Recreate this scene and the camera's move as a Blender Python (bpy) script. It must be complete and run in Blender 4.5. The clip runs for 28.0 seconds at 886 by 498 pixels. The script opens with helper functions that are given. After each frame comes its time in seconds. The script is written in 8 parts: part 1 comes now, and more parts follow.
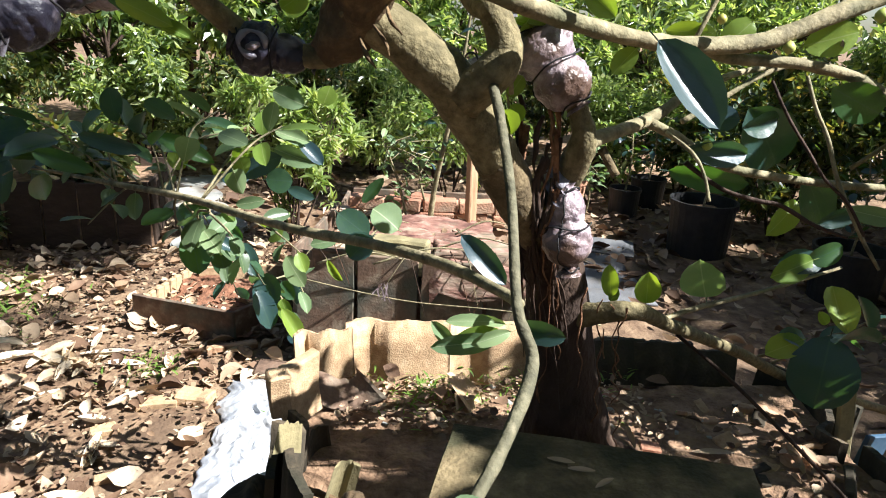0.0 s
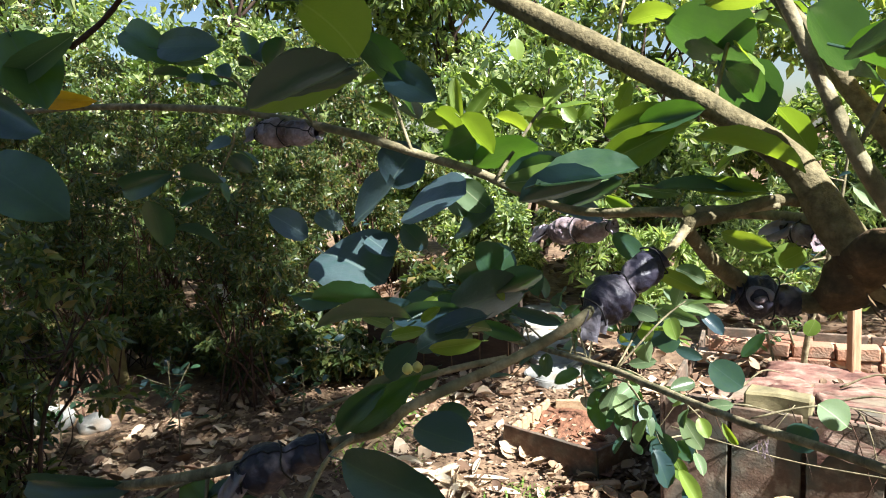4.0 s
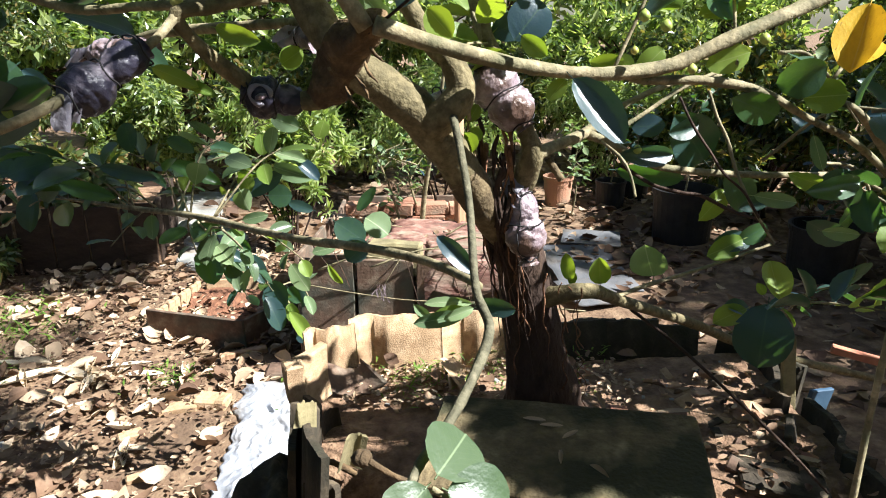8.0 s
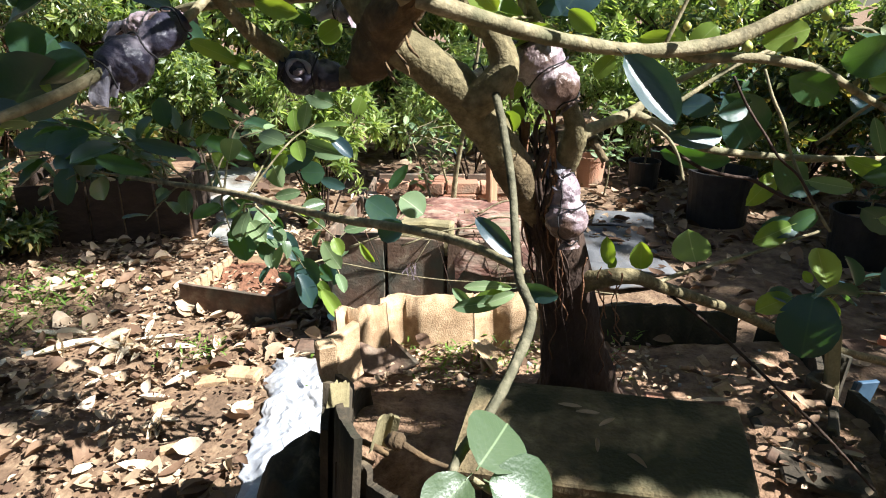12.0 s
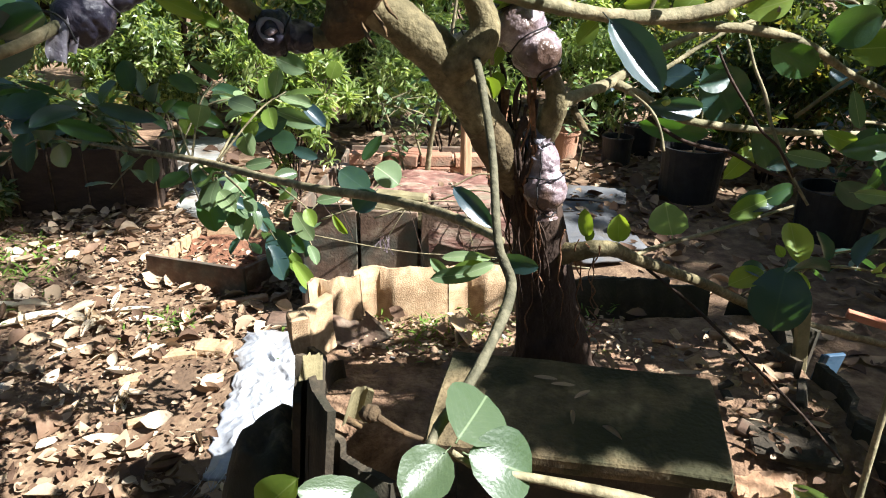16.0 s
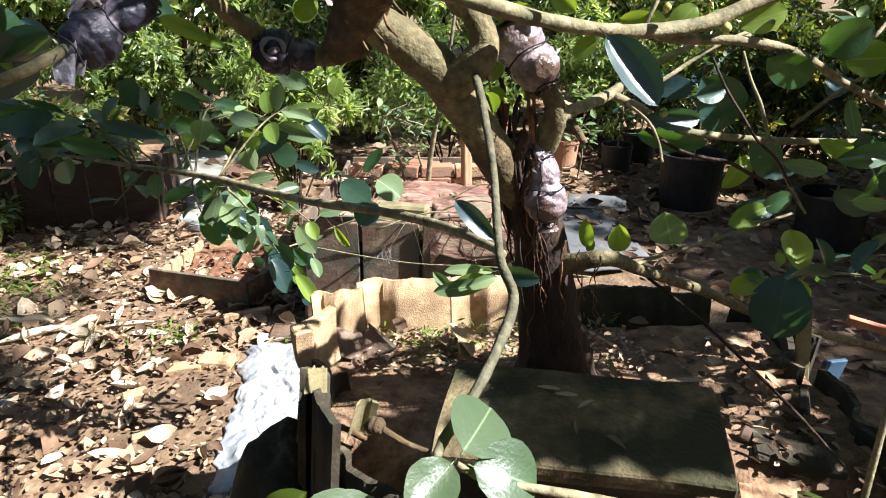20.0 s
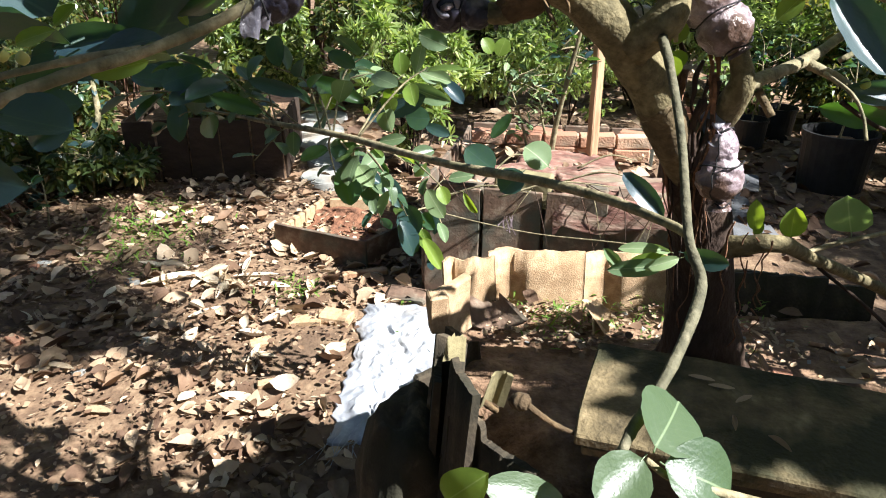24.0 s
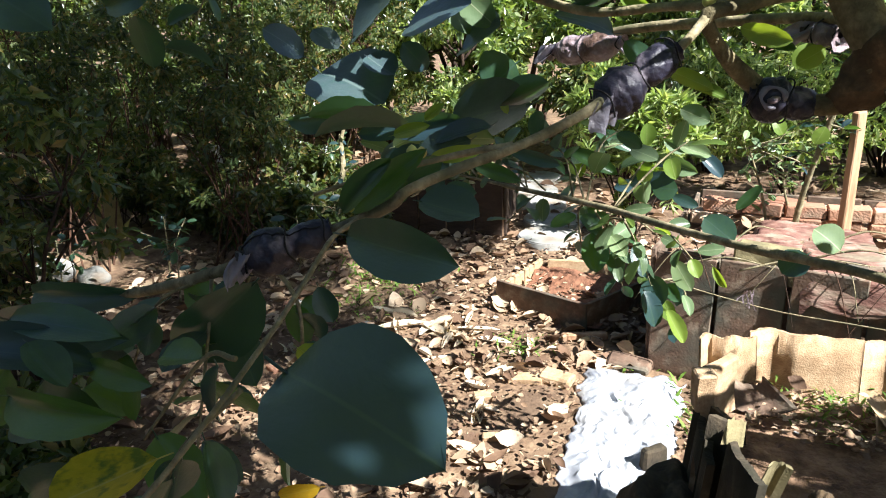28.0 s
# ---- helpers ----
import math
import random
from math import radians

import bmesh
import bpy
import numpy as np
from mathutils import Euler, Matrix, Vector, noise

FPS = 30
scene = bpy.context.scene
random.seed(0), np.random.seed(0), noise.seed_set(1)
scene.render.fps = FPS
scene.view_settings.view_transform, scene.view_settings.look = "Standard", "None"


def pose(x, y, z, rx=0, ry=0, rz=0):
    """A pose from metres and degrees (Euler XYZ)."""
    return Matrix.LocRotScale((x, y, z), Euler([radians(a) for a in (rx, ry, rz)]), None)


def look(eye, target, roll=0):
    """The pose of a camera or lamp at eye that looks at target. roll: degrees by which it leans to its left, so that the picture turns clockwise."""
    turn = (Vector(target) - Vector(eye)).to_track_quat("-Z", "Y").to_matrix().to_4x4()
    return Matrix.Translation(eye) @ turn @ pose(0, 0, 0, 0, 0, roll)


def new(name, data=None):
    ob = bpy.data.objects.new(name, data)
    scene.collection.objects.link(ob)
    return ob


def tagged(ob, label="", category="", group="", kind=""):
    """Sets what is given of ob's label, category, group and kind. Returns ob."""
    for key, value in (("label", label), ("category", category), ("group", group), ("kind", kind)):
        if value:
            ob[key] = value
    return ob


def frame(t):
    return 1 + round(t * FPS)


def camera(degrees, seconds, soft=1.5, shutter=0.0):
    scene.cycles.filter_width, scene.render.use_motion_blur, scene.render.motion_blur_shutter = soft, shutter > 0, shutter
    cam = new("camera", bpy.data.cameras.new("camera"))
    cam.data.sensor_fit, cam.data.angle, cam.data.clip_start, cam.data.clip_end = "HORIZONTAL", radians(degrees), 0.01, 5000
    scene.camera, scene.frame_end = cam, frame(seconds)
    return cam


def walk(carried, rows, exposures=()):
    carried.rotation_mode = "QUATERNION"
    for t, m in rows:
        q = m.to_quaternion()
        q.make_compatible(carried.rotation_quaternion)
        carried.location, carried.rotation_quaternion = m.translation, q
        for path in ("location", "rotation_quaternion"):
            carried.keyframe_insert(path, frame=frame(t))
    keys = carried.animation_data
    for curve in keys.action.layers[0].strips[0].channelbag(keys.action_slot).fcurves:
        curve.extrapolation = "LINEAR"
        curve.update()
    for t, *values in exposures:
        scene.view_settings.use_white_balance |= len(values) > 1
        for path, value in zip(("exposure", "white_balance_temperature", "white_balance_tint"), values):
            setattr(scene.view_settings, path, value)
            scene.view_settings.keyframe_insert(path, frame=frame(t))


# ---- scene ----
cam = camera(66.8, 28.0, soft=1.05)
METRES, EYE, TILT, LEAN, TURN = 1.6, 1.6, -19.5, -0.88, 0.0
PATH = [
    (0, (-0.008, 0.029, 1.584), (0.032, 1.925, 0.947), 3.0),
    (0.5, (-0.034, -0.024, 1.698), (-0.153, 1.908, 1.192), 2.3),
    (1, (-0.092, -0.062, 1.772), (-0.391, 1.872, 1.364), 2.1),
    (1.5, (-0.128, -0.078, 1.792), (-0.569, 1.841, 1.441), 0.9),
    (2, (-0.167, -0.093, 1.804), (-0.757, 1.794, 1.499), -0.6),
    (2.5, (-0.224, -0.11, 1.812), (-0.978, 1.722, 1.539), -1.6),
    (4.5, (-0.255, -0.192, 1.784), (-1.155, 1.554, 1.407), -4.8),
    (5, (-0.307, -0.162, 1.716), (-1.307, 1.498, 1.223), -6.5),
    (5.5, (-0.259, -0.148, 1.718), (-1.053, 1.61, 1.192), -3.9),
    (6, (-0.132, -0.115, 1.709), (-0.515, 1.755, 1.111), -0.2),
    (6.5, (-0.037, -0.092, 1.689), (-0.154, 1.802, 1.058), 0.7),
    (7, (0.02, -0.093, 1.657), (-0.022, 1.793, 0.995), -0.1),
    (7.5, (0.044, -0.127, 1.623), (0.049, 1.754, 0.941), -1.1),
    (8, (0.02, -0.175, 1.649), (0.063, 1.721, 1.015), -0.4),
    (8.5, (0.024, -0.177, 1.643), (0.075, 1.724, 1.023), -0.8),
    (9, (0.009, -0.169, 1.645), (0.115, 1.718, 0.992), 0.6),
    (9.5, (0.003, -0.162, 1.643), (0.076, 1.718, 0.963), 1.3),
    (10, (0.006, -0.164, 1.645), (0.055, 1.721, 0.976), 0.3),
    (10.5, (0.006, -0.163, 1.653), (0.036, 1.719, 0.976), 0.2),
    (11, (0.01, -0.149, 1.645), (0.018, 1.725, 0.946), 0.5),
    (11.5, (0.011, -0.145, 1.644), (-0.003, 1.724, 0.934), -0.1),
    (12, (0.002, -0.148, 1.646), (-0.036, 1.727, 0.951), -0.2),
    (12.5, (-0.003, -0.147, 1.647), (-0.031, 1.723, 0.938), -0.4),
    (14.5, (-0.007, -0.149, 1.641), (0.004, 1.728, 0.95), 1.1),
    (15, (-0.01, -0.133, 1.633), (0.019, 1.727, 0.897), 1.4),
    (15.5, (-0.005, -0.133, 1.633), (0.021, 1.722, 0.887), 0.8),
    (16, (-0.006, -0.128, 1.631), (0.04, 1.719, 0.866), 1.2),
    (16.5, (-0.005, -0.125, 1.63), (0.043, 1.719, 0.855), 1.0),
    (17, (-0.003, -0.124, 1.63), (0.048, 1.717, 0.85), 0.8),
    (17.5, (-0.002, -0.126, 1.631), (0.049, 1.717, 0.856), 0.8),
    (18, (-0.003, -0.128, 1.633), (0.049, 1.72, 0.868), 0.9),
    (18.5, (-0.005, -0.127, 1.632), (0.045, 1.719, 0.865), 0.9),
    (19, (-0.008, -0.139, 1.641), (0.057, 1.72, 0.907), 1.3),
    (19.5, (-0.008, -0.137, 1.639), (0.037, 1.721, 0.901), 0.6),
    (20, (-0.008, -0.137, 1.641), (0.034, 1.721, 0.901), 0.4),
    (20.5, (-0.012, -0.136, 1.639), (0.031, 1.721, 0.898), 0.6),
    (22.5, (-0.023, -0.122, 1.632), (-0.008, 1.721, 0.857), 0.7),
    (23, (-0.031, -0.117, 1.63), (-0.054, 1.721, 0.842), 0.5),
    (23.5, (-0.058, -0.107, 1.629), (-0.158, 1.721, 0.824), 0.7),
    (24, (-0.099, -0.099, 1.628), (-0.352, 1.703, 0.797), 0.2),
    (24.5, (-0.118, -0.122, 1.64), (-0.438, 1.702, 0.885), 0.5),
    (25, (-0.104, -0.159, 1.665), (-0.328, 1.719, 1.015), 1.3),
    (25.5, (-0.131, -0.169, 1.674), (-0.519, 1.693, 1.054), -1.5),
    (26, (-0.166, -0.189, 1.685), (-0.759, 1.625, 1.088), -4.0),
    (26.5, (-0.196, -0.204, 1.689), (-0.926, 1.567, 1.116), -3.7),
    (27, (-0.198, -0.202, 1.689), (-0.906, 1.57, 1.091), -2.9),
    (27.5, (-0.221, -0.2, 1.687), (-0.995, 1.536, 1.064), -2.6),
    (28, (-0.255, -0.202, 1.684), (-1.056, 1.505, 1.017), -2.4),
]
walk(cam, [(t, look(eye, target, roll)) for t, eye, target, roll in PATH], ((0, 1.8), (2.0, 1.84), (4.0, 1.97), (5.0, 1.97), (6.0, 1.8), (26.5, 1.8), (28, 1.9)))

# ---- sky, sun, exposure ----
SUN_EL, SUN_AZ = radians(46), radians(-18)   # azimuth counted from +x towards +y
sun_way = Vector((math.cos(SUN_EL) * math.cos(SUN_AZ), math.cos(SUN_EL) * math.sin(SUN_AZ), math.sin(SUN_EL)))
world = bpy.data.worlds.new("sky")
scene.world = world
world.use_nodes = True
wn = world.node_tree.nodes
sky = wn.new("ShaderNodeTexSky")
sky.sky_type, sky.sun_disc = "NISHITA", False
sky.sun_elevation, sky.sun_rotation = SUN_EL, radians(90) - SUN_AZ
world.node_tree.links.new(sky.outputs[0], wn["Background"].inputs[0])
wn["Background"].inputs[1].default_value = 0.037
sun = new("sun", bpy.data.lights.new("sun", "SUN"))
sun.data.energy, sun.data.angle, sun.data.color = 5.0, radians(0.6), (1.0, 0.985, 0.945)
sun.matrix_world = look(sun_way * 30, (0, 0, 0))
scene.view_settings.exposure = 1.8
scene.view_settings.use_white_balance = True
scene.view_settings.white_balance_temperature = 6180

# ---- materials ----
def material(name, stops, scale=8.0, rough=0.8, bump=0.3, bump_scale=60.0, metal=0.0, spec=0.3, vary="noise", stretch=(1, 1, 1), detail=6.0,
             translucent=0.0, tcolor=None, coat=0.0, stain=None, space="Object"):
    """Ramped colour from noise, island or object random, with a second coarse stain scale and fine bump."""
    m = bpy.data.materials.new(name)
    m.use_nodes = True
    n, l = m.node_tree.nodes, m.node_tree.links
    b = n["Principled BSDF"]
    tc, mp = n.new("ShaderNodeTexCoord"), n.new("ShaderNodeMapping")
    mp.inputs["Scale"].default_value = stretch
    l.new(tc.outputs[space], mp.inputs[0])
    ramp = n.new("ShaderNodeValToRGB")
    e = ramp.color_ramp.elements
    while len(e) < len(stops):
        e.new(0.5)
    for k, (pos, c) in enumerate(stops):
        e[k].position, e[k].color = pos, (*c, 1)
    tex = n.new("ShaderNodeTexNoise")
    tex.inputs["Scale"].default_value, tex.inputs["Detail"].default_value, tex.inputs["Roughness"].default_value = scale, detail, 0.65
    l.new(mp.outputs[0], tex.inputs["Vector"])
    if vary == "noise":
        l.new(tex.outputs["Fac"], ramp.inputs[0])
    else:
        if vary == "island":
            src = n.new("ShaderNodeNewGeometry").outputs["Random Per Island"]
        else:
            src = n.new("ShaderNodeObjectInfo").outputs["Random"]
        add = n.new("ShaderNodeMath")
        add.operation = "MULTIPLY_ADD"
        add.inputs[1].default_value, add.inputs[2].default_value = 0.35, 0.0
        l.new(tex.outputs["Fac"], add.inputs[0])
        add2 = n.new("ShaderNodeMath")
        add2.operation = "MULTIPLY_ADD"
        add2.inputs[1].default_value = 0.8
        l.new(src, add2.inputs[0])
        l.new(add.outputs[0], add2.inputs[2])
        l.new(add2.outputs[0], ramp.inputs[0])
    col = ramp.outputs[0]
    if stain:
        s_scale, s_col, s_lo, s_hi = stain
        st = n.new("ShaderNodeTexNoise")
        st.inputs["Scale"].default_value, st.inputs["Detail"].default_value = s_scale, 5
        l.new(mp.outputs[0], st.inputs["Vector"])
        mr = n.new("ShaderNodeMapRange")
        mr.inputs[1].default_value, mr.inputs[2].default_value = s_lo, s_hi
        l.new(st.outputs["Fac"], mr.inputs[0])
        mx = n.new("ShaderNodeMix")
        mx.data_type = "RGBA"
        l.new(mr.outputs[0], mx.inputs[0])
        l.new(col, mx.inputs[6])
        mx.inputs[7].default_value = (*s_col, 1)
        col = mx.outputs[2]
    l.new(col, b.inputs["Base Color"])
    b.inputs["Roughness"].default_value, b.inputs["Metallic"].default_value = rough, metal
    b.inputs["Specular IOR Level"].default_value = spec
    b.inputs["Coat Weight"].default_value = coat
    if bump:
        bt = n.new("ShaderNodeTexNoise")
        bt.inputs["Scale"].default_value, bt.inputs["Detail"].default_value = bump_scale, 8
        l.new(mp.outputs[0], bt.inputs["Vector"])
        bn = n.new("ShaderNodeBump")
        bn.inputs["Strength"].default_value, bn.inputs["Distance"].default_value = bump, 0.01
        l.new(bt.outputs["Fac"], bn.inputs["Height"])
        l.new(bn.outputs[0], b.inputs["Normal"])
    if translucent:
        tr, mix = n.new("ShaderNodeBsdfTranslucent"), n.new("ShaderNodeMixShader")
        hue = n.new("ShaderNodeMix")
        hue.data_type, hue.blend_type = "RGBA", "MULTIPLY"
        hue.inputs[0].default_value = 1.0
        l.new(col, hue.inputs[6])
        hue.inputs[7].default_value = (*(tcolor or (1, 1, 1)), 1)
        l.new(hue.outputs[2], tr.inputs[0])
        mix.inputs[0].default_value = translucent
        l.new(b.outputs[0], mix.inputs[1])
        l.new(tr.outputs[0], mix.inputs[2])
        l.new(mix.outputs[0], n["Material Output"].inputs[0])
    return m


def veined(m, rib=(0.35, 0.42, 0.18), side=0.35):
    """Adds a pale midrib and faint side veins to a leaf material, along the leaf's own x axis."""
    n, l = m.node_tree.nodes, m.node_tree.links
    b = n["Principled BSDF"]
    old = b.inputs["Base Color"].links[0].from_socket
    tc, sep = n.new("ShaderNodeTexCoord"), n.new("ShaderNodeSeparateXYZ")
    l.new(tc.outputs["Object"], sep.inputs[0])
    ab = n.new("ShaderNodeMath")
    ab.operation = "ABSOLUTE"
    l.new(sep.outputs[1], ab.inputs[0])
    rb = n.new("ShaderNodeMapRange")
    rb.inputs[1].default_value, rb.inputs[2].default_value, rb.inputs[3].default_value, rb.inputs[4].default_value = 0.008, 0.02, 0.85, 0.0
    l.new(ab.outputs[0], rb.inputs[0])
    # side veins sweep forward from the rib
    sl = n.new("ShaderNodeMath")
    sl.operation = "MULTIPLY_ADD"
    sl.inputs[1].default_value = -0.8
    l.new(ab.outputs[0], sl.inputs[0])
    l.new(sep.outputs[0], sl.inputs[2])
    fr = n.new("ShaderNodeMath")
    fr.operation = "PINGPONG"
    fr.inputs[1].default_value = 0.055
    l.new(sl.outputs[0], fr.inputs[0])
    vn = n.new("ShaderNodeMapRange")
    vn.inputs[1].default_value, vn.inputs[2].default_value, vn.inputs[3].default_value, vn.inputs[4].default_value = 0.0, 0.008, side * 0.5, 0.0
    l.new(fr.outputs[0], vn.inputs[0])
    mxm = n.new("ShaderNodeMath")
    mxm.operation = "MAXIMUM"
    l.new(rb.outputs[0], mxm.inputs[0])
    l.new(vn.outputs[0], mxm.inputs[1])
    mx = n.new("ShaderNodeMix")
    mx.data_type = "RGBA"
    l.new(mxm.outputs[0], mx.inputs[0])
    l.new(old, mx.inputs[6])
    mx.inputs[7].default_value = (*rib, 1)
    l.new(mx.outputs[2], b.inputs["Base Color"])
    return m


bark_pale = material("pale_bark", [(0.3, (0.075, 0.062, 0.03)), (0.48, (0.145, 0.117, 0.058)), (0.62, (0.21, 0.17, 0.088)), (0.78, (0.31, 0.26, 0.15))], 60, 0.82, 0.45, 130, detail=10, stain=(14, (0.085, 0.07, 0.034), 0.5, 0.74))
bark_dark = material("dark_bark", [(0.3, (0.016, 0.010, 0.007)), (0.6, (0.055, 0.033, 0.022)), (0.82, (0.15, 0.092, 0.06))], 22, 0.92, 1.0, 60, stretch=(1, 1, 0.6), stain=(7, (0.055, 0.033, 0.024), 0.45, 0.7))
# grey-green shoot bark, darkened to hold the shade the shoot hangs in
shoot_bark = material("green_grey_bark", [(0.3, (0.045, 0.043, 0.026)), (0.55, (0.11, 0.1, 0.06)), (0.8, (0.22, 0.195, 0.125))], 40, 0.8, 0.35, 140, stain=(16, (0.3, 0.26, 0.17), 0.6, 0.75))
bark_brown = material("brown_bark", [(0.3, (0.06, 0.042, 0.022)), (0.5, (0.125, 0.09, 0.046)), (0.75, (0.25, 0.19, 0.105))], 50, 0.88, 0.5, 110, detail=9, stain=(12, (0.05, 0.034, 0.018), 0.48, 0.7))
bark_thin = material("twig_bark", [(0.32, (0.085, 0.072, 0.038)), (0.52, (0.235, 0.195, 0.11)), (0.72, (0.42, 0.355, 0.22))], 34, 0.8, 0.3, 150, stain=(18, (0.12, 0.115, 0.06), 0.48, 0.72))
burl_bark = material("scarred_bark", [(0.3, (0.045, 0.028, 0.015)), (0.55, (0.13, 0.083, 0.04)), (0.78, (0.3, 0.2, 0.1))], 40, 0.9, 0.7, 90, detail=9, stain=(12, (0.07, 0.046, 0.024), 0.48, 0.65))
root_bark = material("aerial_root", [(0.3, (0.085, 0.036, 0.018)), (0.7, (0.3, 0.15, 0.078))], 50, 0.9, 0.6, 150)
# bluish end of the ramp puts blue sky light into the leaf colour
leaf_dark = veined(material("ficus_leaf", [(0.2, (0.024, 0.05, 0.068)), (0.55, (0.026, 0.056, 0.05)), (0.95, (0.045, 0.1, 0.032))], 5, 0.34, 0.08, 18, spec=0.6, vary="object", translucent=0.28, tcolor=(3.3, 3.4, 0.5)), (0.05, 0.09, 0.07), 0.25)
leaf_young = veined(material("young_ficus_leaf", [(0.2, (0.1, 0.17, 0.03)), (0.9, (0.19, 0.27, 0.05))], 5, 0.4, 0.1, 25, spec=0.4, vary="object", translucent=0.42, tcolor=(2.2, 2.0, 0.6)), (0.3, 0.36, 0.12), 0.2)
leaf_pale = veined(material("pale_leaf_back", [(0.2, (0.1, 0.16, 0.08)), (0.9, (0.2, 0.27, 0.13))], 6, 0.55, 0.1, 25, vary="object", translucent=0.35, tcolor=(1.5, 1.6, 0.7)), (0.4, 0.44, 0.26), 0.2)
leaf_olive = veined(material("yellowing_leaf", [(0.3, (0.28, 0.3, 0.02)), (0.8, (0.45, 0.4, 0.03))], 7, 0.5, 0.1, 25, translucent=0.3, tcolor=(1.3, 1.1, 0.6), stain=(6, (0.1, 0.16, 0.03), 0.5, 0.65)), (0.4, 0.4, 0.12))
leaf_yellow = veined(material("yellow_leaf", [(0.3, (0.6, 0.36, 0.02)), (0.8, (0.75, 0.5, 0.03))], 7, 0.5, 0.1, 25, translucent=0.4, tcolor=(1.3, 1.1, 0.6), stain=(12, (0.2, 0.1, 0.02), 0.66, 0.75)), (0.7, 0.5, 0.1))
bush_bark = material("bush_bark", [(0.3, (0.03, 0.016, 0.01)), (0.7, (0.13, 0.065, 0.038))], 30, 0.9, 0.6, 80)
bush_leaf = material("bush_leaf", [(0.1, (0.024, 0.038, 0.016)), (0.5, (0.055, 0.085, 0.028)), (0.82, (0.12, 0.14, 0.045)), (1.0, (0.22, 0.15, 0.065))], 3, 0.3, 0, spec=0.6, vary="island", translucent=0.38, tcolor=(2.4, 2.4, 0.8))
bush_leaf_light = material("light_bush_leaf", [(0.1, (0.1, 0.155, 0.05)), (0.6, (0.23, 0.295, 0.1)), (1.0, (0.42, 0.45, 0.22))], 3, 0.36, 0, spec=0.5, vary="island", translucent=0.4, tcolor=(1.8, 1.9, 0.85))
tree_leaf = material("tree_leaf", [(0.1, (0.038, 0.066, 0.028)), (0.5, (0.105, 0.152, 0.055)), (0.82, (0.26, 0.3, 0.12)), (1.0, (0.43, 0.45, 0.28))], 3, 0.3, 0, spec=0.6, vary="island", translucent=0.45, tcolor=(2.15, 2.25, 0.9))
litter_leaf = material("dry_leaf", [(0.03, (0.05, 0.028, 0.018)), (0.3, (0.17, 0.1, 0.06)), (0.6, (0.38, 0.27, 0.17)), (0.85, (0.46, 0.34, 0.225)), (1.0, (0.6, 0.49, 0.36))], 14, 0.7, 0.3, 90, vary="island", translucent=0.12)
litter_brown = material("brown_leaf_bits", [(0.03, (0.035, 0.019, 0.012)), (0.35, (0.11, 0.062, 0.036)), (0.7, (0.24, 0.152, 0.09)), (1.0, (0.44, 0.33, 0.22))], 14, 0.75, 0.3, 90, vary="island", translucent=0.1)
dry_big = material("big_dry_leaf", [(0.2, (0.45, 0.33, 0.2)), (0.8, (0.72, 0.62, 0.46))], 9, 0.7, 0.4, 70, vary="object", translucent=0.15)
earth = material("earth", [(0.3, (0.07, 0.042, 0.026)), (0.48, (0.16, 0.1, 0.06)), (0.64, (0.28, 0.19, 0.115)), (0.82, (0.42, 0.32, 0.21))], 9, 0.95, 1.0, 45, detail=10, stain=(1.6, (0.1, 0.064, 0.04), 0.5, 0.72))
bed_soil = material("bed_soil", [(0.3, (0.075, 0.044, 0.026)), (0.52, (0.21, 0.127, 0.076)), (0.75, (0.37, 0.245, 0.15))], 18, 0.95, 1.0, 80)
tile_mat = material("roof_tile", [(0.3, (0.27, 0.165, 0.088)), (0.55, (0.44, 0.3, 0.175)), (0.8, (0.57, 0.425, 0.27))], 34, 0.95, 0.35, 260, detail=9, stain=(8, (0.2, 0.125, 0.066), 0.48, 0.72))
# tile darkened near black for the edges in shade; the cover shares it
tile_black = material("shade_black_tile", [(0.3, (0.022, 0.018, 0.013)), (0.55, (0.06, 0.046, 0.03)), (0.8, (0.19, 0.14, 0.085))], 18, 0.95, 0.3, 140, detail=9, stain=(7, (0.028, 0.026, 0.016), 0.45, 0.65))
slab_moss = material("mossy_slab", [(0.3, (0.05, 0.038, 0.02)), (0.55, (0.16, 0.12, 0.062)), (0.8, (0.37, 0.285, 0.16))], 16, 0.95, 0.6, 110, detail=10, stain=(7, (0.045, 0.042, 0.02), 0.46, 0.6))
tile_mossy = material("mossy_tile", [(0.3, (0.14, 0.12, 0.06)), (0.55, (0.3, 0.25, 0.13)), (0.8, (0.42, 0.35, 0.2))], 18, 0.95, 0.25, 200, stain=(5, (0.1, 0.088, 0.05), 0.42, 0.65))
panel_mat = material("weathered_panel", [(0.3, (0.06, 0.038, 0.026)), (0.52, (0.16, 0.1, 0.068)), (0.7, (0.36, 0.29, 0.21))], 9, 0.92, 0.25, 90, vary="noise", detail=10, stain=(5.0, (0.085, 0.085, 0.065), 0.45, 0.62))
brick_mat = material("old_brick", [(0.2, (0.28, 0.13, 0.08)), (0.6, (0.45, 0.24, 0.15)), (0.95, (0.55, 0.4, 0.28))], 9, 0.92, 0.6, 90, vary="object", stain=(6, (0.25, 0.22, 0.16), 0.5, 0.75))
tarp_mat = material("old_sheet", [(0.32, (0.06, 0.025, 0.02)), (0.5, (0.2, 0.1, 0.075)), (0.7, (0.4, 0.29, 0.22))], 22, 0.75, 0.7, 60, stretch=(0.35, 1, 1), detail=9, stain=(9, (0.2, 0.16, 0.11), 0.5, 0.65))
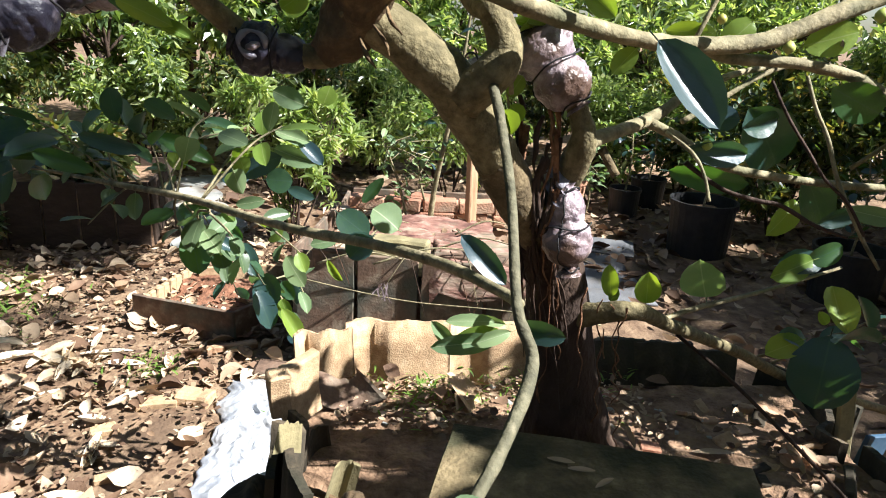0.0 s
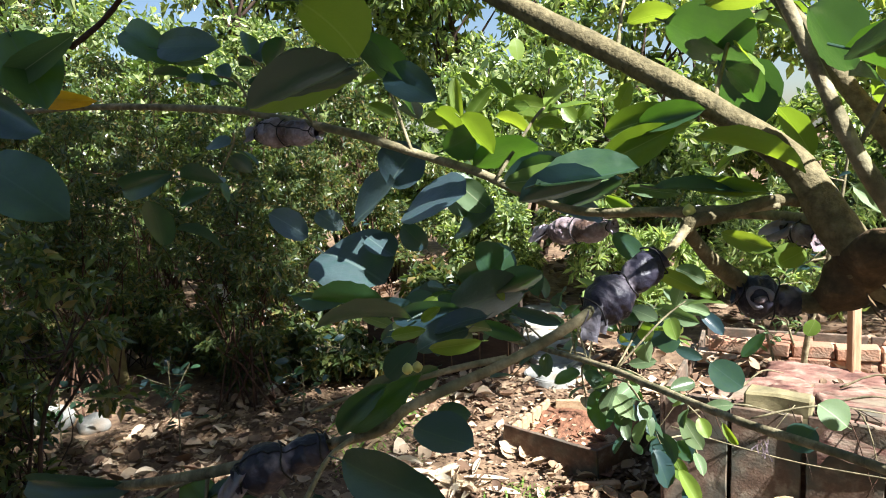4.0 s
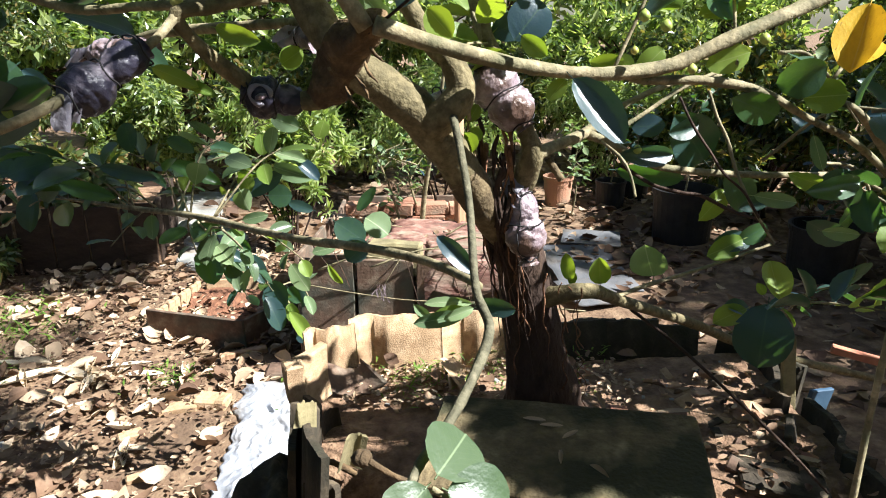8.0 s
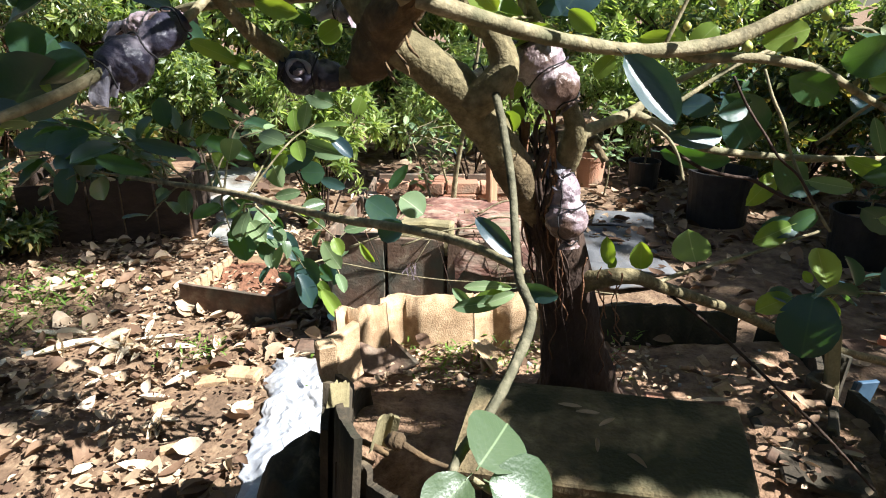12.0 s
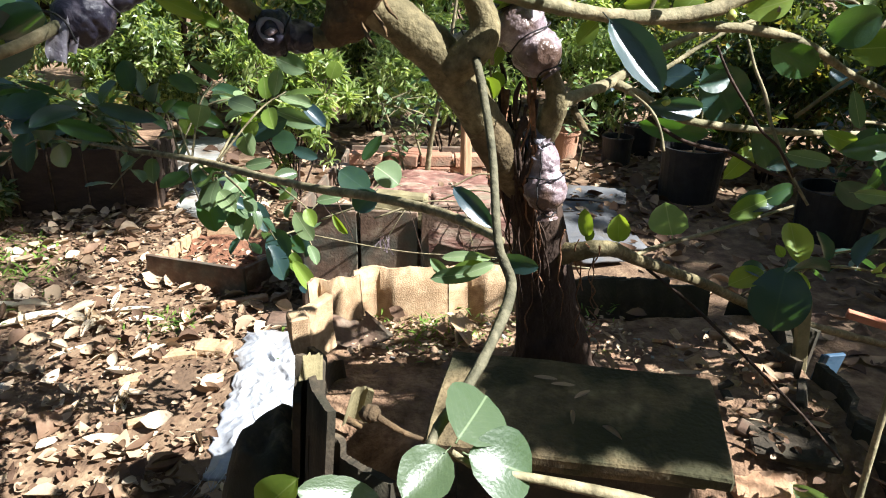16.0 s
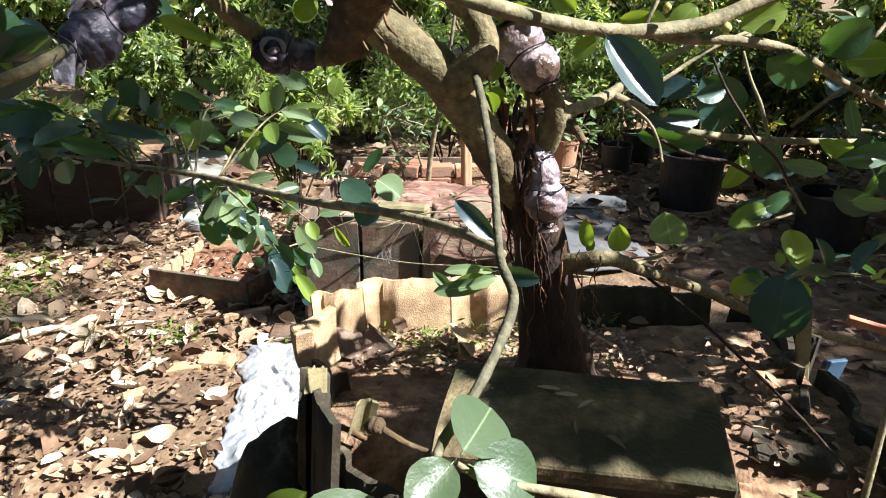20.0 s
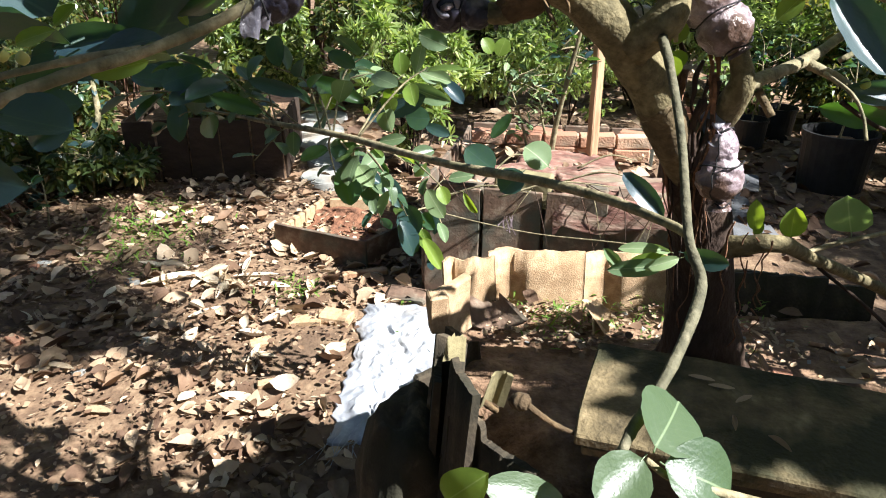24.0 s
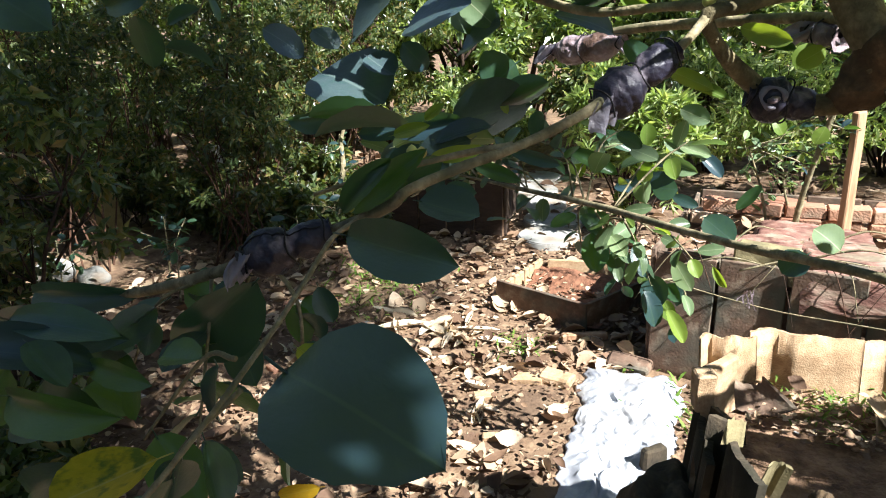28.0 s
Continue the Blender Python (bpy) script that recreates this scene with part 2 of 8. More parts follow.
grey_sheet = material("grey_cement_sheet", [(0.3, (0.075, 0.077, 0.082)), (0.7, (0.14, 0.14, 0.143))], 6, 0.85, 0.4, 90, stain=(4, (0.12, 0.1, 0.08), 0.5, 0.7))
stone_mat = material("stepping_stone", [(0.3, (0.2, 0.2, 0.18)), (0.7, (0.36, 0.35, 0.32))], 10, 0.9, 0.5, 120, stain=(5, (0.2, 0.15, 0.1), 0.5, 0.7))
dark_wood = material("dark_wood", [(0.3, (0.022, 0.014, 0.01)), (0.6, (0.055, 0.034, 0.022)), (0.85, (0.12, 0.078, 0.05))], 14, 0.9, 0.7, 60, stretch=(0.4, 1, 1), stain=(5, (0.03, 0.02, 0.015), 0.5, 0.7))
post_wood = material("post_wood", [(0.3, (0.25, 0.13, 0.07)), (0.7, (0.5, 0.32, 0.19))], 20, 0.85, 0.5, 70, stretch=(1, 1, 0.2))
black_plastic = material("black_plastic", [(0.3, (0.012, 0.012, 0.013)), (0.8, (0.03, 0.029, 0.03))], 12, 0.5, 0.2, 80, stain=(6, (0.035, 0.028, 0.02), 0.6, 0.8))
wrap_dark = material("dark_plastic_film", [(0.3, (0.01, 0.009, 0.015)), (0.6, (0.026, 0.024, 0.04)), (0.85, (0.075, 0.066, 0.092))], 26, 0.44, 0.45, 60, spec=0.4, stain=(20, (0.2, 0.17, 0.2), 0.6, 0.75))
wrap_pale = material("pale_plastic_film", [(0.32, (0.11, 0.08, 0.085)), (0.48, (0.26, 0.2, 0.22)), (0.7, (0.5, 0.42, 0.46))], 34, 0.34, 0.6, 80, spec=0.5, stain=(13, (0.1, 0.06, 0.045), 0.5, 0.66))
film_clear = material("thin_plastic_film", [(0.3, (0.26, 0.24, 0.29)), (0.8, (0.45, 0.43, 0.47))], 30, 0.25, 0.6, 90, spec=0.6, translucent=0.5)
cord_mat = material("black_cord", [(0.3, (0.012, 0.011, 0.012)), (0.8, (0.03, 0.028, 0.028))], 60, 0.7, 0.3, 300)
sack_mat = material("white_sack", [(0.3, (0.24, 0.25, 0.28)), (0.7, (0.44, 0.45, 0.47))], 14, 0.42, 0.2, 160, spec=0.4, stain=(5, (0.26, 0.24, 0.22), 0.52, 0.7))
fig_mat = material("green_fig", [(0.3, (0.3, 0.36, 0.08)), (0.8, (0.5, 0.48, 0.14))], 20, 0.45, 0.15, 80, vary="object", stain=(15, (0.45, 0.22, 0.06), 0.6, 0.8))
blue_plastic = material("blue_plastic", [(0.3, (0.03, 0.065, 0.11)), (0.8, (0.07, 0.12, 0.17))], 9, 0.5, 0.2, 50)
red_stick = material("red_brown_wood", [(0.3, (0.4, 0.14, 0.08)), (0.8, (0.6, 0.27, 0.17))], 20, 0.8, 0.4, 70)
white_paint = material("white_board", [(0.3, (0.55, 0.5, 0.4)), (0.8, (0.72, 0.68, 0.58))], 6, 0.7, 0.3, 60, stain=(4, (0.35, 0.28, 0.2), 0.55, 0.75))
moss_post = material("mossy_post", [(0.3, (0.2, 0.15, 0.06)), (0.7, (0.4, 0.33, 0.15))], 10, 0.92, 0.6, 70)
grass_mat = material("weed_leaf", [(0.1, (0.06, 0.13, 0.02)), (0.9, (0.17, 0.26, 0.05))], 3, 0.5, 0, vary="island", translucent=0.35, tcolor=(1.8, 1.9, 0.8))

# ---- mesh helpers ----


def mesh_of(name, verts, faces, mat, smooth=True):
    me = bpy.data.meshes.new(name)
    me.from_pydata([tuple(map(float, v)) for v in verts], [], faces)
    if smooth:
        me.shade_smooth()
    if mat:
        me.materials.append(mat)
    return me


def fast_mesh(name, verts, faces, mat, smooth=False):
    """A mesh out of numpy arrays: verts (n,3), faces (m,k) with one k."""
    me = bpy.data.meshes.new(name)
    verts, faces = np.asarray(verts, np.float32), np.asarray(faces, np.int32)
    k = faces.shape[1]
    me.vertices.add(len(verts))
    me.vertices.foreach_set("co", verts.ravel())
    me.loops.add(faces.size)
    me.loops.foreach_set("vertex_index", faces.ravel())
    me.polygons.add(len(faces))
    me.polygons.foreach_set("loop_start", np.arange(len(faces), dtype=np.int32) * k)
    me.polygons.foreach_set("use_smooth", np.full(len(faces), smooth))
    me.update(calc_edges=True)
    me.materials.append(mat)
    return me


def under(ob, parent):
    ob.parent = parent
    return ob


def part(name, me, parent, label=""):
    ob = under(new(name, me), parent)
    return tagged(ob, label=label)


def thing(name, label, category, at=(0, 0, 0), group="", turn=0.0):
    ob = new(name)
    ob.matrix_world = pose(*at, 0, 0, turn)
    ob.empty_display_size = 0.1
    return tagged(ob, label=label, category=category, group=group)


def spline(pts, per=5):
    """Catmull-Rom through rows of any width."""
    p = np.array(pts, float)
    p = np.vstack([2 * p[0] - p[1], p, 2 * p[-1] - p[-2]])
    out = []
    for i in range(1, len(p) - 2):
        for u in np.linspace(0, 1, per, endpoint=False):
            a, b, c, d = p[i - 1], p[i], p[i + 1], p[i + 2]
            out.append(0.5 * (2 * b + (c - a) * u + (2 * a - 5 * b + 4 * c - d) * u * u + (3 * b - a - 3 * c + d) * u ** 3))
    out.append(p[-2])
    return np.array(out)


def tube_data(pts, sides=10, per=5, rough=0.08, knots=0.0, seed=0):
    """Verts and faces of a tapered, slightly lumpy tube through (x, y, z, r) rows."""
    c = spline(pts, per)
    r_ = np.random.default_rng(seed)
    tang = np.gradient(c[:, :3], axis=0)
    tang /= np.linalg.norm(tang, axis=1)[:, None] + 1e-9
    ref = np.array([0.0, 0.0, 1.0]) if abs(tang[0][2]) < 0.8 else np.array([1.0, 0.0, 0.0])
    verts, faces = [], []
    for i, (x, y, z, r) in enumerate(c):
        t = tang[i]
        a = ref - t * (ref @ t)
        a /= np.linalg.norm(a) + 1e-9
        ref = a
        b = np.cross(t, a)
        ring = 1 + (knots if r_.random() < 0.22 else 0) * r_.random()
        for k in range(sides):
            w = 2 * math.pi * k / sides
            rr = max(r, 0.0008) * ring * (1 + rough * (noise.noise(Vector((x * 40 + math.cos(w) * 1.3, y * 40 + math.sin(w) * 1.3, z * 22 + seed))) + (r_.random() - 0.5) * 0.5))
            verts.append(np.array([x, y, z]) + rr * (a * math.cos(w) + b * math.sin(w)))
        if i:
            o = (i - 1) * sides
            for k in range(sides):
                faces.append((o + k, o + (k + 1) % sides, o + sides + (k + 1) % sides, o + sides + k))
    n = len(c)
    verts += [c[0][:3], c[-1][:3]]
    o = (n - 1) * sides
    for k in range(sides):
        faces.append((n * sides, (k + 1) % sides, k))
        faces.append((n * sides + 1, o + k, o + (k + 1) % sides))
    return verts, faces


def box_data(sx, sy, sz, bevel=0.0, wobble=0.0, seed=0, cuts=0):
    """A bevelled, slightly uneven box, base at z = 0, centred in x and y."""
    bm = bmesh.new()
    bmesh.ops.create_cube(bm, size=1)
    bmesh.ops.scale(bm, vec=(sx, sy, sz), verts=bm.verts)
    bmesh.ops.translate(bm, vec=(0, 0, sz / 2), verts=bm.verts)
    if cuts:
        bmesh.ops.subdivide_edges(bm, edges=[e for e in bm.edges if e.calc_length() > max(sx, sy, sz) * 0.45], cuts=cuts, use_grid_fill=True)
    if bevel:
        bmesh.ops.bevel(bm, geom=[e for e in bm.edges if len(e.link_faces) == 2 and e.calc_face_angle(0) > 0.5], offset=bevel, segments=1, affect="EDGES")
    if wobble:
        for v in bm.verts:
            q = v.co * 9 + Vector((seed * 3.7, seed, 0))
            v.co += Vector((noise.noise(q), noise.noise(q + Vector((5, 0, 0))), noise.noise(q + Vector((0, 9, 0))))) * wobble
    return bm


def bm_mesh(name, bm, mat, smooth=False):
    me = bpy.data.meshes.new(name)
    bm.to_mesh(me)
    bm.free()
    me.materials.append(mat)
    if smooth:
        me.shade_smooth()
    return me


def leaf_mesh(name, mat, width=0.6, fold=0.25, curl=0.2, tip=0.12, seed=0, long=12, stalk=0.14):
    """An obovate leaf one unit long, base at the origin, tip along +x, folded on its midrib, with a short stalk."""
    r_ = random.Random(seed)
    verts, faces = [], []
    cols = (-1, -0.55, 0, 0.55, 1)
    for i in range(long + 1):
        u = i / long
        w = width * 0.5 * (math.sin(math.pi * u ** 0.92) ** 0.55) * (0.88 + 0.18 * u) if 0 < u < 1 else 0.004
        for c in cols:
            yy = c * w * (1 + 0.03 * r_.uniform(-1, 1))
            zz = abs(c) * w * fold + curl * (-(u - 0.45) ** 2) + 0.012 * r_.uniform(-1, 1) * abs(c)
            xx = stalk + (1 - stalk) * u + (tip * 0.1 if (u == 1 and c == 0) else 0)
            verts.append((xx, yy, zz))
    k = len(cols)
    for i in range(long):
        for j in range(k - 1):
            faces.append((i * k + j, i * k + j + 1, (i + 1) * k + j + 1, (i + 1) * k + j))
    o = len(verts)
    z0 = -curl * 0.2
    for xx in (0.0, stalk + 0.05):
        for w in range(4):
            verts.append((xx, 0.013 * math.cos(w * math.pi / 2), z0 * xx / stalk * 0.9 + 0.013 * math.sin(w * math.pi / 2)))
    for w in range(4):
        faces.append((o + w, o + (w + 1) % 4, o + 4 + (w + 1) % 4, o + 4 + w))
    return mesh_of(name, verts, faces, mat)


def leaf_cloud(centres, radii, count, size, seed, flat=0.35, droop=0.35, aspect=0.45, hollow=0.55):
    """Folded two-triangle leaves scattered through blobs: verts and faces. centres (n,3), radii (n,3)."""
    r_ = np.random.default_rng(seed)
    centres, radii = np.asarray(centres, float), np.asarray(radii, float)
    vol = radii.prod(1) ** 0.7
    pick = r_.choice(len(centres), count, p=vol / vol.sum())
    d = r_.normal(size=(count, 3))
    d /= np.linalg.norm(d, axis=1)[:, None]
    rad = hollow + (1 - hollow) * r_.random(count) ** 0.6
    rad *= r_.random(count) ** 0.12
    pos = centres[pick] + d * radii[pick] * rad[:, None]
    way = d * 0.6 + r_.normal(size=(count, 3)) * 0.7
    way[:, 2] -= droop
    way /= np.linalg.norm(way, axis=1)[:, None]
    nrm = r_.normal(size=(count, 3)) * 0.7 + np.array([0, 0, 1.0]) * (1 - flat) + d * 0.3
    side = np.cross(nrm, way)
    side /= np.linalg.norm(side, axis=1)[:, None] + 1e-9
    up = np.cross(way, side)
    s = size * (0.55 + 0.8 * r_.random(count))[:, None]
    a = pos
    b = pos + way * s * 0.5 + side * s * aspect * 0.5 + up * s * 0.1
    c = pos + way * s - up * s * 0.12
    e = pos + way * s * 0.5 - side * s * aspect * 0.5 + up * s * 0.1
    verts = np.stack([a, b, c, e], 1).reshape(-1, 3)
    base = np.arange(count)[:, None] * 4
    faces = np.concatenate([base + [0, 1, 2], base + [0, 2, 3]])
    return verts, faces


def blob_set(centre, size, n, seed, lump=0.45):
    """Clump centres and radii filling an ellipsoid unevenly."""
    r_ = np.random.default_rng(seed)
    d = r_.normal(size=(n, 3))
    d /= np.linalg.norm(d, axis=1)[:, None]
    c = np.array(centre) + d * np.array(size) * (r_.random(n) ** 0.45)[:, None]
    r = np.array(size).mean() * lump * (0.5 + 0.8 * r_.random(n))[:, None] * np.array([1, 1, 0.75])
    return c, r


def gz(x, y):
    """Height of the bare earth."""
    return 0.03 * noise.noise(Vector((x * 0.9, y * 0.9, 3))) + 0.012 * noise.noise(Vector((x * 4, y * 4, 8)))

# ---- ground ----
def spread(lo, hi, near_lo, near_hi, step):
    near = list(np.arange(near_lo, near_hi, step))
    out = [near_lo - 0.3 * 1.45 ** k for k in range(1, 18)]
    far = [near_hi + 0.3 * 1.45 ** k for k in range(0, 18)]
    return sorted(v for v in out + near + far if lo <= v <= hi)


xs, ys = spread(-160, 160, -6, 4, 0.1), spread(-120, 200, -1.5, 8, 0.1)
gv = [(x, y, gz(x, y)) for y in ys for x in xs]
w = len(xs)
gf = [(j * w + i, j * w + i + 1, (j + 1) * w + i + 1, (j + 1) * w + i) for j in range(len(ys) - 1) for i in range(w - 1)]
tagged(new("ground", fast_mesh("ground", gv, gf, earth, True)), "bare reddish-brown garden earth under scattered dry leaves", "ground", kind="structure")

# ---- dry leaf litter ----
def litter(name, count, box, size, mat, seed, label, keep=lambda x, y: True, lift=0.0, bend=0.35):
    r_ = np.random.default_rng(seed)
    V, Fq = [], []
    cross = np.array([-1, 0, 1.0])
    while len(Fq) < count * 8:
        x, y = r_.uniform(box[0], box[1]), r_.uniform(box[2], box[3])
        if not keep(x, y):
            continue
        s = size * (0.45 + 0.9 * r_.random() ** 1.5)
        a = r_.uniform(0, 6.283)
        lean = r_.normal(0, 0.3)
        roll = r_.normal(0, 0.45)
        cu, tw = r_.uniform(-0.6, 2.2) * bend, r_.uniform(-0.6, 3.0) * bend
        asp = r_.uniform(0.32, 0.72)
        o = len(V)
        z0 = gz(x, y) + lift + 0.012 + 0.02 * r_.random()
        ca, sa = math.cos(a), math.sin(a)
        for u, wd in ((-0.5, 0.03), (-0.27, 0.72), (0.0, 1.0), (0.25, 0.78), (0.5, 0.03)):
            for c in cross:
                lx, ly = u * s, c * wd * asp * s * 0.5
                lz = s * (cu * u * u * 1.6 + tw * c * c * 0.35 * wd) + lx * lean * 0.5 + ly * roll
                V.append((x + lx * ca - ly * sa, y + lx * sa + ly * ca, max(z0 + lz, gz(x, y) + lift + 0.003)))
        for i in range(4):
            for j in range(2):
                Fq.append((o + i * 3 + j, o + i * 3 + j + 1, o + (i + 1) * 3 + j + 1, o + (i + 1) * 3 + j))
    return tagged(new(name, fast_mesh(name, V, Fq, mat, True)), label, "leaf litter", kind="stuff")


def off_beds(x, y):
    return not (-0.77 - 0.09 * (y - 1.7) < x < -0.4 and 1.73 < y < 2.7) and not (-0.35 < x < 1.3 and 0.3 < y < 1.7) and not (-0.65 < x < 1.2 and 2.7 < y < 4.3)


def patchy(x, y):
    return off_beds(x, y) and noise.noise(Vector((x * 1.6, y * 1.6, 20))) + 0.55 * noise.noise(Vector((x * 5, y * 5, 21))) > -0.18


litter("leaf_litter", 2100, (-4.2, 0.6, 0.6, 5.2), 0.098, litter_leaf, 11, "curled pale brown dry leaves strewn over the earth", patchy)
litter("brown_leaf_litter", 1200, (-4.2, 0.6, 0.6, 5.2), 0.085, litter_brown, 16, "older dark brown curled leaves among the pale ones", patchy, bend=0.5)
# far and side litter takes the browner leaf, its darkness standing for shade
litter("far_leaf_litter", 3000, (-7, 4.5, 4.0, 9.5), 0.13, litter_brown, 12, "dry brown leaves lying under the far bushes", off_beds)
litter("side_leaf_litter", 1300, (0.4, 4.5, 1.6, 6.5), 0.1, litter_brown, 13, "dry brown leaves on the shaded ground beside the bed", off_beds)
litter("leaf_crumbs", 16000, (-4.2, 0.6, 0.6, 4.8), 0.031, litter_brown, 14, "small broken bits of dry leaf on the earth", off_beds, bend=0.2)
litter("rear_leaf_litter", 1500, (-6.0, 5.0, -4.0, 0.6), 0.11, litter_leaf, 15, "dry brown leaves on the earth behind the path", off_beds)

# ---- bushes and trees of the background ----
def shrub(name, label, category, foot, size, leaves, leaf_size, mat, seed, clumps=26, stems=9, stem_r=0.02, lump=0.42, lift=0.0, group="", droop=0.35, aspect=0.45, bark=None, over=(0, 0), hollow=0.55, foot_spread=0.12):
    """A many-stemmed bush or small tree: stems with side twigs and a crown of small leaves in clumps, leaning by over."""
    r_ = np.random.default_rng(seed)
    ob = thing(name, label, category, foot, group)
    centre = np.array([over[0], over[1], lift + size[2]])
    c, r = blob_set(centre, np.array(size) * 0.85, clumps, seed, lump)
    c[:, 2] = np.maximum(c[:, 2], r[:, 2] * 0.5 + lift * 0.5)
    for k in range(stems):
        trunk_v, trunk_f = [], []
        tgt = c[r_.integers(len(c))]
        mid = tgt * np.array([0.35, 0.35, 0.5]) + r_.normal(0, 0.08, 3) * size[0]
        base = np.array([r_.normal(0, foot_spread) * size[0] * 0.5, r_.normal(0, foot_spread) * size[1] * 0.5, -0.05])
        lines = [([(*base, stem_r), (*mid, stem_r * 0.75), (*(mid * 0.4 + tgt * 0.6), stem_r * 0.5), (*tgt, stem_r * 0.2)], 6, 4)]
        s0 = mid * 0.4 + tgt * 0.6
        for q in range(5):
            t2 = c[r_.integers(len(c))] * 0.5 + tgt * 0.5
            lines.append(([(*s0, stem_r * 0.4), (*((s0 + t2) / 2 + r_.normal(0, 0.05, 3)), stem_r * 0.3), (*t2, stem_r * 0.12)], 5, 3))
        for q, (rows, sides, per) in enumerate(lines):
            v, f = tube_data(rows, sides, per, 0.15, seed=seed + k + q)
            o = len(trunk_v)
            trunk_v += v
            trunk_f += [tuple(i + o for i in p_) for p_ in f]
        part("stem", mesh_of("stem", trunk_v, trunk_f, bark or bark_dark), ob)
    v, f = leaf_cloud(c, r, leaves, leaf_size, seed, droop=droop, aspect=aspect, hollow=hollow)
    part("crown", fast_mesh("crown", v, f, mat), ob)
    return ob


# dense small-leaved hedge on the left
hedge = ((-3.5, 3.4, 0.6, 0.6, 0.85, 9000), (-4.2, 4.5, 0.9, 0.8, 1.2, 14000), (-4.7, 3.1, 0.8, 0.8, 1.1, 12000), (-3.7, 5.6, 0.9, 0.8, 1.3, 13000), (-5.6, 4.4, 1.1, 1.0, 1.5, 14000), (-5.0, 6.2, 1.1, 0.9, 1.6, 13000), (-6.4, 2.4, 1.2, 1.1, 1.6, 12000), (-4.3, 1.5, 0.8, 0.8, 0.9, 9000), (-6.8, 4.2, 1.2, 1.1, 1.8, 11000), (-5.6, 0.9, 1.1, 1.0, 1.5, 9000))
for k, (x, y, sx, sy, sz, n) in enumerate(hedge):
    shrub("garden_bush", "dense dark green small-leaved garden bush with thin reddish twigs", "bush", (x, y, 0), (sx, sy, sz), int(n * 0.62), 0.052, bush_leaf, 40 + k, 120, 14, 0.008, 0.115, lift=0.25, group="bushes of the hedge", bark=bush_bark, foot_spread=0.6, hollow=0.2)
# dark low plants along the hedge's foot
for k, (x, y, r, h) in enumerate(((-3.4, 3.9, 0.4, 0.5), (-4.3, 3.9, 0.45, 0.55), (-5.1, 3.8, 0.5, 0.55), (-4.0, 4.9, 0.45, 0.5), (-4.9, 5.2, 0.5, 0.6), (-5.8, 3.3, 0.5, 0.6), (-6.2, 4.6, 0.6, 0.7), (-4.7, 2.0, 0.45, 0.35), (-5.3, 2.5, 0.5, 0.4), (-2.6, 1.1, 0.4, 0.3), (-3.6, 0.8, 0.5, 0.4), (-4.6, 1.2, 0.5, 0.45), (-2.2, 0.5, 0.4, 0.3), (-3.0, 4.1, 0.3, 0.3), (-3.9, 3.7, 0.35, 0.3), (-4.7, 4.2, 0.4, 0.3))):
    shrub("ground_plant", "low dark broad-leaved plant in the shade at the hedge's foot", "plant", (x, y, 0), (r, r, h * 0.6), 1700, 0.075, bush_leaf, 230 + k, 16, 8, 0.006, 0.4, lift=0.03, group="low plants at the hedge's foot", aspect=0.5, hollow=0.3, foot_spread=0.4)
for k, (x, y, r, h) in enumerate(((-2.95, 1.35, 0.55, 0.75),)):
    shrub("garden_bush", "dark open bush with thin stems in the shade beside the path", "bush", (x, y, 0), (r, r, h), 2600, 0.06, bush_leaf, 250 + k, 60, 14, 0.011, 0.16, lift=0.3, group="bushes of the hedge", bark=bark_dark, foot_spread=0.6, hollow=0.2)
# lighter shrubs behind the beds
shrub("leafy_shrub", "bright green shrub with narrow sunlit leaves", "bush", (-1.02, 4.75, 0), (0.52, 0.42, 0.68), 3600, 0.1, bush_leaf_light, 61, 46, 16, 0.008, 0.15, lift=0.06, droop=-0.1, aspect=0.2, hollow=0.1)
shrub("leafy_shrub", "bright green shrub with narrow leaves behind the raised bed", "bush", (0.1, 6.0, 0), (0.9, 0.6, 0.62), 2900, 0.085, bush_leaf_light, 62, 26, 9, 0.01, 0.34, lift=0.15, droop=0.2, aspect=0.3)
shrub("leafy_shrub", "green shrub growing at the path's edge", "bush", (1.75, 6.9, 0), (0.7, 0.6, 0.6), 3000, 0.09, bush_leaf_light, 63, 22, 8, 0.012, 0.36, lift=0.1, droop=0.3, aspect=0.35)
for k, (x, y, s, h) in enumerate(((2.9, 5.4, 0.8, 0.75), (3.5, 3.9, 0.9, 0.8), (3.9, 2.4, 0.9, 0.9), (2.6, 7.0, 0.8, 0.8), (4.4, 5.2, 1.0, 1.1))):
    shrub("shade_shrub", "dark green shrub in deep shade, some added unseen to deepen it", "bush", (x, y, 0), (s, s, h), 7000, 0.09, bush_leaf, 64 + k, 30, 8, 0.013, 0.34, lift=0.12, group="shaded shrubs")
# far screen of trees
far = ((-9, 5.5, 1.9, 4.4), (-8.2, 8.8, 2.0, 5.0), (-5.6, 8.0, 1.6, 3.6), (-3.2, 9.6, 1.7, 4.4), (-1.6, 7.9, 1.3, 2.8), (-3.6, 7.6, 1.3, 3.0), (0.2, 10.2, 1.4, 2.5), (2.0, 8.4, 1.3, 2.3), (4.2, 9.8, 1.4, 2.6), (5.6, 7.6, 1.4, 2.3), (8.0, 8.2, 1.8, 2.8), (7.8, 5.0, 1.5, 3.0), (-8.6, 1.8, 1.9, 4.6), (-7.6, 6.6, 1.7, 4.6))
for k, (x, y, s, h) in enumerate(far):
    shrub("garden_tree", "leafy green tree in the far screen of garden trees", "tree", (x, y, 0), (s, s * 0.8, h * 0.42), 6800, 0.13, tree_leaf, 80 + k, 64, 6, 0.045, 0.2, lift=0.35, group="far garden trees")
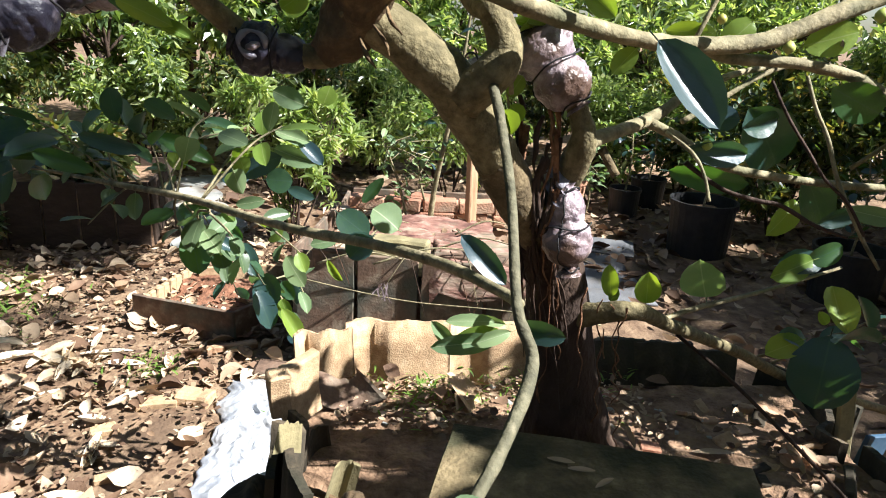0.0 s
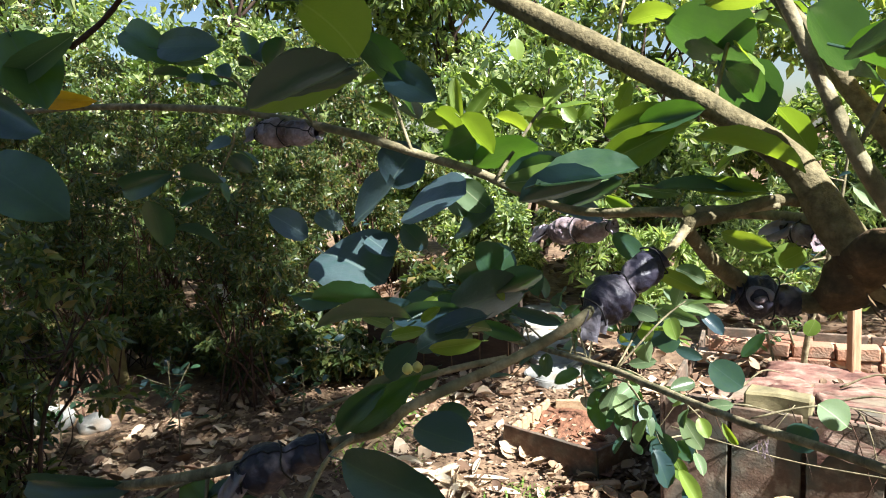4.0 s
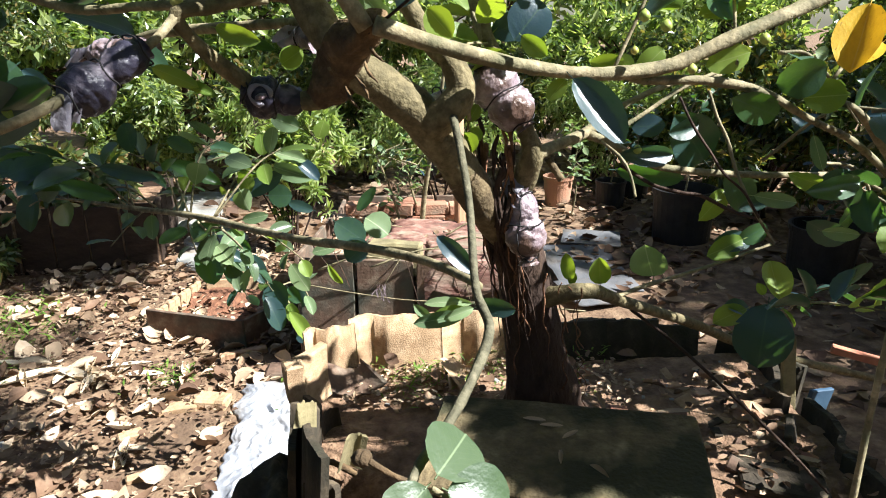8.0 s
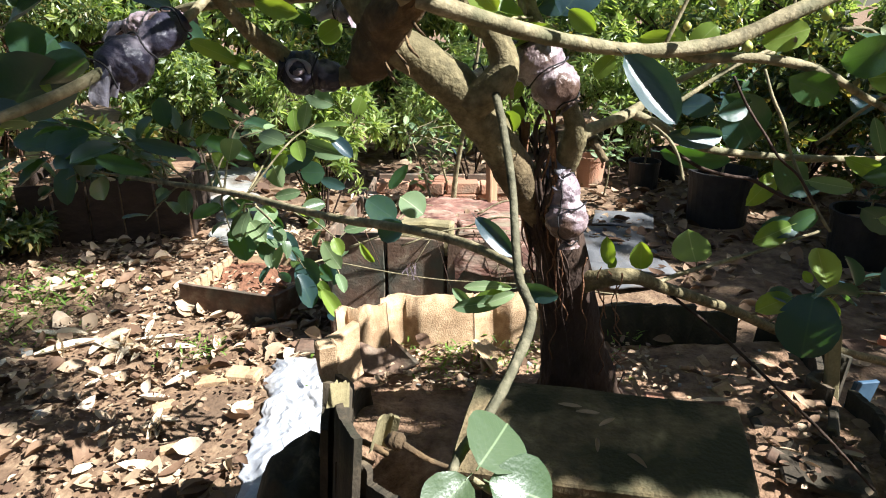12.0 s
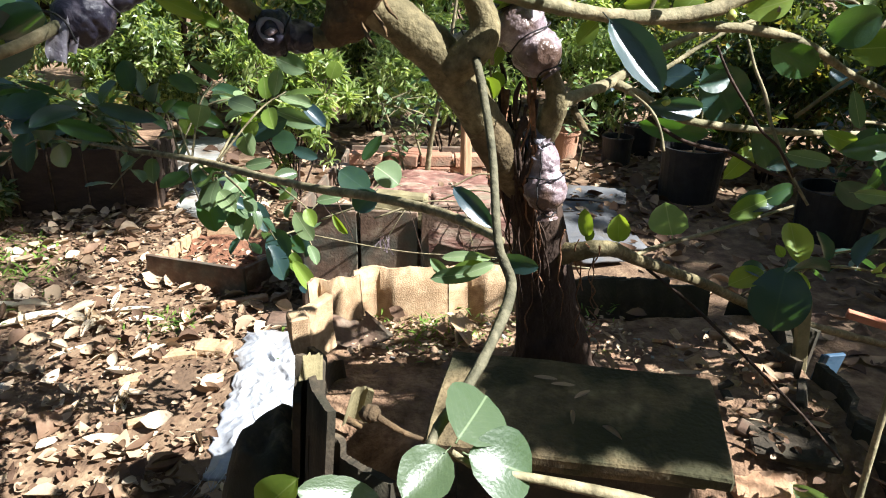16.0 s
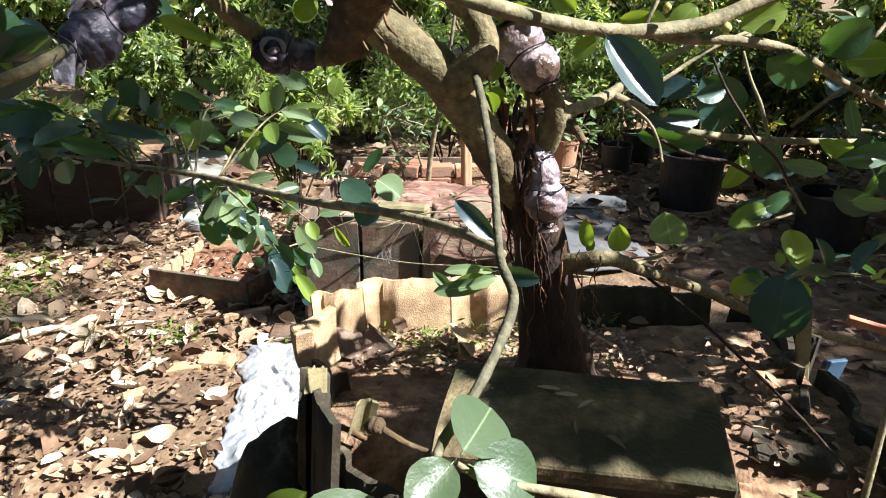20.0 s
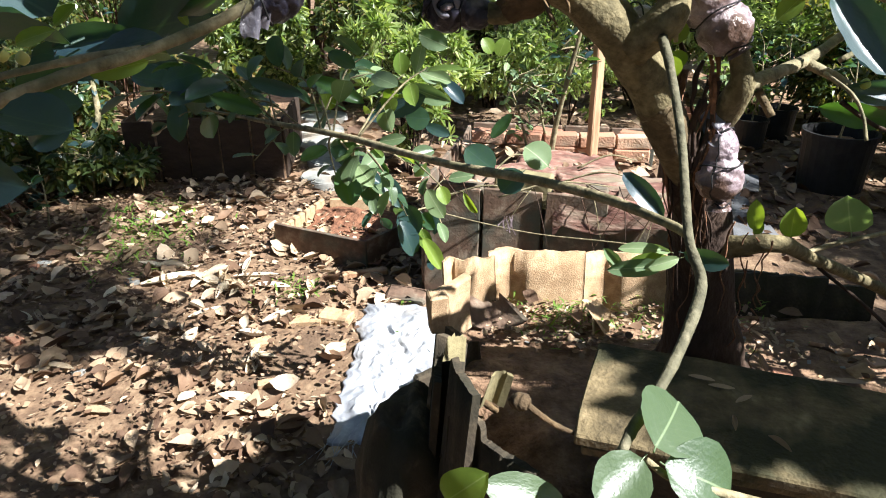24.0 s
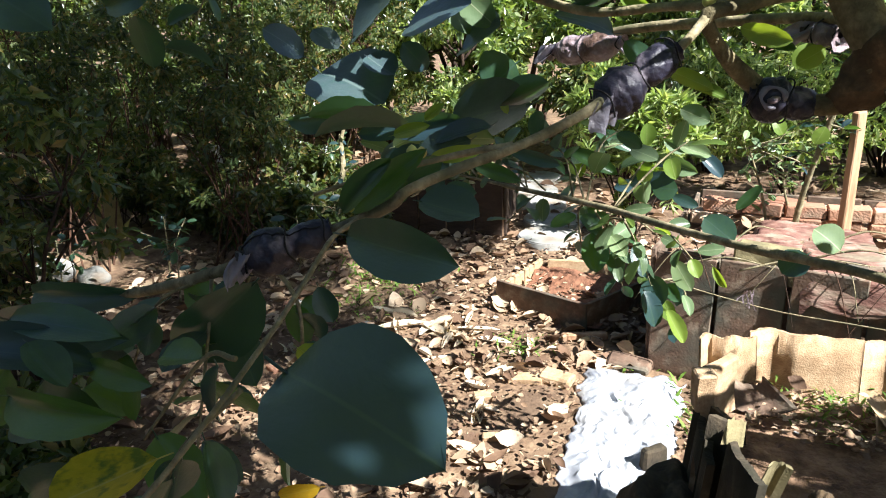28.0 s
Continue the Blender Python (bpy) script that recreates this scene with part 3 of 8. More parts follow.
outer = ((-13, 8, 3.0, 9.5), (-10, 12.5, 3.0, 10.0), (-5, 13, 2.8, 9.0), (-8, 13, 2.8, 9.5), (-12, 5, 2.6, 9.0), (-1.5, 13.0, 2.5, 6.6), (2.0, 13.0, 2.4, 5.4), (5.5, 13, 2.3, 3.6), (10, 12.5, 3.0, 5.6), (-13, 2, 3, 6.5))
for k, (x, y, s, h) in enumerate(outer):
    shrub("tall_tree", "tall leafy tree closing the garden far behind", "tree", (x, y, 0), (s, s * 0.8, h * 0.45), int(640 * h), 0.24, tree_leaf, 160 + k, 60, 5, 0.1, 0.2, lift=0.4, group="tall trees far behind")
for k, (x, y, s) in enumerate(((-2.9, 6.9, 0.8), (-1.5, 6.7, 0.8), (-0.6, 7.2, 0.8), (0.9, 7.3, 0.8), (-4.6, 7.5, 0.9), (3.6, 6.7, 0.8), (-8.0, 4.0, 1.2), (-9.6, 3.4, 1.3), (-7.4, 5.7, 1.2), (-10, 6.4, 1.3), (-8.2, 2.4, 1.2), (-6.6, 7.2, 1.2))):
    shrub("understorey_bush", "mid green bush below the far trees", "bush", (x, y, 0), (s, s * 0.8, 0.7), 6000, 0.085, (tree_leaf, bush_leaf)[k % 2], 120 + k, 30, 8, 0.013, 0.34, lift=0.12, group="bushes below the far trees")
# unseen tall trees added, mostly on the sunny side, to dapple the garden
def tall_shade_tree(label, foot, crowns, seed, girth=0.11, mat=None):
    """An upright trunk with limbs rising to several leafy crowns (x, y, z, rx, ry, rz, leaves)."""
    r_ = np.random.default_rng(seed)
    ob = thing("added_shade_tree", label, "tree", (*foot, 0), "shade trees")
    inv = ob.matrix_world.inverted()
    mid = np.mean([c[:3] for c in crowns], axis=0)
    fork = np.array([foot[0] * 0.8 + mid[0] * 0.2, foot[1] * 0.8 + mid[1] * 0.2, mid[2] * 0.8])
    v, f = tube_data([(*foot, -0.1, girth * 1.25), (foot[0] + 0.03, foot[1], 0.5, girth), (foot[0] * 0.95 + fork[0] * 0.05, foot[1], fork[2] * 0.55, girth * 0.85), (*fork, girth * 0.7)], 14, 6, 0.12, seed=seed)
    part("trunk", mesh_of("trunk", v, f, bark_dark), ob).matrix_basis = inv
    for k, (x, y, z, rx, ry, rz, n) in enumerate(crowns):
        c, r = blob_set((x, y, z), (rx, ry, rz), 30, seed + k, 0.33)
        for q in range(4):
            t = c[q * 5]
            m_ = fork * 0.45 + t * 0.55 + np.array([0, 0, 0.12]) + r_.normal(0, 0.08, 3)
            v, f = tube_data([(*fork, girth * 0.3), (*m_, girth * 0.12), (*t, girth * 0.04)], 7, 5, 0.12, seed=seed + q)
            part("limb", mesh_of("limb", v, f, bark_dark), ob).matrix_basis = inv
        v, f = leaf_cloud(c, r, n, 0.15, seed + k, droop=0.35)
        part("crown", fast_mesh("shade_crown", v, f, mat or tree_leaf), ob).matrix_basis = inv
    return ob


tall_shade_tree("unseen tall leafy tree added to throw dappled shade over the beds", (5.6, -2.6), ((3.99, -1.11, 7.03, 0.8, 0.36, 0.35, 2300),), 140)
tall_shade_tree("unseen tall leafy tree added for the dappled shade of its wide crown", (2.3, -1.65), ((1.04, 1.64, 7.53, 1.65, 1.05, 0.4, 4800), (3.74, 2.34, 7.03, 0.8, 0.42, 0.35, 1700), (4.34, 0.84, 7.1, 0.6, 0.5, 0.35, 170), (4.14, 0.34, 7.03, 0.45, 0.36, 0.35, 900), (3.3, 1.06, 7.5, 0.7, 0.8, 0.35, 1800), (3.09, -0.41, 7.03, 0.75, 0.5, 0.35, 1500), (2.44, 0.04, 7.03, 0.8, 0.65, 0.35, 1200)), 150)
tall_shade_tree("unseen tall leafy tree added on the sunny side to shade the garden", (8.9, 0.9), ((9.0, 2.6, 6.53, 1.75, 1.8, 0.4, 9600), (7.54, 0.39, 6.63, 0.75, 0.8, 0.35, 1900), (8.74, 0.24, 6.63, 1.0, 0.8, 0.35, 1900), (6.4, 4.6, 8.0, 1.9, 1.2, 0.5, 2600)), 156)
tall_shade_tree("unseen broad-crowned tree added to keep the hedge in shade", (3.4, -2.2), ((-0.6, 2.6, 8.0, 2.0, 2.0, 0.6, 4200), (0.7, -0.9, 8.0, 2.2, 1.3, 0.5, 5000)), 170, 0.16)
tall_shade_tree("unseen broad dense tree added behind the path to block sky light", (1.2, -4.2), ((1.6, -3.3, 5.2, 3.4, 1.7, 0.6, 15000), (-2.2, -3.0, 5.0, 2.2, 1.3, 0.6, 7000)), 180, 0.17, bush_leaf)
# unseen shrubs added to block sky behind and shade the ground at right
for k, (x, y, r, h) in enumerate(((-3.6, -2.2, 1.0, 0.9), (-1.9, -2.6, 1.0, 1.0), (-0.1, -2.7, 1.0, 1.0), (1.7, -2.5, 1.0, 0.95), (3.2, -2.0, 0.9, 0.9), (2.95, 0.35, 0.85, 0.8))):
    shrub("shade_shrub", "dark green shrub in deep shade, some added unseen to deepen it", "bush", (x, y, 0), (r, r * 0.8, h), 6000, 0.1, bush_leaf, 290 + k, 34, 8, 0.013, 0.34, lift=0.1, group="shaded shrubs")
# unseen garden trees added to the rear and sunny side, closing off low sky
for k, (x, y, r, h) in enumerate(((-7.5, -1.0, 1.9, 3.4), (-5.0, -3.4, 1.9, 3.4), (-2.4, -4.8, 1.9, 3.6), (0.6, -5.2, 1.9, 3.6), (3.6, -4.8, 1.9, 3.4), (6.4, -3.2, 1.7, 3.2), (8.0, -0.4, 1.6, 2.8), (8.8, 2.6, 1.6, 3.0))):
    shrub("garden_tree", "dark leafy garden tree added unseen behind the path to block low sky", "tree", (x, y, 0), (r, r * 0.9, h * 0.45), 5200, 0.2, bush_leaf, 260 + k, 50, 5, 0.05, 0.25, lift=0.1, group="garden trees round the place")

# ---- raised bed with the fig tree ----
def tile_mesh(name, seed, w=0.26, h=0.36, t=0.016, mat=tile_mat):
    """An upright roof tile: flat pan with one half-round roll, ragged top edge; its outer face looks to -y, base at z = 0."""
    r_ = random.Random(seed)
    n = 36
    prof = []
    for i in range(n + 1):
        u = i / n
        x = (u - 0.5) * w
        roll = 0.034 * math.sin(math.pi * u / 0.42) ** 1.3 if u < 0.42 else -0.006 * math.sin(math.pi * (u - 0.42) / 0.58)
        prof.append((x, roll))
    verts, faces = [], []
    rows = 5
    for side in (0, 1):
        for j in range(rows + 1):
            for x, y in prof:
                zz = h * j / rows
                if j == rows:
                    zz += 0.007 * noise.noise(Vector((x * 18, seed * 5.1, 0))) + 0.0012 * r_.uniform(-1, 1)
                verts.append((x, y + side * t, zz))
    k = n + 1
    o = (rows + 1) * k
    for j in range(rows):
        for i in range(n):
            a = j * k + i
            faces.append((a, a + 1, a + k + 1, a + k))
            faces.append((o + a + 1, o + a, o + a + k, o + a + k + 1))
    for i in range(n):
        a = rows * k + i
        faces.append((a, a + 1, o + a + 1, o + a))
        faces.append((i + 1, i, o + i, o + i + 1))
    for j in range(rows):
        a, b = j * k, j * k + n
        faces.append((a + k, a, o + a, o + a + k))
        faces.append((b, b + k, o + b + k, o + b))
    me = mesh_of(name, verts, faces, mat, False)
    for p in me.polygons[:rows * n * 2]:
        p.use_smooth = True
    return me


tiles = [tile_mesh("roof_tile", s) for s in range(4)]
# tile copies with shade in their colour, for the bed's shaded edges
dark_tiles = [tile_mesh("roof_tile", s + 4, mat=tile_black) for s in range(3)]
bed = thing("raised_tree_bed", "raised earth bed edged with upright yellowish roof tiles", "planter", (0.2, 1.1, 0))
inv_bed = bed.matrix_world.inverted()


def in_bed(name, me, m, label=""):
    ob = part(name, me, bed, label)
    ob.matrix_basis = inv_bed @ m
    return ob


# far edge, left edge and right edge of the bed: tiles standing side by side, in two courses
RIM = 0.885
edge = [(-0.225, 1.435, 24), (-0.066, 1.478, 8), (0.19, 1.515, 8), (0.445, 1.54, 5), (0.675, 1.55, -6), (0.89, 1.47, -58)]
for k, (x, y, a) in enumerate(edge):
    wide = 0.55 if k == 0 else 1.0
    top = RIM + (-0.012, 0.0, -0.006, -0.055, -0.075, -0.1)[k]
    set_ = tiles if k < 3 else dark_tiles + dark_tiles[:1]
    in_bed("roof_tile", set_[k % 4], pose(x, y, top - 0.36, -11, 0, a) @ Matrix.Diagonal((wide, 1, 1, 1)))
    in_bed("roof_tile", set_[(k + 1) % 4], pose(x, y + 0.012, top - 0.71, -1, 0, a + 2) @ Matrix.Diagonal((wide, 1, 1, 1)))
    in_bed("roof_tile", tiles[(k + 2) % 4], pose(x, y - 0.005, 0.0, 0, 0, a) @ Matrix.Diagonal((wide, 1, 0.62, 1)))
in_bed("edge_piece", bm_mesh("edge_piece", box_data(0.1, 0.028, 0.14, 0.005, 0.01, 8, 5), tile_mat), pose(-0.258, 1.262, RIM - 0.105, -3, 0, 58), "yellowish broken tile set across the corner")
in_bed("edge_piece", bm_mesh("edge_piece", box_data(0.045, 0.04, 0.1, 0.004, 0.01, 12, 4), tile_mat), pose(-0.288, 1.21, RIM - 0.065, 4, -3, 20), "narrow yellowish tile piece")
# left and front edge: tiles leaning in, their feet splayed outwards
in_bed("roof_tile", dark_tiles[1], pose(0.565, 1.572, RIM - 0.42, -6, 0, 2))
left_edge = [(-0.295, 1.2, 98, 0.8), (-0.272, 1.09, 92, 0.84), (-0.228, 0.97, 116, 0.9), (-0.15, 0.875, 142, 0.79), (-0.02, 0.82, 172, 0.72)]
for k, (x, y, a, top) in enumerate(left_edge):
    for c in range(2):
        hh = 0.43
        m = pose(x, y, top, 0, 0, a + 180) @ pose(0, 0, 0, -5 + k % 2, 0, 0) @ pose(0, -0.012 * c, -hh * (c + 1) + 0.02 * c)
        in_bed("roof_tile", dark_tiles[(k + c) % 3], m @ Matrix.Diagonal((0.82, 1, hh / 0.36, 1)), "roof tile with its shade put into the colour")
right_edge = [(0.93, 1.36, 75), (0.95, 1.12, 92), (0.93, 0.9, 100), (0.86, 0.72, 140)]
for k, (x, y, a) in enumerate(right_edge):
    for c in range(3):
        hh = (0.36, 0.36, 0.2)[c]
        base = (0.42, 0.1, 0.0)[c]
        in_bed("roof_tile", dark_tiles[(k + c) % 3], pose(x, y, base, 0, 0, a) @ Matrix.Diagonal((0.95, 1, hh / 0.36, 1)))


def slab(name, w, h, t, seed, mat, m, label):
    return in_bed(name, bm_mesh(name, box_data(w, t, h, 0.004, 0.006, seed, 3), mat), m, label)


in_bed("front_slab", bm_mesh("front_slab", box_data(0.5, 0.27, 0.024, 0.004, 0.008, 3, 4), slab_moss), pose(0.265, 0.875, 0.888, 4, 0, -12), "mossy cement slab lying level with the bed's rim")
in_bed("front_slab", bm_mesh("front_slab", box_data(0.46, 0.24, 0.022, 0.004, 0.006, 7, 3), slab_moss), pose(0.25, 0.885, 0.858, 4, 1, -8), "second mossy slab under the first")
in_bed("front_slab", bm_mesh("front_slab", box_data(0.42, 0.03, 0.6, 0.004, 0.005, 8, 3), tile_black), pose(0.26, 0.84, 0.26, 0, 0, -10), "dark upright slab that carries the mossy ones")
in_bed("front_slab", bm_mesh("front_slab", box_data(0.17, 0.1, 0.02, 0.004, 0.005, 9, 2), tile_black), pose(0.75, 0.985, 0.73, 6, 2, -14), "dark broken slab")
slab("front_slab", 0.4, 0.5, 0.025, 4, tile_mossy, pose(0.3, 0.99, 0.08, 0, 0, 2), "mossy cement slab below")
slab("front_slab", 0.35, 0.55, 0.02, 5, tile_mossy, pose(0.66, 0.86, 0.1, 0, 0, 20), "mossy cement slab")
slab("front_slab", 0.4, 0.6, 0.02, 6, tile_mossy, pose(0.1, 0.75, 0.02, 0, 0, 0), "mossy cement slab")


def soil_z(x, y):
    """The bed's earth: higher round the trunk, lower at the edge."""
    d = math.hypot(x - 0.28, y - 1.2)
    return 0.735 + 0.05 * math.exp(-(d / 0.16) ** 2) + 0.012 * noise.noise(Vector((x * 9, y * 9, 1))) + 0.006 * noise.noise(Vector((x * 30, y * 30, 4))) - (0.1 if y < 0.98 else 0) * min((0.98 - y) / 0.12, 1) - 0.09 * max(0, min(1, (-0.02 - x) / 0.15)) * max(0, min(1, (1.12 - y) / 0.1))


sv, sf, sn = [], [], 60
for j in range(sn + 1):
    for i in range(sn + 1):
        x, y = -0.30 + 1.25 * i / sn, 0.74 + 0.83 * j / sn
        # keep inside the ring of tiles
        cx = min(max(x, -0.31 + max(0, (1.05 - y)) * 0.9), 0.93)
        yy = min(y, 1.36 + max(0, min(1, (cx + 0.27) / 0.2)) * 0.14 + max(0, cx) * 0.07)
        sv.append((cx, yy, soil_z(cx, yy)))
for j in range(sn):
    for i in range(sn):
        a = j * (sn + 1) + i
        sf.append((a, a + 1, a + sn + 2, a + sn + 1))
in_bed("soil", fast_mesh("soil", sv, sf, bed_soil, True), Matrix.Identity(4), "dark crumbly earth with leaf crumbs")

# ---- the fig tree ----
fig_tree = thing("fig_tree", "fig tree with thick pale limbs and broad dark green leaves", "tree", (0.28, 1.2, 0.74))
inv_tree = fig_tree.matrix_world.inverted()


def limb(name, mat, rows):
    """One limb, branch or twig of the fig tree through (x, y, z, radius) rows."""
    slim = {"branch_across": 0.84, "branch_grey": 0.8, "branch_right": 0.85, "hanging_twig": 0.62, "branch_far_right": 0.9, "branch_long": 0.88, "branch_back": 0.85}.get(name, 1.0)
    rows = [(x, y, z, r * slim) for x, y, z, r in rows]
    big = max(r[3] for r in rows)
    rows = [(x, y, z, r * (1.08 if name == "trunk" else 0.9 if big > 0.02 else 0.84)) for x, y, z, r in rows]
    v, f = tube_data(rows, 14 if big > 0.02 else 8, 7 if big > 0.02 else 6, 0.1 if big > 0.02 else 0.12, 0.12 if big < 0.02 else 0.05, seed=len(name))
    if name == "trunk":
        v, f = tube_data(rows, 44, 12, 0.0, seed=7)
        out = []
        for i, p in enumerate(v):
            c = Vector((0.173 + (1.279 - p[2]) * 0.2, 1.05 + (1.279 - p[2]) * 0.27, p[2]))
            d = Vector((p[0] - c.x, p[1] - c.y, 0))
            a = math.atan2(d.y, d.x)
            low = max(0.0, min(1.0, (1.0 - p[2]) / 0.25))
            q = 1 + (0.1 + 0.1 * low) * noise.noise(Vector((math.cos(a) * 2.6, math.sin(a) * 2.6, p[2] * 2.5))) + 0.1 * noise.noise(Vector((math.cos(a) * 7, math.sin(a) * 7, p[2] * 9)))
            out.append((c.x + d.x * q, c.y + d.y * q, p[2]))
        v = out
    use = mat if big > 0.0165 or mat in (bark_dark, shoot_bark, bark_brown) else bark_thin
    ob = part("trunk" if name == "trunk" else "branch", mesh_of(name, v, f, use), fig_tree)
    ob.matrix_basis = inv_tree
    return ob


# trunk's reddish-brown bark, darkened further for the shade it stands in
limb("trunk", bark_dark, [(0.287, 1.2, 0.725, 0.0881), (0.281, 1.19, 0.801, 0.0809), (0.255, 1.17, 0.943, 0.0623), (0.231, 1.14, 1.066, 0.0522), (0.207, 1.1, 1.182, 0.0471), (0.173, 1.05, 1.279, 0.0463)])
# lower limb in darker brown bark: the shade there is put into its colour
limb("limb_foot", bark_brown, [(0.192, 1.085, 1.19, 0.034), (0.18, 1.065, 1.24, 0.0345), (0.122, 1.0, 1.335, 0.037), (0.085, 0.968, 1.4, 0.0375), (0.068, 0.955, 1.43, 0.028)])
limb("limb_left", bark_pale, [(0.112, 0.99, 1.35, 0.03), (0.095, 0.978, 1.38, 0.036), (0.062, 0.95, 1.439, 0.0375), (0.009, 0.92, 1.511, 0.0388), (-0.043, 0.9, 1.555, 0.0358), (-0.091, 0.88, 1.588, 0.0331), (-0.115, 0.87, 1.608, 0.0293)])
burl_rows = [(-0.149, 0.9, 1.538, 0.0203), (-0.122, 0.89, 1.565, 0.033), (-0.108, 0.88, 1.599, 0.0371), (-0.091, 0.85, 1.622, 0.0325), (-0.055, 0.81, 1.648, 0.0219), (-0.039, 0.8, 1.652, 0.0173)]
bv, bf = tube_data([(x, y, z, r * 0.98) for x, y, z, r in burl_rows], 28, 9, 0.0, seed=3)
bv = [np.array(p) + np.array([noise.noise(Vector(p) * 34), noise.noise(Vector(p) * 34 + Vector((7, 0, 0))), noise.noise(Vector(p) * 34 + Vector((0, 9, 0)))]) * 0.009 + np.array([0, -0.004, 0]) * abs(noise.noise(Vector(p) * 70)) for p in bv]
part("burl", mesh_of("burl", bv, bf, burl_bark), fig_tree, "dark knobbly scar at the fork").matrix_basis = inv_tree
for k, (x, y, z, a) in enumerate(((-0.075, 0.845, 1.56, 20), (-0.06, 0.84, 1.585, -15), (-0.09, 0.85, 1.545, 50), (-0.05, 0.82, 1.615, 5))):
    v, f = tube_data([(x - 0.012, y + 0.01, z + 0.02, 0.001), (x + 0.006 * math.sin(a), y - 0.006, z, 0.0028), (x + 0.01, y - 0.004, z - 0.016, 0.0008)], 6, 4, 0.6, seed=k)
    part("bark_flake", mesh_of("bark_flake", v, f, burl_bark), fig_tree, "torn brown bark").matrix_basis = inv_tree
limb("branch_up", bark_pale, [(-0.11, 0.88, 1.607, 0.0319), (-0.14, 0.88, 1.657, 0.0302), (-0.196, 0.9, 1.746, 0.0259), (-0.298, 0.93, 1.825, 0.021), (-0.432, 0.97, 1.912, 0.0212), (-0.566, 1, 1.992, 0.0212), (-0.752, 1.05, 2.104, 0.0196)])
limb("branch_across", bark_pale, [(-0.047, 0.771, 1.649, 0.0196), (0.014, 0.790, 1.629, 0.0170), (0.130, 0.847, 1.597, 0.0163), (0.228, 0.892, 1.579, 0.0146), (0.313, 0.923, 1.573, 0.0163), (0.429, 0.97, 1.583, 0.0169), (0.541, 1, 1.626, 0.0181), (0.703, 1.05, 1.685, 0.0176), (0.873, 1.1, 1.752, 0.0141)])
limb("stem", bark_pale, [(-0.061, 0.79, 1.645, 0.0156), (-0.129, 0.77, 1.754, 0.0124), (-0.172, 0.78, 1.855, 0.0104), (-0.212, 0.8, 1.952, 0.0098), (-0.258, 0.83, 2.061, 0.0086)])
limb("stem_second", bark_pale, [(0.027, 0.91, 1.491, 0.0299), (0.064, 0.89, 1.532, 0.029), (0.073, 0.89, 1.561, 0.0236), (0.054, 0.9, 1.604, 0.0218), (0.032, 0.93, 1.618, 0.0178), (-0.039, 0.97, 1.73, 0.0168), (-0.118, 1, 1.846, 0.0155), (-0.207, 1.03, 1.985, 0.0141), (-0.272, 1.06, 2.094, 0.0126)])
limb("shoot", shoot_bark, [(0.061, 0.870, 1.513, 0.0084), (0.068, 0.820, 1.480, 0.0075), (0.078, 0.740, 1.410, 0.0069), (0.081, 0.638, 1.323, 0.0069), (0.097, 0.611, 1.274, 0.0086), (0.066, 0.532, 1.241, 0.0076), (0.034, 0.472, 1.218, 0.0072), (0.009, 0.430, 1.209, 0.0067), (-0.002, 0.409, 1.198, 0.0060)])
limb("leaf_spur", bark_thin, [(0.020, 0.406, 1.194, 0.0040), (0.049, 0.402, 1.177, 0.0045), (0.112, 0.404, 1.161, 0.0060), (0.197, 0.410, 1.134, 0.0080), (0.276, 0.409, 1.109, 0.0090)])
limb("branch_low_left", bark_pale, [(0.088, 0.67, 1.312, 0.0074), (0.073, 0.72, 1.305, 0.0078), (0.011, 0.88, 1.277, 0.0101), (-0.093, 1.02, 1.253, 0.0104), (-0.251, 1.2, 1.215, 0.0107), (-0.465, 1.5, 1.158, 0.0115), (-0.666, 1.75, 1.118, 0.0115), (-0.992, 2, 1.085, 0.0093), (-1.235, 2.15, 1.075, 0.0059)])
limb("limb_right", bark_pale, [(0.165, 1.06, 1.253, 0.0385), (0.178, 1.03, 1.338, 0.0326), (0.199, 0.97, 1.427, 0.0227), (0.189, 0.96, 1.475, 0.0166), (0.163, 0.96, 1.525, 0.0164), (0.139, 0.98, 1.593, 0.0136), (0.121, 1, 1.635, 0.0118), (0.103, 1.03, 1.695, 0.011)])
limb("branch_right", bark_pale, [(0.201, 0.96, 1.436, 0.0178), (0.255, 1, 1.449, 0.0145), (0.321, 1.06, 1.463, 0.0131), (0.395, 1.12, 1.499, 0.0094), (0.508, 1.2, 1.531, 0.0077), (0.645, 1.28, 1.544, 0.0058)])
limb("branch_far_right", bark_pale, [(0.314, 1.05, 1.458, 0.011), (0.364, 1.06, 1.436, 0.0102), (0.437, 1.08, 1.397, 0.0104), (0.52, 1.1, 1.377, 0.0096), (0.698, 1.15, 1.355, 0.0089), (0.953, 1.25, 1.331, 0.0084), (1.257, 1.35, 1.303, 0.0064)])
limb("hanging_twig", bark_pale, [(0.333, 1.02, 1.448, 0.0055), (0.352, 0.96, 1.43, 0.005), (0.363, 0.93, 1.404, 0.0042), (0.367, 0.91, 1.373, 0.005)])
limb("limb_low_right", bark_pale, [(0.247, 1.11, 1.105, 0.026), (0.289, 1.07, 1.134, 0.0205), (0.347, 1.06, 1.143, 0.0168), (0.44, 1.15, 1.08, 0.0142), (0.712, 1.42, 0.899, 0.0146), (0.952, 1.6, 0.741, 0.0148), (1.244, 1.75, 0.597, 0.0145), (1.592, 1.9, 0.449, 0.0138), (2.368, 2.2, 0.125, 0.0115)])
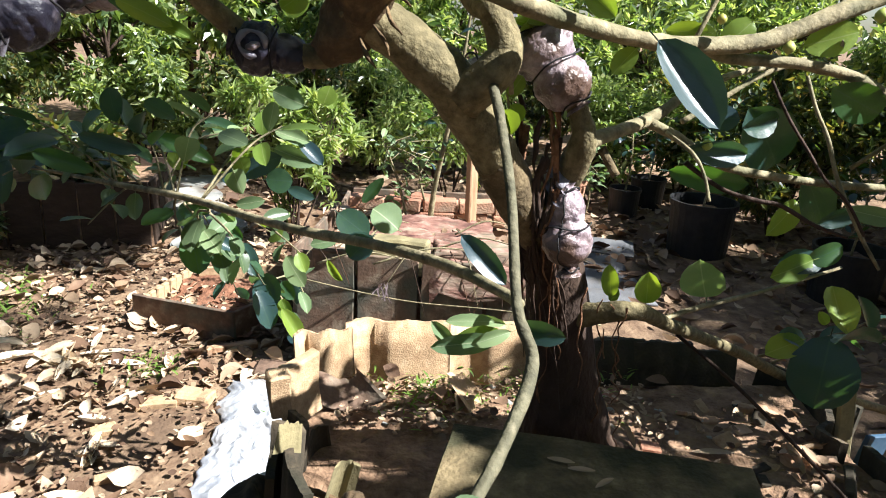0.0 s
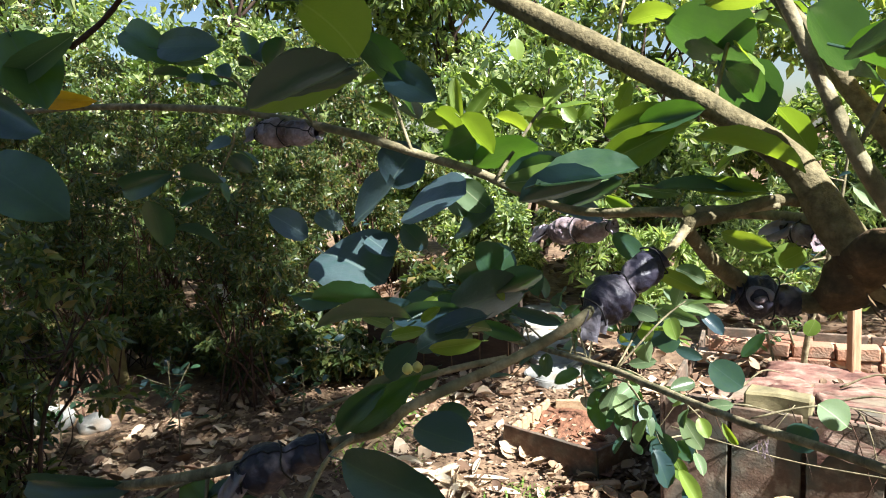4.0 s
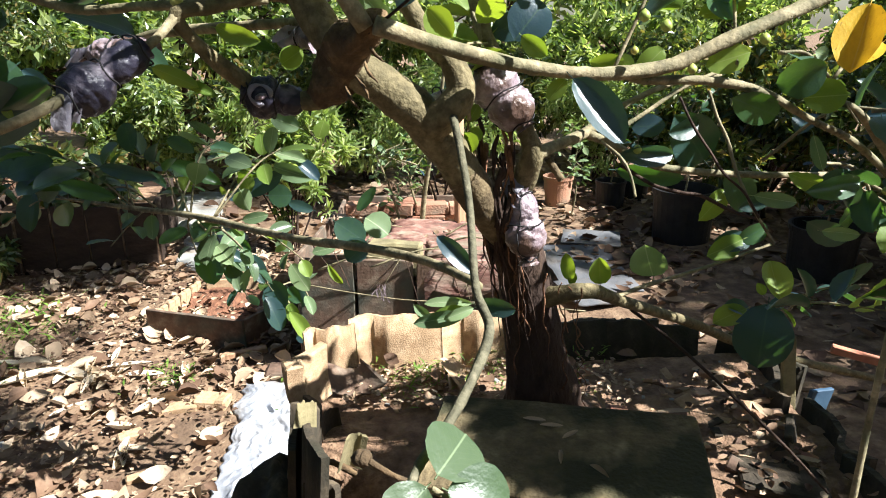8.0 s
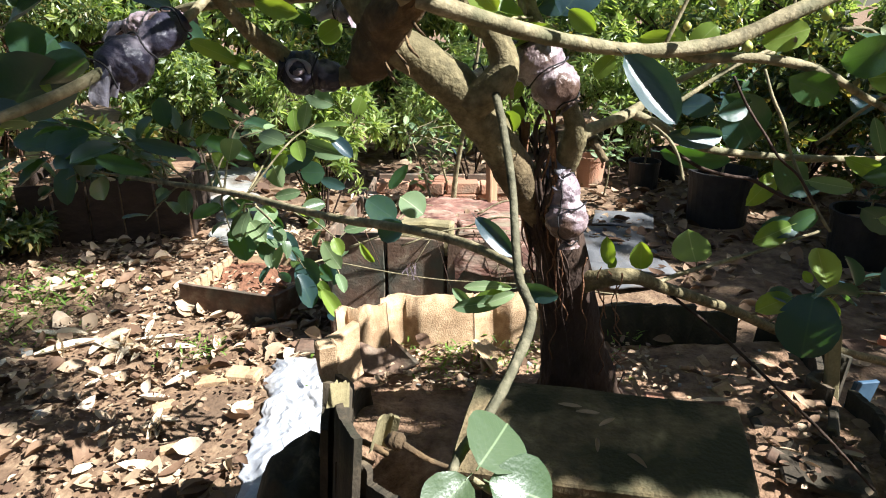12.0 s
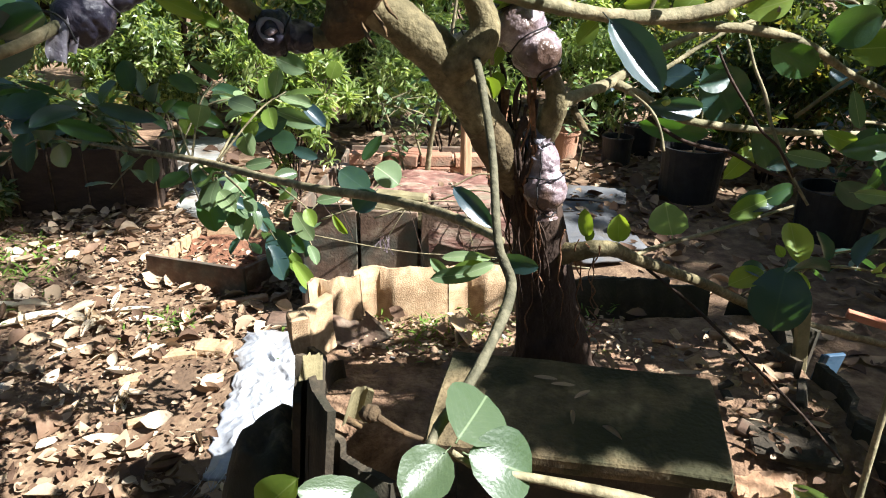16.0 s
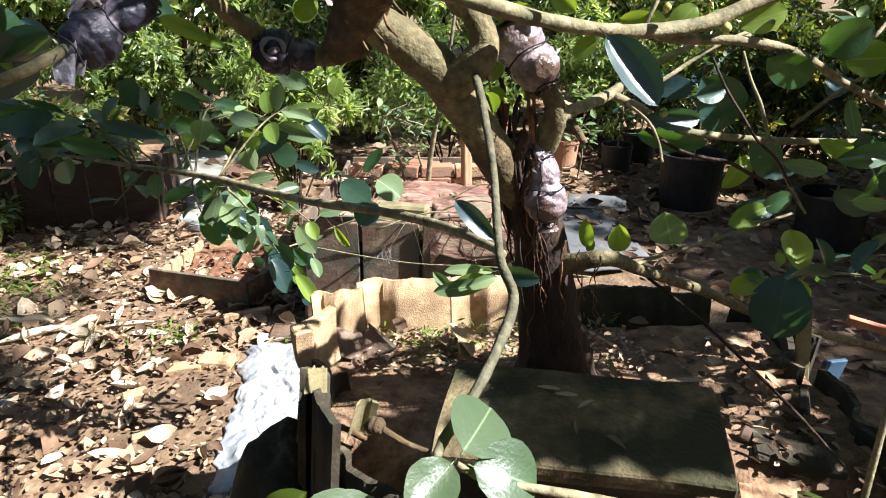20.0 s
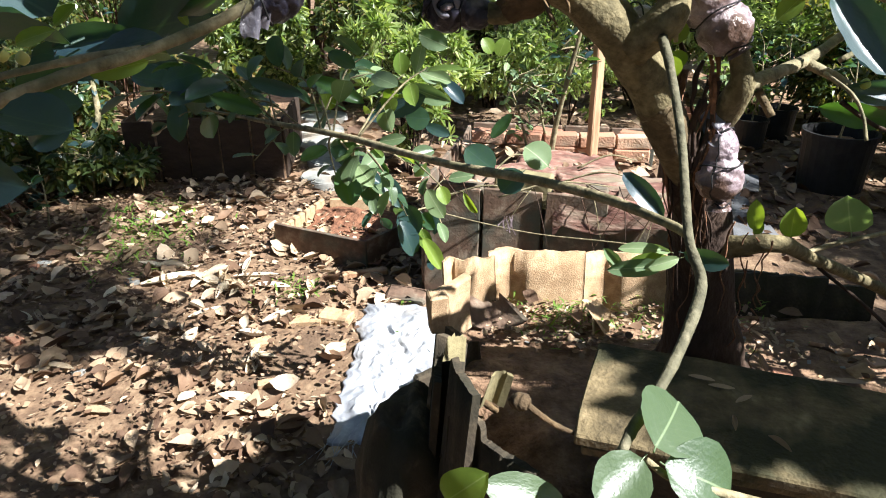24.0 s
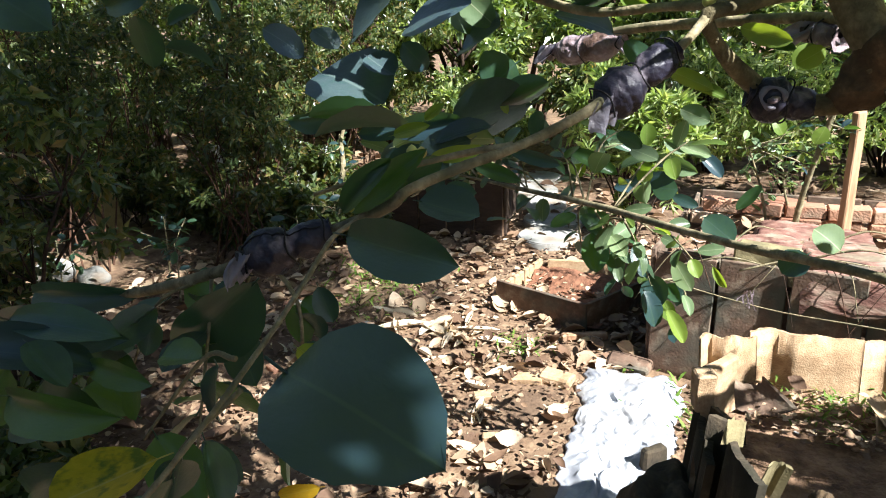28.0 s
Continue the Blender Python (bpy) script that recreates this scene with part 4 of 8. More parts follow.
limb("leaf_twig", bark_pale, [(0.412, 1.12, 1.105, 0.0058), (0.483, 1.15, 1.117, 0.0059), (0.63, 1.2, 1.139, 0.0049), (0.805, 1.27, 1.166, 0.0038)])
limb("dead_twig", bark_dark, [(x, y, z, r * 0.6) for x, y, z, r in [(0.461, 1.17, 1.054, 0.0073), (0.541, 1.1, 1.003, 0.007), (0.629, 1.03, 0.931, 0.0068), (0.724, 0.96, 0.847, 0.0067), (0.795, 0.9, 0.774, 0.0054)]])
limb("branch_grey", bark_pale, [(0.332, 0.95, 1.576, 0.0129), (0.389, 0.98, 1.558, 0.0124), (0.494, 1, 1.555, 0.0117), (0.605, 1.02, 1.535, 0.013), (0.721, 1.05, 1.48, 0.0093), (0.832, 1.08, 1.431, 0.0108), (0.949, 1.12, 1.349, 0.0113), (1.086, 1.16, 1.235, 0.0096)])
limb("branch_knob", bark_pale, [(-0.129, 0.9, 1.547, 0.0201), (-0.166, 0.91, 1.536, 0.0171), (-0.236, 0.92, 1.548, 0.0165), (-0.287, 0.88, 1.592, 0.0142), (-0.315, 0.845, 1.631, 0.0105), (-0.325, 0.825, 1.665, 0.0117), (-0.275, 0.85, 1.676, 0.0103), (-0.216, 0.88, 1.691, 0.0096), (-0.161, 0.9, 1.686, 0.0113)])
limb("branch_long", bark_pale, [(-0.325, 0.825, 1.665, 0.0102), (-0.355, 0.79, 1.626, 0.0085), (-0.41, 0.745, 1.588, 0.0098), (-0.459, 0.68, 1.55, 0.01), (-0.521, 0.6, 1.52, 0.0087), (-0.567, 0.54, 1.506, 0.0089), (-0.62, 0.49, 1.485, 0.0092), (-0.638, 0.47, 1.468, 0.0101), (-0.717, 0.49, 1.43, 0.0094), (-0.839, 0.53, 1.374, 0.0105), (-1.006, 0.57, 1.305, 0.0128), (-1.257, 0.62, 1.212, 0.0127), (-1.706, 0.68, 1.083, 0.0116)])
limb("fig_twig", bark_pale, [(-0.528, 0.6, 1.521, 0.0061), (-0.578, 0.57, 1.515, 0.0053), (-0.639, 0.53, 1.503, 0.0045), (-0.706, 0.5, 1.486, 0.0038), (-0.746, 0.47, 1.474, 0.0031)])
limb("near_stem", bark_pale, [(x, y, z, r * 0.68) for x, y, z, r in [(-0.685, 0.48, 1.447, 0.0063), (-0.709, 0.45, 1.428, 0.0055), (-0.7, 0.38, 1.404, 0.0052), (-0.686, 0.3, 1.382, 0.0053), (-0.67, 0.2, 1.359, 0.0052), (-0.679, 0.14, 1.327, 0.0049), (-0.688, 0.1, 1.305, 0.0047)]])
limb("branch_back", bark_pale, [(-0.21, 0.88, 1.685, 0.0094), (-0.294, 0.86, 1.679, 0.0104), (-0.397, 0.88, 1.677, 0.0094), (-0.508, 0.92, 1.674, 0.0102), (-0.612, 0.95, 1.702, 0.0109), (-0.701, 0.97, 1.741, 0.0113), (-0.827, 1, 1.776, 0.012), (-0.993, 1.03, 1.825, 0.0129), (-1.191, 1.06, 1.869, 0.0126), (-1.419, 1.09, 1.909, 0.0123), (-2.023, 1.15, 1.957, 0.0114), (-2.802, 1.22, 1.963, 0.0099)])
limb("branch_pale", bark_pale, [(-0.147, 0.93, 1.651, 0.0101), (-0.197, 1, 1.653, 0.0099), (-0.312, 1.1, 1.648, 0.011), (-0.495, 1.2, 1.636, 0.0111), (-0.636, 1.26, 1.6, 0.0095)])
limb("stick_up", bark_pale, [(0.114, 1, 1.623, 0.0119), (0.099, 1.02, 1.697, 0.012), (0.083, 1.05, 1.755, 0.0088)])
limb("twig_dark", bark_dark, [(0.440, 0.950, 1.532, 0.0026), (0.455, 0.920, 1.490, 0.0026), (0.479, 0.900, 1.451, 0.0026), (0.499, 0.880, 1.417, 0.0026), (0.530, 0.870, 1.389, 0.0026), (0.556, 0.860, 1.348, 0.0026)])
limb("twig_fork", bark_pale, [(0.496, 0.970, 1.540, 0.0031), (0.506, 0.950, 1.500, 0.0031), (0.521, 0.930, 1.461, 0.0035), (0.530, 0.910, 1.419, 0.0035), (0.545, 0.890, 1.379, 0.0035), (0.569, 0.880, 1.337, 0.0031), (0.594, 0.870, 1.300, 0.0027)])
limb("twig_under", bark_dark, [(0.383, 1.060, 1.397, 0.0050), (0.440, 1.050, 1.362, 0.0040), (0.495, 1.040, 1.347, 0.0045), (0.530, 1.030, 1.343, 0.0040), (0.583, 1.020, 1.317, 0.0040), (0.626, 1.000, 1.305, 0.0030)])
limb("twig_upper", bark_pale, [(0.382, 1.100, 1.455, 0.0061), (0.441, 1.120, 1.487, 0.0051), (0.517, 1.150, 1.529, 0.0052), (0.608, 1.200, 1.557, 0.0053)])
limb("twig_edge", bark_pale, [(0.737, 1, 1.52, 0.0059), (0.795, 1.02, 1.492, 0.0081), (0.869, 1.05, 1.425, 0.0095), (0.96, 1.08, 1.341, 0.0099)])
limb("near_pole", bark_pale, [(0.799, 0.84, 1.22, 0.0056), (0.79, 0.83, 1.1, 0.0067), (0.782, 0.82, 0.973, 0.0069), (0.769, 0.8, 0.847, 0.007), (0.756, 0.78, 0.741, 0.0071)])
limb("twig_thin", bark_dark, [(-0.06, 0.8, 1.638, 0.0029), (-0.002, 0.75, 1.679, 0.0026), (0.052, 0.7, 1.725, 0.0018), (0.07, 0.62, 1.787, 0.0016)])
limb("sprout_twig", bark_thin, [(0.097, 0.965, 1.447, 0.0022), (0.090, 0.966, 1.489, 0.002), (0.082, 0.968, 1.530, 0.0012)])
limb("cut_stub", bark_brown, [(0.233, 0.994, 1.424, 0.0085), (0.256, 0.981, 1.387, 0.008)])
limb("twig_top_left", bark_dark, [(-1.644, 0.9, 2.06, 0.0084), (-1.468, 0.85, 2.093, 0.0066), (-1.321, 0.8, 2.138, 0.0061)])

# unseen leaf clusters on the tree's rising stems, placed to cast shade below
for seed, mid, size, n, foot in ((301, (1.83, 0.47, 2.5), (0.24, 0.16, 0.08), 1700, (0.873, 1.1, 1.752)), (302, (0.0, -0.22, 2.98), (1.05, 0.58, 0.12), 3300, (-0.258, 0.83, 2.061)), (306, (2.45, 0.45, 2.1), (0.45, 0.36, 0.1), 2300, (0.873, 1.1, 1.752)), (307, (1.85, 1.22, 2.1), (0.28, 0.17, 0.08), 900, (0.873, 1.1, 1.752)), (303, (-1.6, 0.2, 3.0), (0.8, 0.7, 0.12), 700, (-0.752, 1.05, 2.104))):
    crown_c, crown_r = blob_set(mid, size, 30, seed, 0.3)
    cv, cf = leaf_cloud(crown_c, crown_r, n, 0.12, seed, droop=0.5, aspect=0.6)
    part("crown", fast_mesh("fig_shade_crown", cv, cf, bush_leaf), fig_tree, "broad leaves added out of view to cast shade below").matrix_basis = inv_tree
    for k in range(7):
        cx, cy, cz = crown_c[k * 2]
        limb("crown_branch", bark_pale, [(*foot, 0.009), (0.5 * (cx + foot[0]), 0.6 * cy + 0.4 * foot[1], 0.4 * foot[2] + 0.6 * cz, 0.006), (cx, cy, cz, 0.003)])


# aerial roots running down the trunk
for k in range(18):
    a = random.uniform(-1.3, 0.3)
    x0, z0 = 0.15 + 0.05 * math.sin(a), random.uniform(1.3, 1.5)
    z1 = z0 - random.uniform(0.15, 0.5)
    rows = []
    n = 11
    for i in range(n):
        u = i / (n - 1)
        z = z0 + (z1 - z0) * u
        cx = 0.165 + (1.279 - z) * 0.23 if z < 1.3 else 0.16
        cy = 1.05 + (1.279 - z) * 0.3 if z < 1.3 else 1.02
        rad = 0.046 + max(0, 1.1 - z) * 0.08
        b = a + 0.22 * math.sin(u * 4 + k)
        rows.append((cx + rad * math.sin(b) + random.uniform(-0.005, 0.005), cy - rad * math.cos(b) - 0.004, z, random.uniform(0.0022, 0.005) * (1.15 - u)))
    v, f = tube_data(rows, 5, 4, 0.2, seed=k)
    part("aerial_root", mesh_of("aerial_root", v, f, root_bark if k % 3 == 0 else bark_dark), fig_tree).matrix_basis = inv_tree
# free-hanging rootlets on the trunk's shaded front
for k in range(9):
    x0, y0 = random.uniform(0.17, 0.3), 1.0 + random.uniform(0.0, 0.03)
    z0 = random.uniform(1.0, 1.28)
    ln = random.uniform(0.12, 0.32)
    rows = [(x0 + (1.2 - z0) * 0.2 + 0.03 * u + random.uniform(-0.01, 0.01), y0 + (1.28 - z0 + u * ln) * 0.3 - 0.012, z0 - u * ln, random.uniform(0.0008, 0.0018)) for u in np.linspace(0, 1, 8)]
    v, f = tube_data(rows, 5, 4, 0.3, 0.6, seed=k)
    part("aerial_root", mesh_of("aerial_root", v, f, root_bark), fig_tree).matrix_basis = inv_tree
for k, (a, ln) in enumerate(((-0.9, 0.085), (1.05, 0.14), (1.7, 0.12), (2.6, 0.1), (-1.9, 0.09))):
    dx, dy = math.sin(a), -math.cos(a)
    zb = soil_z(0.28 + dx * ln, 1.2 + dy * ln)
    v, f = tube_data([(0.275 + dx * 0.03, 1.185 + dy * 0.03, 0.9, 0.02), (0.28 + dx * 0.07, 1.19 + dy * 0.07, 0.81, 0.022), (0.28 + dx * ln, 1.2 + dy * ln, zb + 0.01, 0.013), (0.28 + dx * ln * 1.6, 1.2 + dy * ln * 1.6, soil_z(0.28 + dx * ln * 1.6, 1.2 + dy * ln * 1.6) - 0.01, 0.008)], 8, 5, 0.2, seed=k)
    part("root", mesh_of("root", v, f, bark_dark), fig_tree).matrix_basis = inv_tree

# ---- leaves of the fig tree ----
# blue-grey base colour stands in for the sky's sheen on these leaves
leaf_sky_tint = veined(material("sky_tinted_leaf", [(0.2, (0.038, 0.062, 0.082)), (0.9, (0.05, 0.078, 0.08))], 5, 0.36, 0.1, 18, spec=0.7, vary="object", translucent=0.15, tcolor=(2.0, 2.6, 0.5), stain=(7, (0.035, 0.07, 0.065), 0.5, 0.7)), (0.1, 0.14, 0.13), 0.3)
leaf_sheen = veined(material("sage_leaf", [(0.2, (0.05, 0.088, 0.038)), (0.9, (0.085, 0.12, 0.06))], 5, 0.34, 0.1, 18, spec=0.8, vary="object", translucent=0.25, tcolor=(1.8, 2.1, 0.6)), (0.2, 0.26, 0.14), 0.25)
LEAF = {"B": leaf_sky_tint, "S": leaf_sheen, "D": leaf_dark, "Y": leaf_young, "P": leaf_pale, "L": leaf_yellow, "O": leaf_olive}
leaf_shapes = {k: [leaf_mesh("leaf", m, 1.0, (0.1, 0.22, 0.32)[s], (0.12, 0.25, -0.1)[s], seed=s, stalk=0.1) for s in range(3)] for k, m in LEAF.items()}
leaf_count = 0


def leaf(kind, base, tip, width, roll):
    """One leaf from stalk to tip, its blade turned by roll degrees about its length."""
    global leaf_count
    leaf_count += 1
    b, t = Vector(base), Vector(tip)
    ax = t - b
    ln = ax.length
    ax.normalize()
    up = Vector((0, 0, 1)) - ax * ax.z
    up.normalize()
    sd = ax.cross(up)
    nrm = up * math.cos(radians(roll)) + sd * math.sin(radians(roll))
    y = nrm.cross(ax)
    m = Matrix((( *ax, 0), (*y, 0), (*nrm, 0), (0, 0, 0, 1))).transposed()
    m.translation = b
    ob = part("leaf", leaf_shapes[kind][leaf_count % 3], fig_tree)
    ob.matrix_basis = inv_tree @ m @ Matrix.Diagonal((ln, width, ln, 1))
    return ob


leaf("P", (0.507, 1.170, 1.120), (0.472, 1.150, 1.205), 0.081, -143)
leaf("Y", (0.371, 1.100, 1.137), (0.360, 1.080, 1.209), 0.045, -163)
leaf("Y", (0.309, 1.100, 1.144), (0.293, 1.080, 1.216), 0.030, -156)
leaf("Y", (0.308, 1.100, 1.139), (0.317, 1.100, 1.168), 0.018, 76)
leaf("B", (0.211, 0.764, 1.587), (0.288, 0.736, 1.492), 0.054, 58)
leaf("Y", (0.209, 0.900, 1.530), (0.238, 0.900, 1.567), 0.031, 53)
leaf("D", (0.609, 1.200, 1.363), (0.514, 1.150, 1.473), 0.106, -108)
leaf("D", (0.503, 1.100, 1.409), (0.372, 1.050, 1.421), 0.043, -93)
leaf("D", (0.408, 1.120, 1.458), (0.474, 1.100, 1.465), 0.046, 69)
leaf("D", (0.514, 0.800, 1.561), (0.582, 0.780, 1.587), 0.060, 107)
leaf("Y", (0.588, 0.860, 1.538), (0.653, 0.840, 1.545), 0.053, 82)
leaf("Y", (0.805, 1.320, 0.989), (0.700, 1.280, 0.967), 0.058, -34)
leaf("D", (0.826, 1.280, 1.032), (0.803, 1.240, 0.862), 0.137, -1)
leaf("Y", (0.827, 1.300, 1.027), (0.801, 1.300, 1.059), 0.023, -93)
leaf("Y", (0.713, 1.200, 1.206), (0.617, 1.170, 1.175), 0.053, -73)
leaf("P", (0.604, 1.000, 1.351), (0.685, 0.980, 1.340), 0.030, 85)
leaf("P", (0.741, 1.000, 1.282), (0.803, 0.970, 1.283), 0.028, 93)
leaf("P", (0.701, 1.000, 1.466), (0.732, 1.000, 1.394), 0.025, 117)
leaf("D", (0.213, 0.948, 1.688), (0.160, 0.925, 1.626), 0.073, -57)
leaf("Y", (0.162, 0.900, 1.636), (0.207, 0.900, 1.602), 0.031, 103)
leaf("Y", (0.350, 0.950, 1.589), (0.287, 0.950, 1.589), 0.032, -109)
leaf("Y", (-0.182, 0.950, 1.622), (-0.204, 0.940, 1.582), 0.039, -64)
leaf("D", (-0.266, 0.920, 1.634), (-0.209, 0.900, 1.614), 0.019, 82)
leaf("Y", (-0.388, 0.850, 1.596), (-0.310, 0.830, 1.566), 0.025, 63)
leaf("Y", (-0.350, 0.860, 1.571), (-0.288, 0.840, 1.552), 0.019, 50)
leaf("Y", (-0.795, 2.100, 1.099), (-0.814, 2.100, 1.182), 0.068, -50)
leaf("D", (-0.421, 2.800, 0.805), (-0.275, 2.800, 0.695), 0.135, 71)
leaf("P", (-0.595, 2.400, 1.140), (-0.421, 2.350, 1.094), 0.071, 81)
leaf("Y", (-0.610, 2.400, 1.168), (-0.615, 2.400, 1.262), 0.067, -57)
leaf("D", (-0.566, 2.200, 1.068), (-0.469, 2.200, 1.065), 0.087, 87)
leaf("D", (-0.574, 2.100, 1.092), (-0.671, 2.100, 1.088), 0.049, -56)
leaf("D", (-0.704, 1.900, 0.993), (-0.670, 1.850, 0.861), 0.091, 9)
leaf("D", (-0.634, 1.900, 0.955), (-0.606, 1.900, 0.834), 0.061, 84)
leaf("D", (-0.575, 1.950, 0.943), (-0.521, 1.900, 0.843), 0.055, 28)
leaf("D", (-0.523, 1.950, 0.840), (-0.460, 1.900, 0.755), 0.096, 58)
leaf("P", (-0.447, 1.950, 0.904), (-0.378, 1.900, 0.816), 0.065, 60)
leaf("D", (-0.527, 1.900, 0.815), (-0.472, 1.880, 0.682), 0.072, 30)
leaf("Y", (-0.456, 1.900, 0.755), (-0.388, 1.900, 0.631), 0.054, 50)
leaf("P", (-0.386, 2.000, 0.914), (-0.293, 2.000, 0.934), 0.041, 59)
leaf("Y", (-0.330, 2.000, 0.876), (-0.279, 2.000, 0.798), 0.029, 95)
leaf("D", (-0.289, 2.600, 0.887), (-0.198, 2.600, 1.002), 0.049, 82)
leaf("D", (-0.965, 1.800, 1.263), (-0.783, 1.800, 1.221), 0.046, 79)
leaf("D", (-0.802, 1.900, 1.259), (-0.624, 1.900, 1.182), 0.053, 62)
leaf("D", (-1.086, 1.800, 1.212), (-0.908, 1.800, 1.163), 0.053, 70)
leaf("D", (-0.387, 2.200, 1.007), (-0.487, 2.200, 1.042), 0.043, -78)
leaf("D", (-0.635, 1.900, 1.031), (-0.718, 1.900, 1.058), 0.037, -77)
leaf("D", (-0.617, 1.950, 0.987), (-0.552, 1.900, 0.956), 0.036, 50)
leaf("P", (-0.640, 2.100, 1.002), (-0.537, 2.100, 1.023), 0.042, 82)
leaf("D", (-0.632, 2.300, 1.170), (-0.780, 2.300, 1.241), 0.061, -54)
leaf("P", (-0.569, 2.500, 1.188), (-0.484, 2.500, 1.133), 0.042, 84)
leaf("S", (0.023, 0.395, 1.213), (0.061, 0.478, 1.212), 0.078, 35)
leaf("S", (0.030, 0.397, 1.201), (0.105, 0.408, 1.163), 0.076, 40)
leaf("S", (0.019, 0.401, 1.205), (-0.027, 0.355, 1.181), 0.054, -33)
leaf("S", (-0.039, 0.396, 1.134), (-0.127, 0.374, 1.175), 0.040, -39)
leaf("Y", (-0.168, 0.374, 1.143), (-0.125, 0.359, 1.199), 0.043, 74)
leaf("P", (0.703, 0.900, 0.724), (0.793, 0.880, 0.669), 0.048, 83)
leaf("D", (0.080, 0.670, 1.289), (0.135, 0.650, 1.284), 0.028, 88)
leaf("Y", (0.080, 0.680, 1.276), (0.021, 0.680, 1.261), 0.021, -45)
leaf("P", (0.027, 0.720, 1.231), (-0.003, 0.720, 1.266), 0.017, -70)
leaf("D", (-0.694, 0.430, 1.442), (-0.508, 0.360, 1.447), 0.066, 73)
leaf("D", (-0.635, 0.220, 1.395), (-0.431, 0.150, 1.389), 0.133, 28)
leaf("O", (-0.680, 0.140, 1.335), (-0.799, 0.100, 1.273), 0.055, -52)
leaf("D", (-1.501, 0.450, 1.187), (-1.093, 0.420, 1.235), 0.082, 62)
leaf("D", (-1.257, 0.620, 1.200), (-1.601, 0.600, 1.163), 0.069, -77)
leaf("D", (-0.908, 0.550, 1.323), (-1.071, 0.520, 1.169), 0.129, -117)
leaf("D", (-0.892, 0.600, 1.256), (-0.837, 0.600, 1.233), 0.045, 69)
leaf("D", (-1.281, 0.320, 1.155), (-0.989, 0.300, 1.190), 0.071, 73)
leaf("D", (-1.209, 0.350, 1.250), (-1.103, 0.330, 1.198), 0.056, 3)
leaf("D", (-1.169, 0.400, 1.194), (-1.001, 0.380, 1.197), 0.042, 61)
leaf("D", (-0.718, 0.480, 1.443), (-0.586, 0.460, 1.538), 0.037, 97)
leaf("Y", (-0.703, 0.700, 1.530), (-0.665, 0.700, 1.557), 0.017, 81)
leaf("Y", (-0.751, 0.680, 1.510), (-0.674, 0.660, 1.532), 0.021, 81)
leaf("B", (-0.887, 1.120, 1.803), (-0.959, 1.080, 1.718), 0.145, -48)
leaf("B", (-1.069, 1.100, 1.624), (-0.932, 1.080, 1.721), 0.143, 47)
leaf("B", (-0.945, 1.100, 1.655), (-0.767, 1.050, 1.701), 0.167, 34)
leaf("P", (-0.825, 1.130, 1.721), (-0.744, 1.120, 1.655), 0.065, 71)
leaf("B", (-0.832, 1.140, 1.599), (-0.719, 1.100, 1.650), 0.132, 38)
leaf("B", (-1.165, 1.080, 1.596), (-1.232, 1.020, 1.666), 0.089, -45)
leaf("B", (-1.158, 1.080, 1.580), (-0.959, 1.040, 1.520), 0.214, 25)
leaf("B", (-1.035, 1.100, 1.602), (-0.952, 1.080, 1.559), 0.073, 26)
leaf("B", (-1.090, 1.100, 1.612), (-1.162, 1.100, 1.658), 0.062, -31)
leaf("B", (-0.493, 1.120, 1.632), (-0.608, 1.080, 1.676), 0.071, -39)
leaf("D", (-1.269, 1.100, 1.456), (-1.055, 1.060, 1.479), 0.052, 109)
leaf("D", (-1.084, 1.100, 1.426), (-0.922, 1.100, 1.448), 0.046, 73)
leaf("P", (-1.072, 1.100, 1.417), (-0.977, 1.100, 1.394), 0.034, 46)
leaf("D", (-0.693, 1.150, 1.527), (-0.817, 1.100, 1.515), 0.063, -78)
leaf("D", (-0.531, 1.000, 1.763), (-0.654, 0.960, 1.716), 0.084, 47)
leaf("D", (-0.902, 1.150, 1.560), (-0.951, 1.120, 1.623), 0.059, -101)
leaf("D", (-0.776, 1.200, 1.574), (-0.709, 1.180, 1.520), 0.042, 52)
leaf("P", (-0.948, 1.150, 1.405), (-0.823, 1.120, 1.446), 0.036, 98)
leaf("D", (-0.967, 1.000, 1.386), (-0.862, 1.000, 1.446), 0.038, 80)
leaf("Y", (-0.342, 0.900, 1.711), (-0.220, 0.860, 1.703), 0.029, 65)
leaf("Y", (-0.293, 0.860, 1.649), (-0.218, 0.840, 1.627), 0.030, 98)
leaf("Y", (-0.168, 0.920, 1.616), (-0.207, 0.920, 1.591), 0.033, -96)
leaf("Y", (-0.462, 0.900, 1.702), (-0.414, 0.900, 1.679), 0.022, 105)
leaf("Y", (-0.165, 0.970, 1.465), (-0.153, 0.970, 1.495), 0.027, 107)
leaf("D", (0.027, 0.900, 1.321), (0.096, 0.860, 1.259), 0.033, 55)
leaf("P", (-0.645, 0.900, 1.723), (-0.423, 0.860, 1.742), 0.050, 87)
leaf("P", (-0.345, 0.920, 1.714), (-0.235, 0.880, 1.701), 0.022, 82)
leaf("Y", (-0.331, 0.850, 1.796), (-0.177, 0.800, 1.742), 0.046, -48)
leaf("Y", (-0.734, 0.950, 1.850), (-0.666, 0.950, 1.773), 0.095, -42)
leaf("D", (-0.169, 0.720, 1.885), (0.005, 0.660, 1.845), 0.090, -46)
leaf("Y", (0.055, 1.000, 1.704), (0.052, 0.980, 1.795), 0.108, -39)
leaf("Y", (0.110, 0.800, 1.867), (0.045, 0.760, 1.950), 0.083, 3)
leaf("P", (0.130, 0.982, 1.682), (0.269, 0.925, 1.744), 0.042, 88)
leaf("Y", (0.160, 0.950, 1.751), (0.235, 0.950, 1.746), 0.051, 85)
leaf("Y", (0.209, 0.950, 1.753), (0.213, 0.950, 1.828), 0.035, 83)
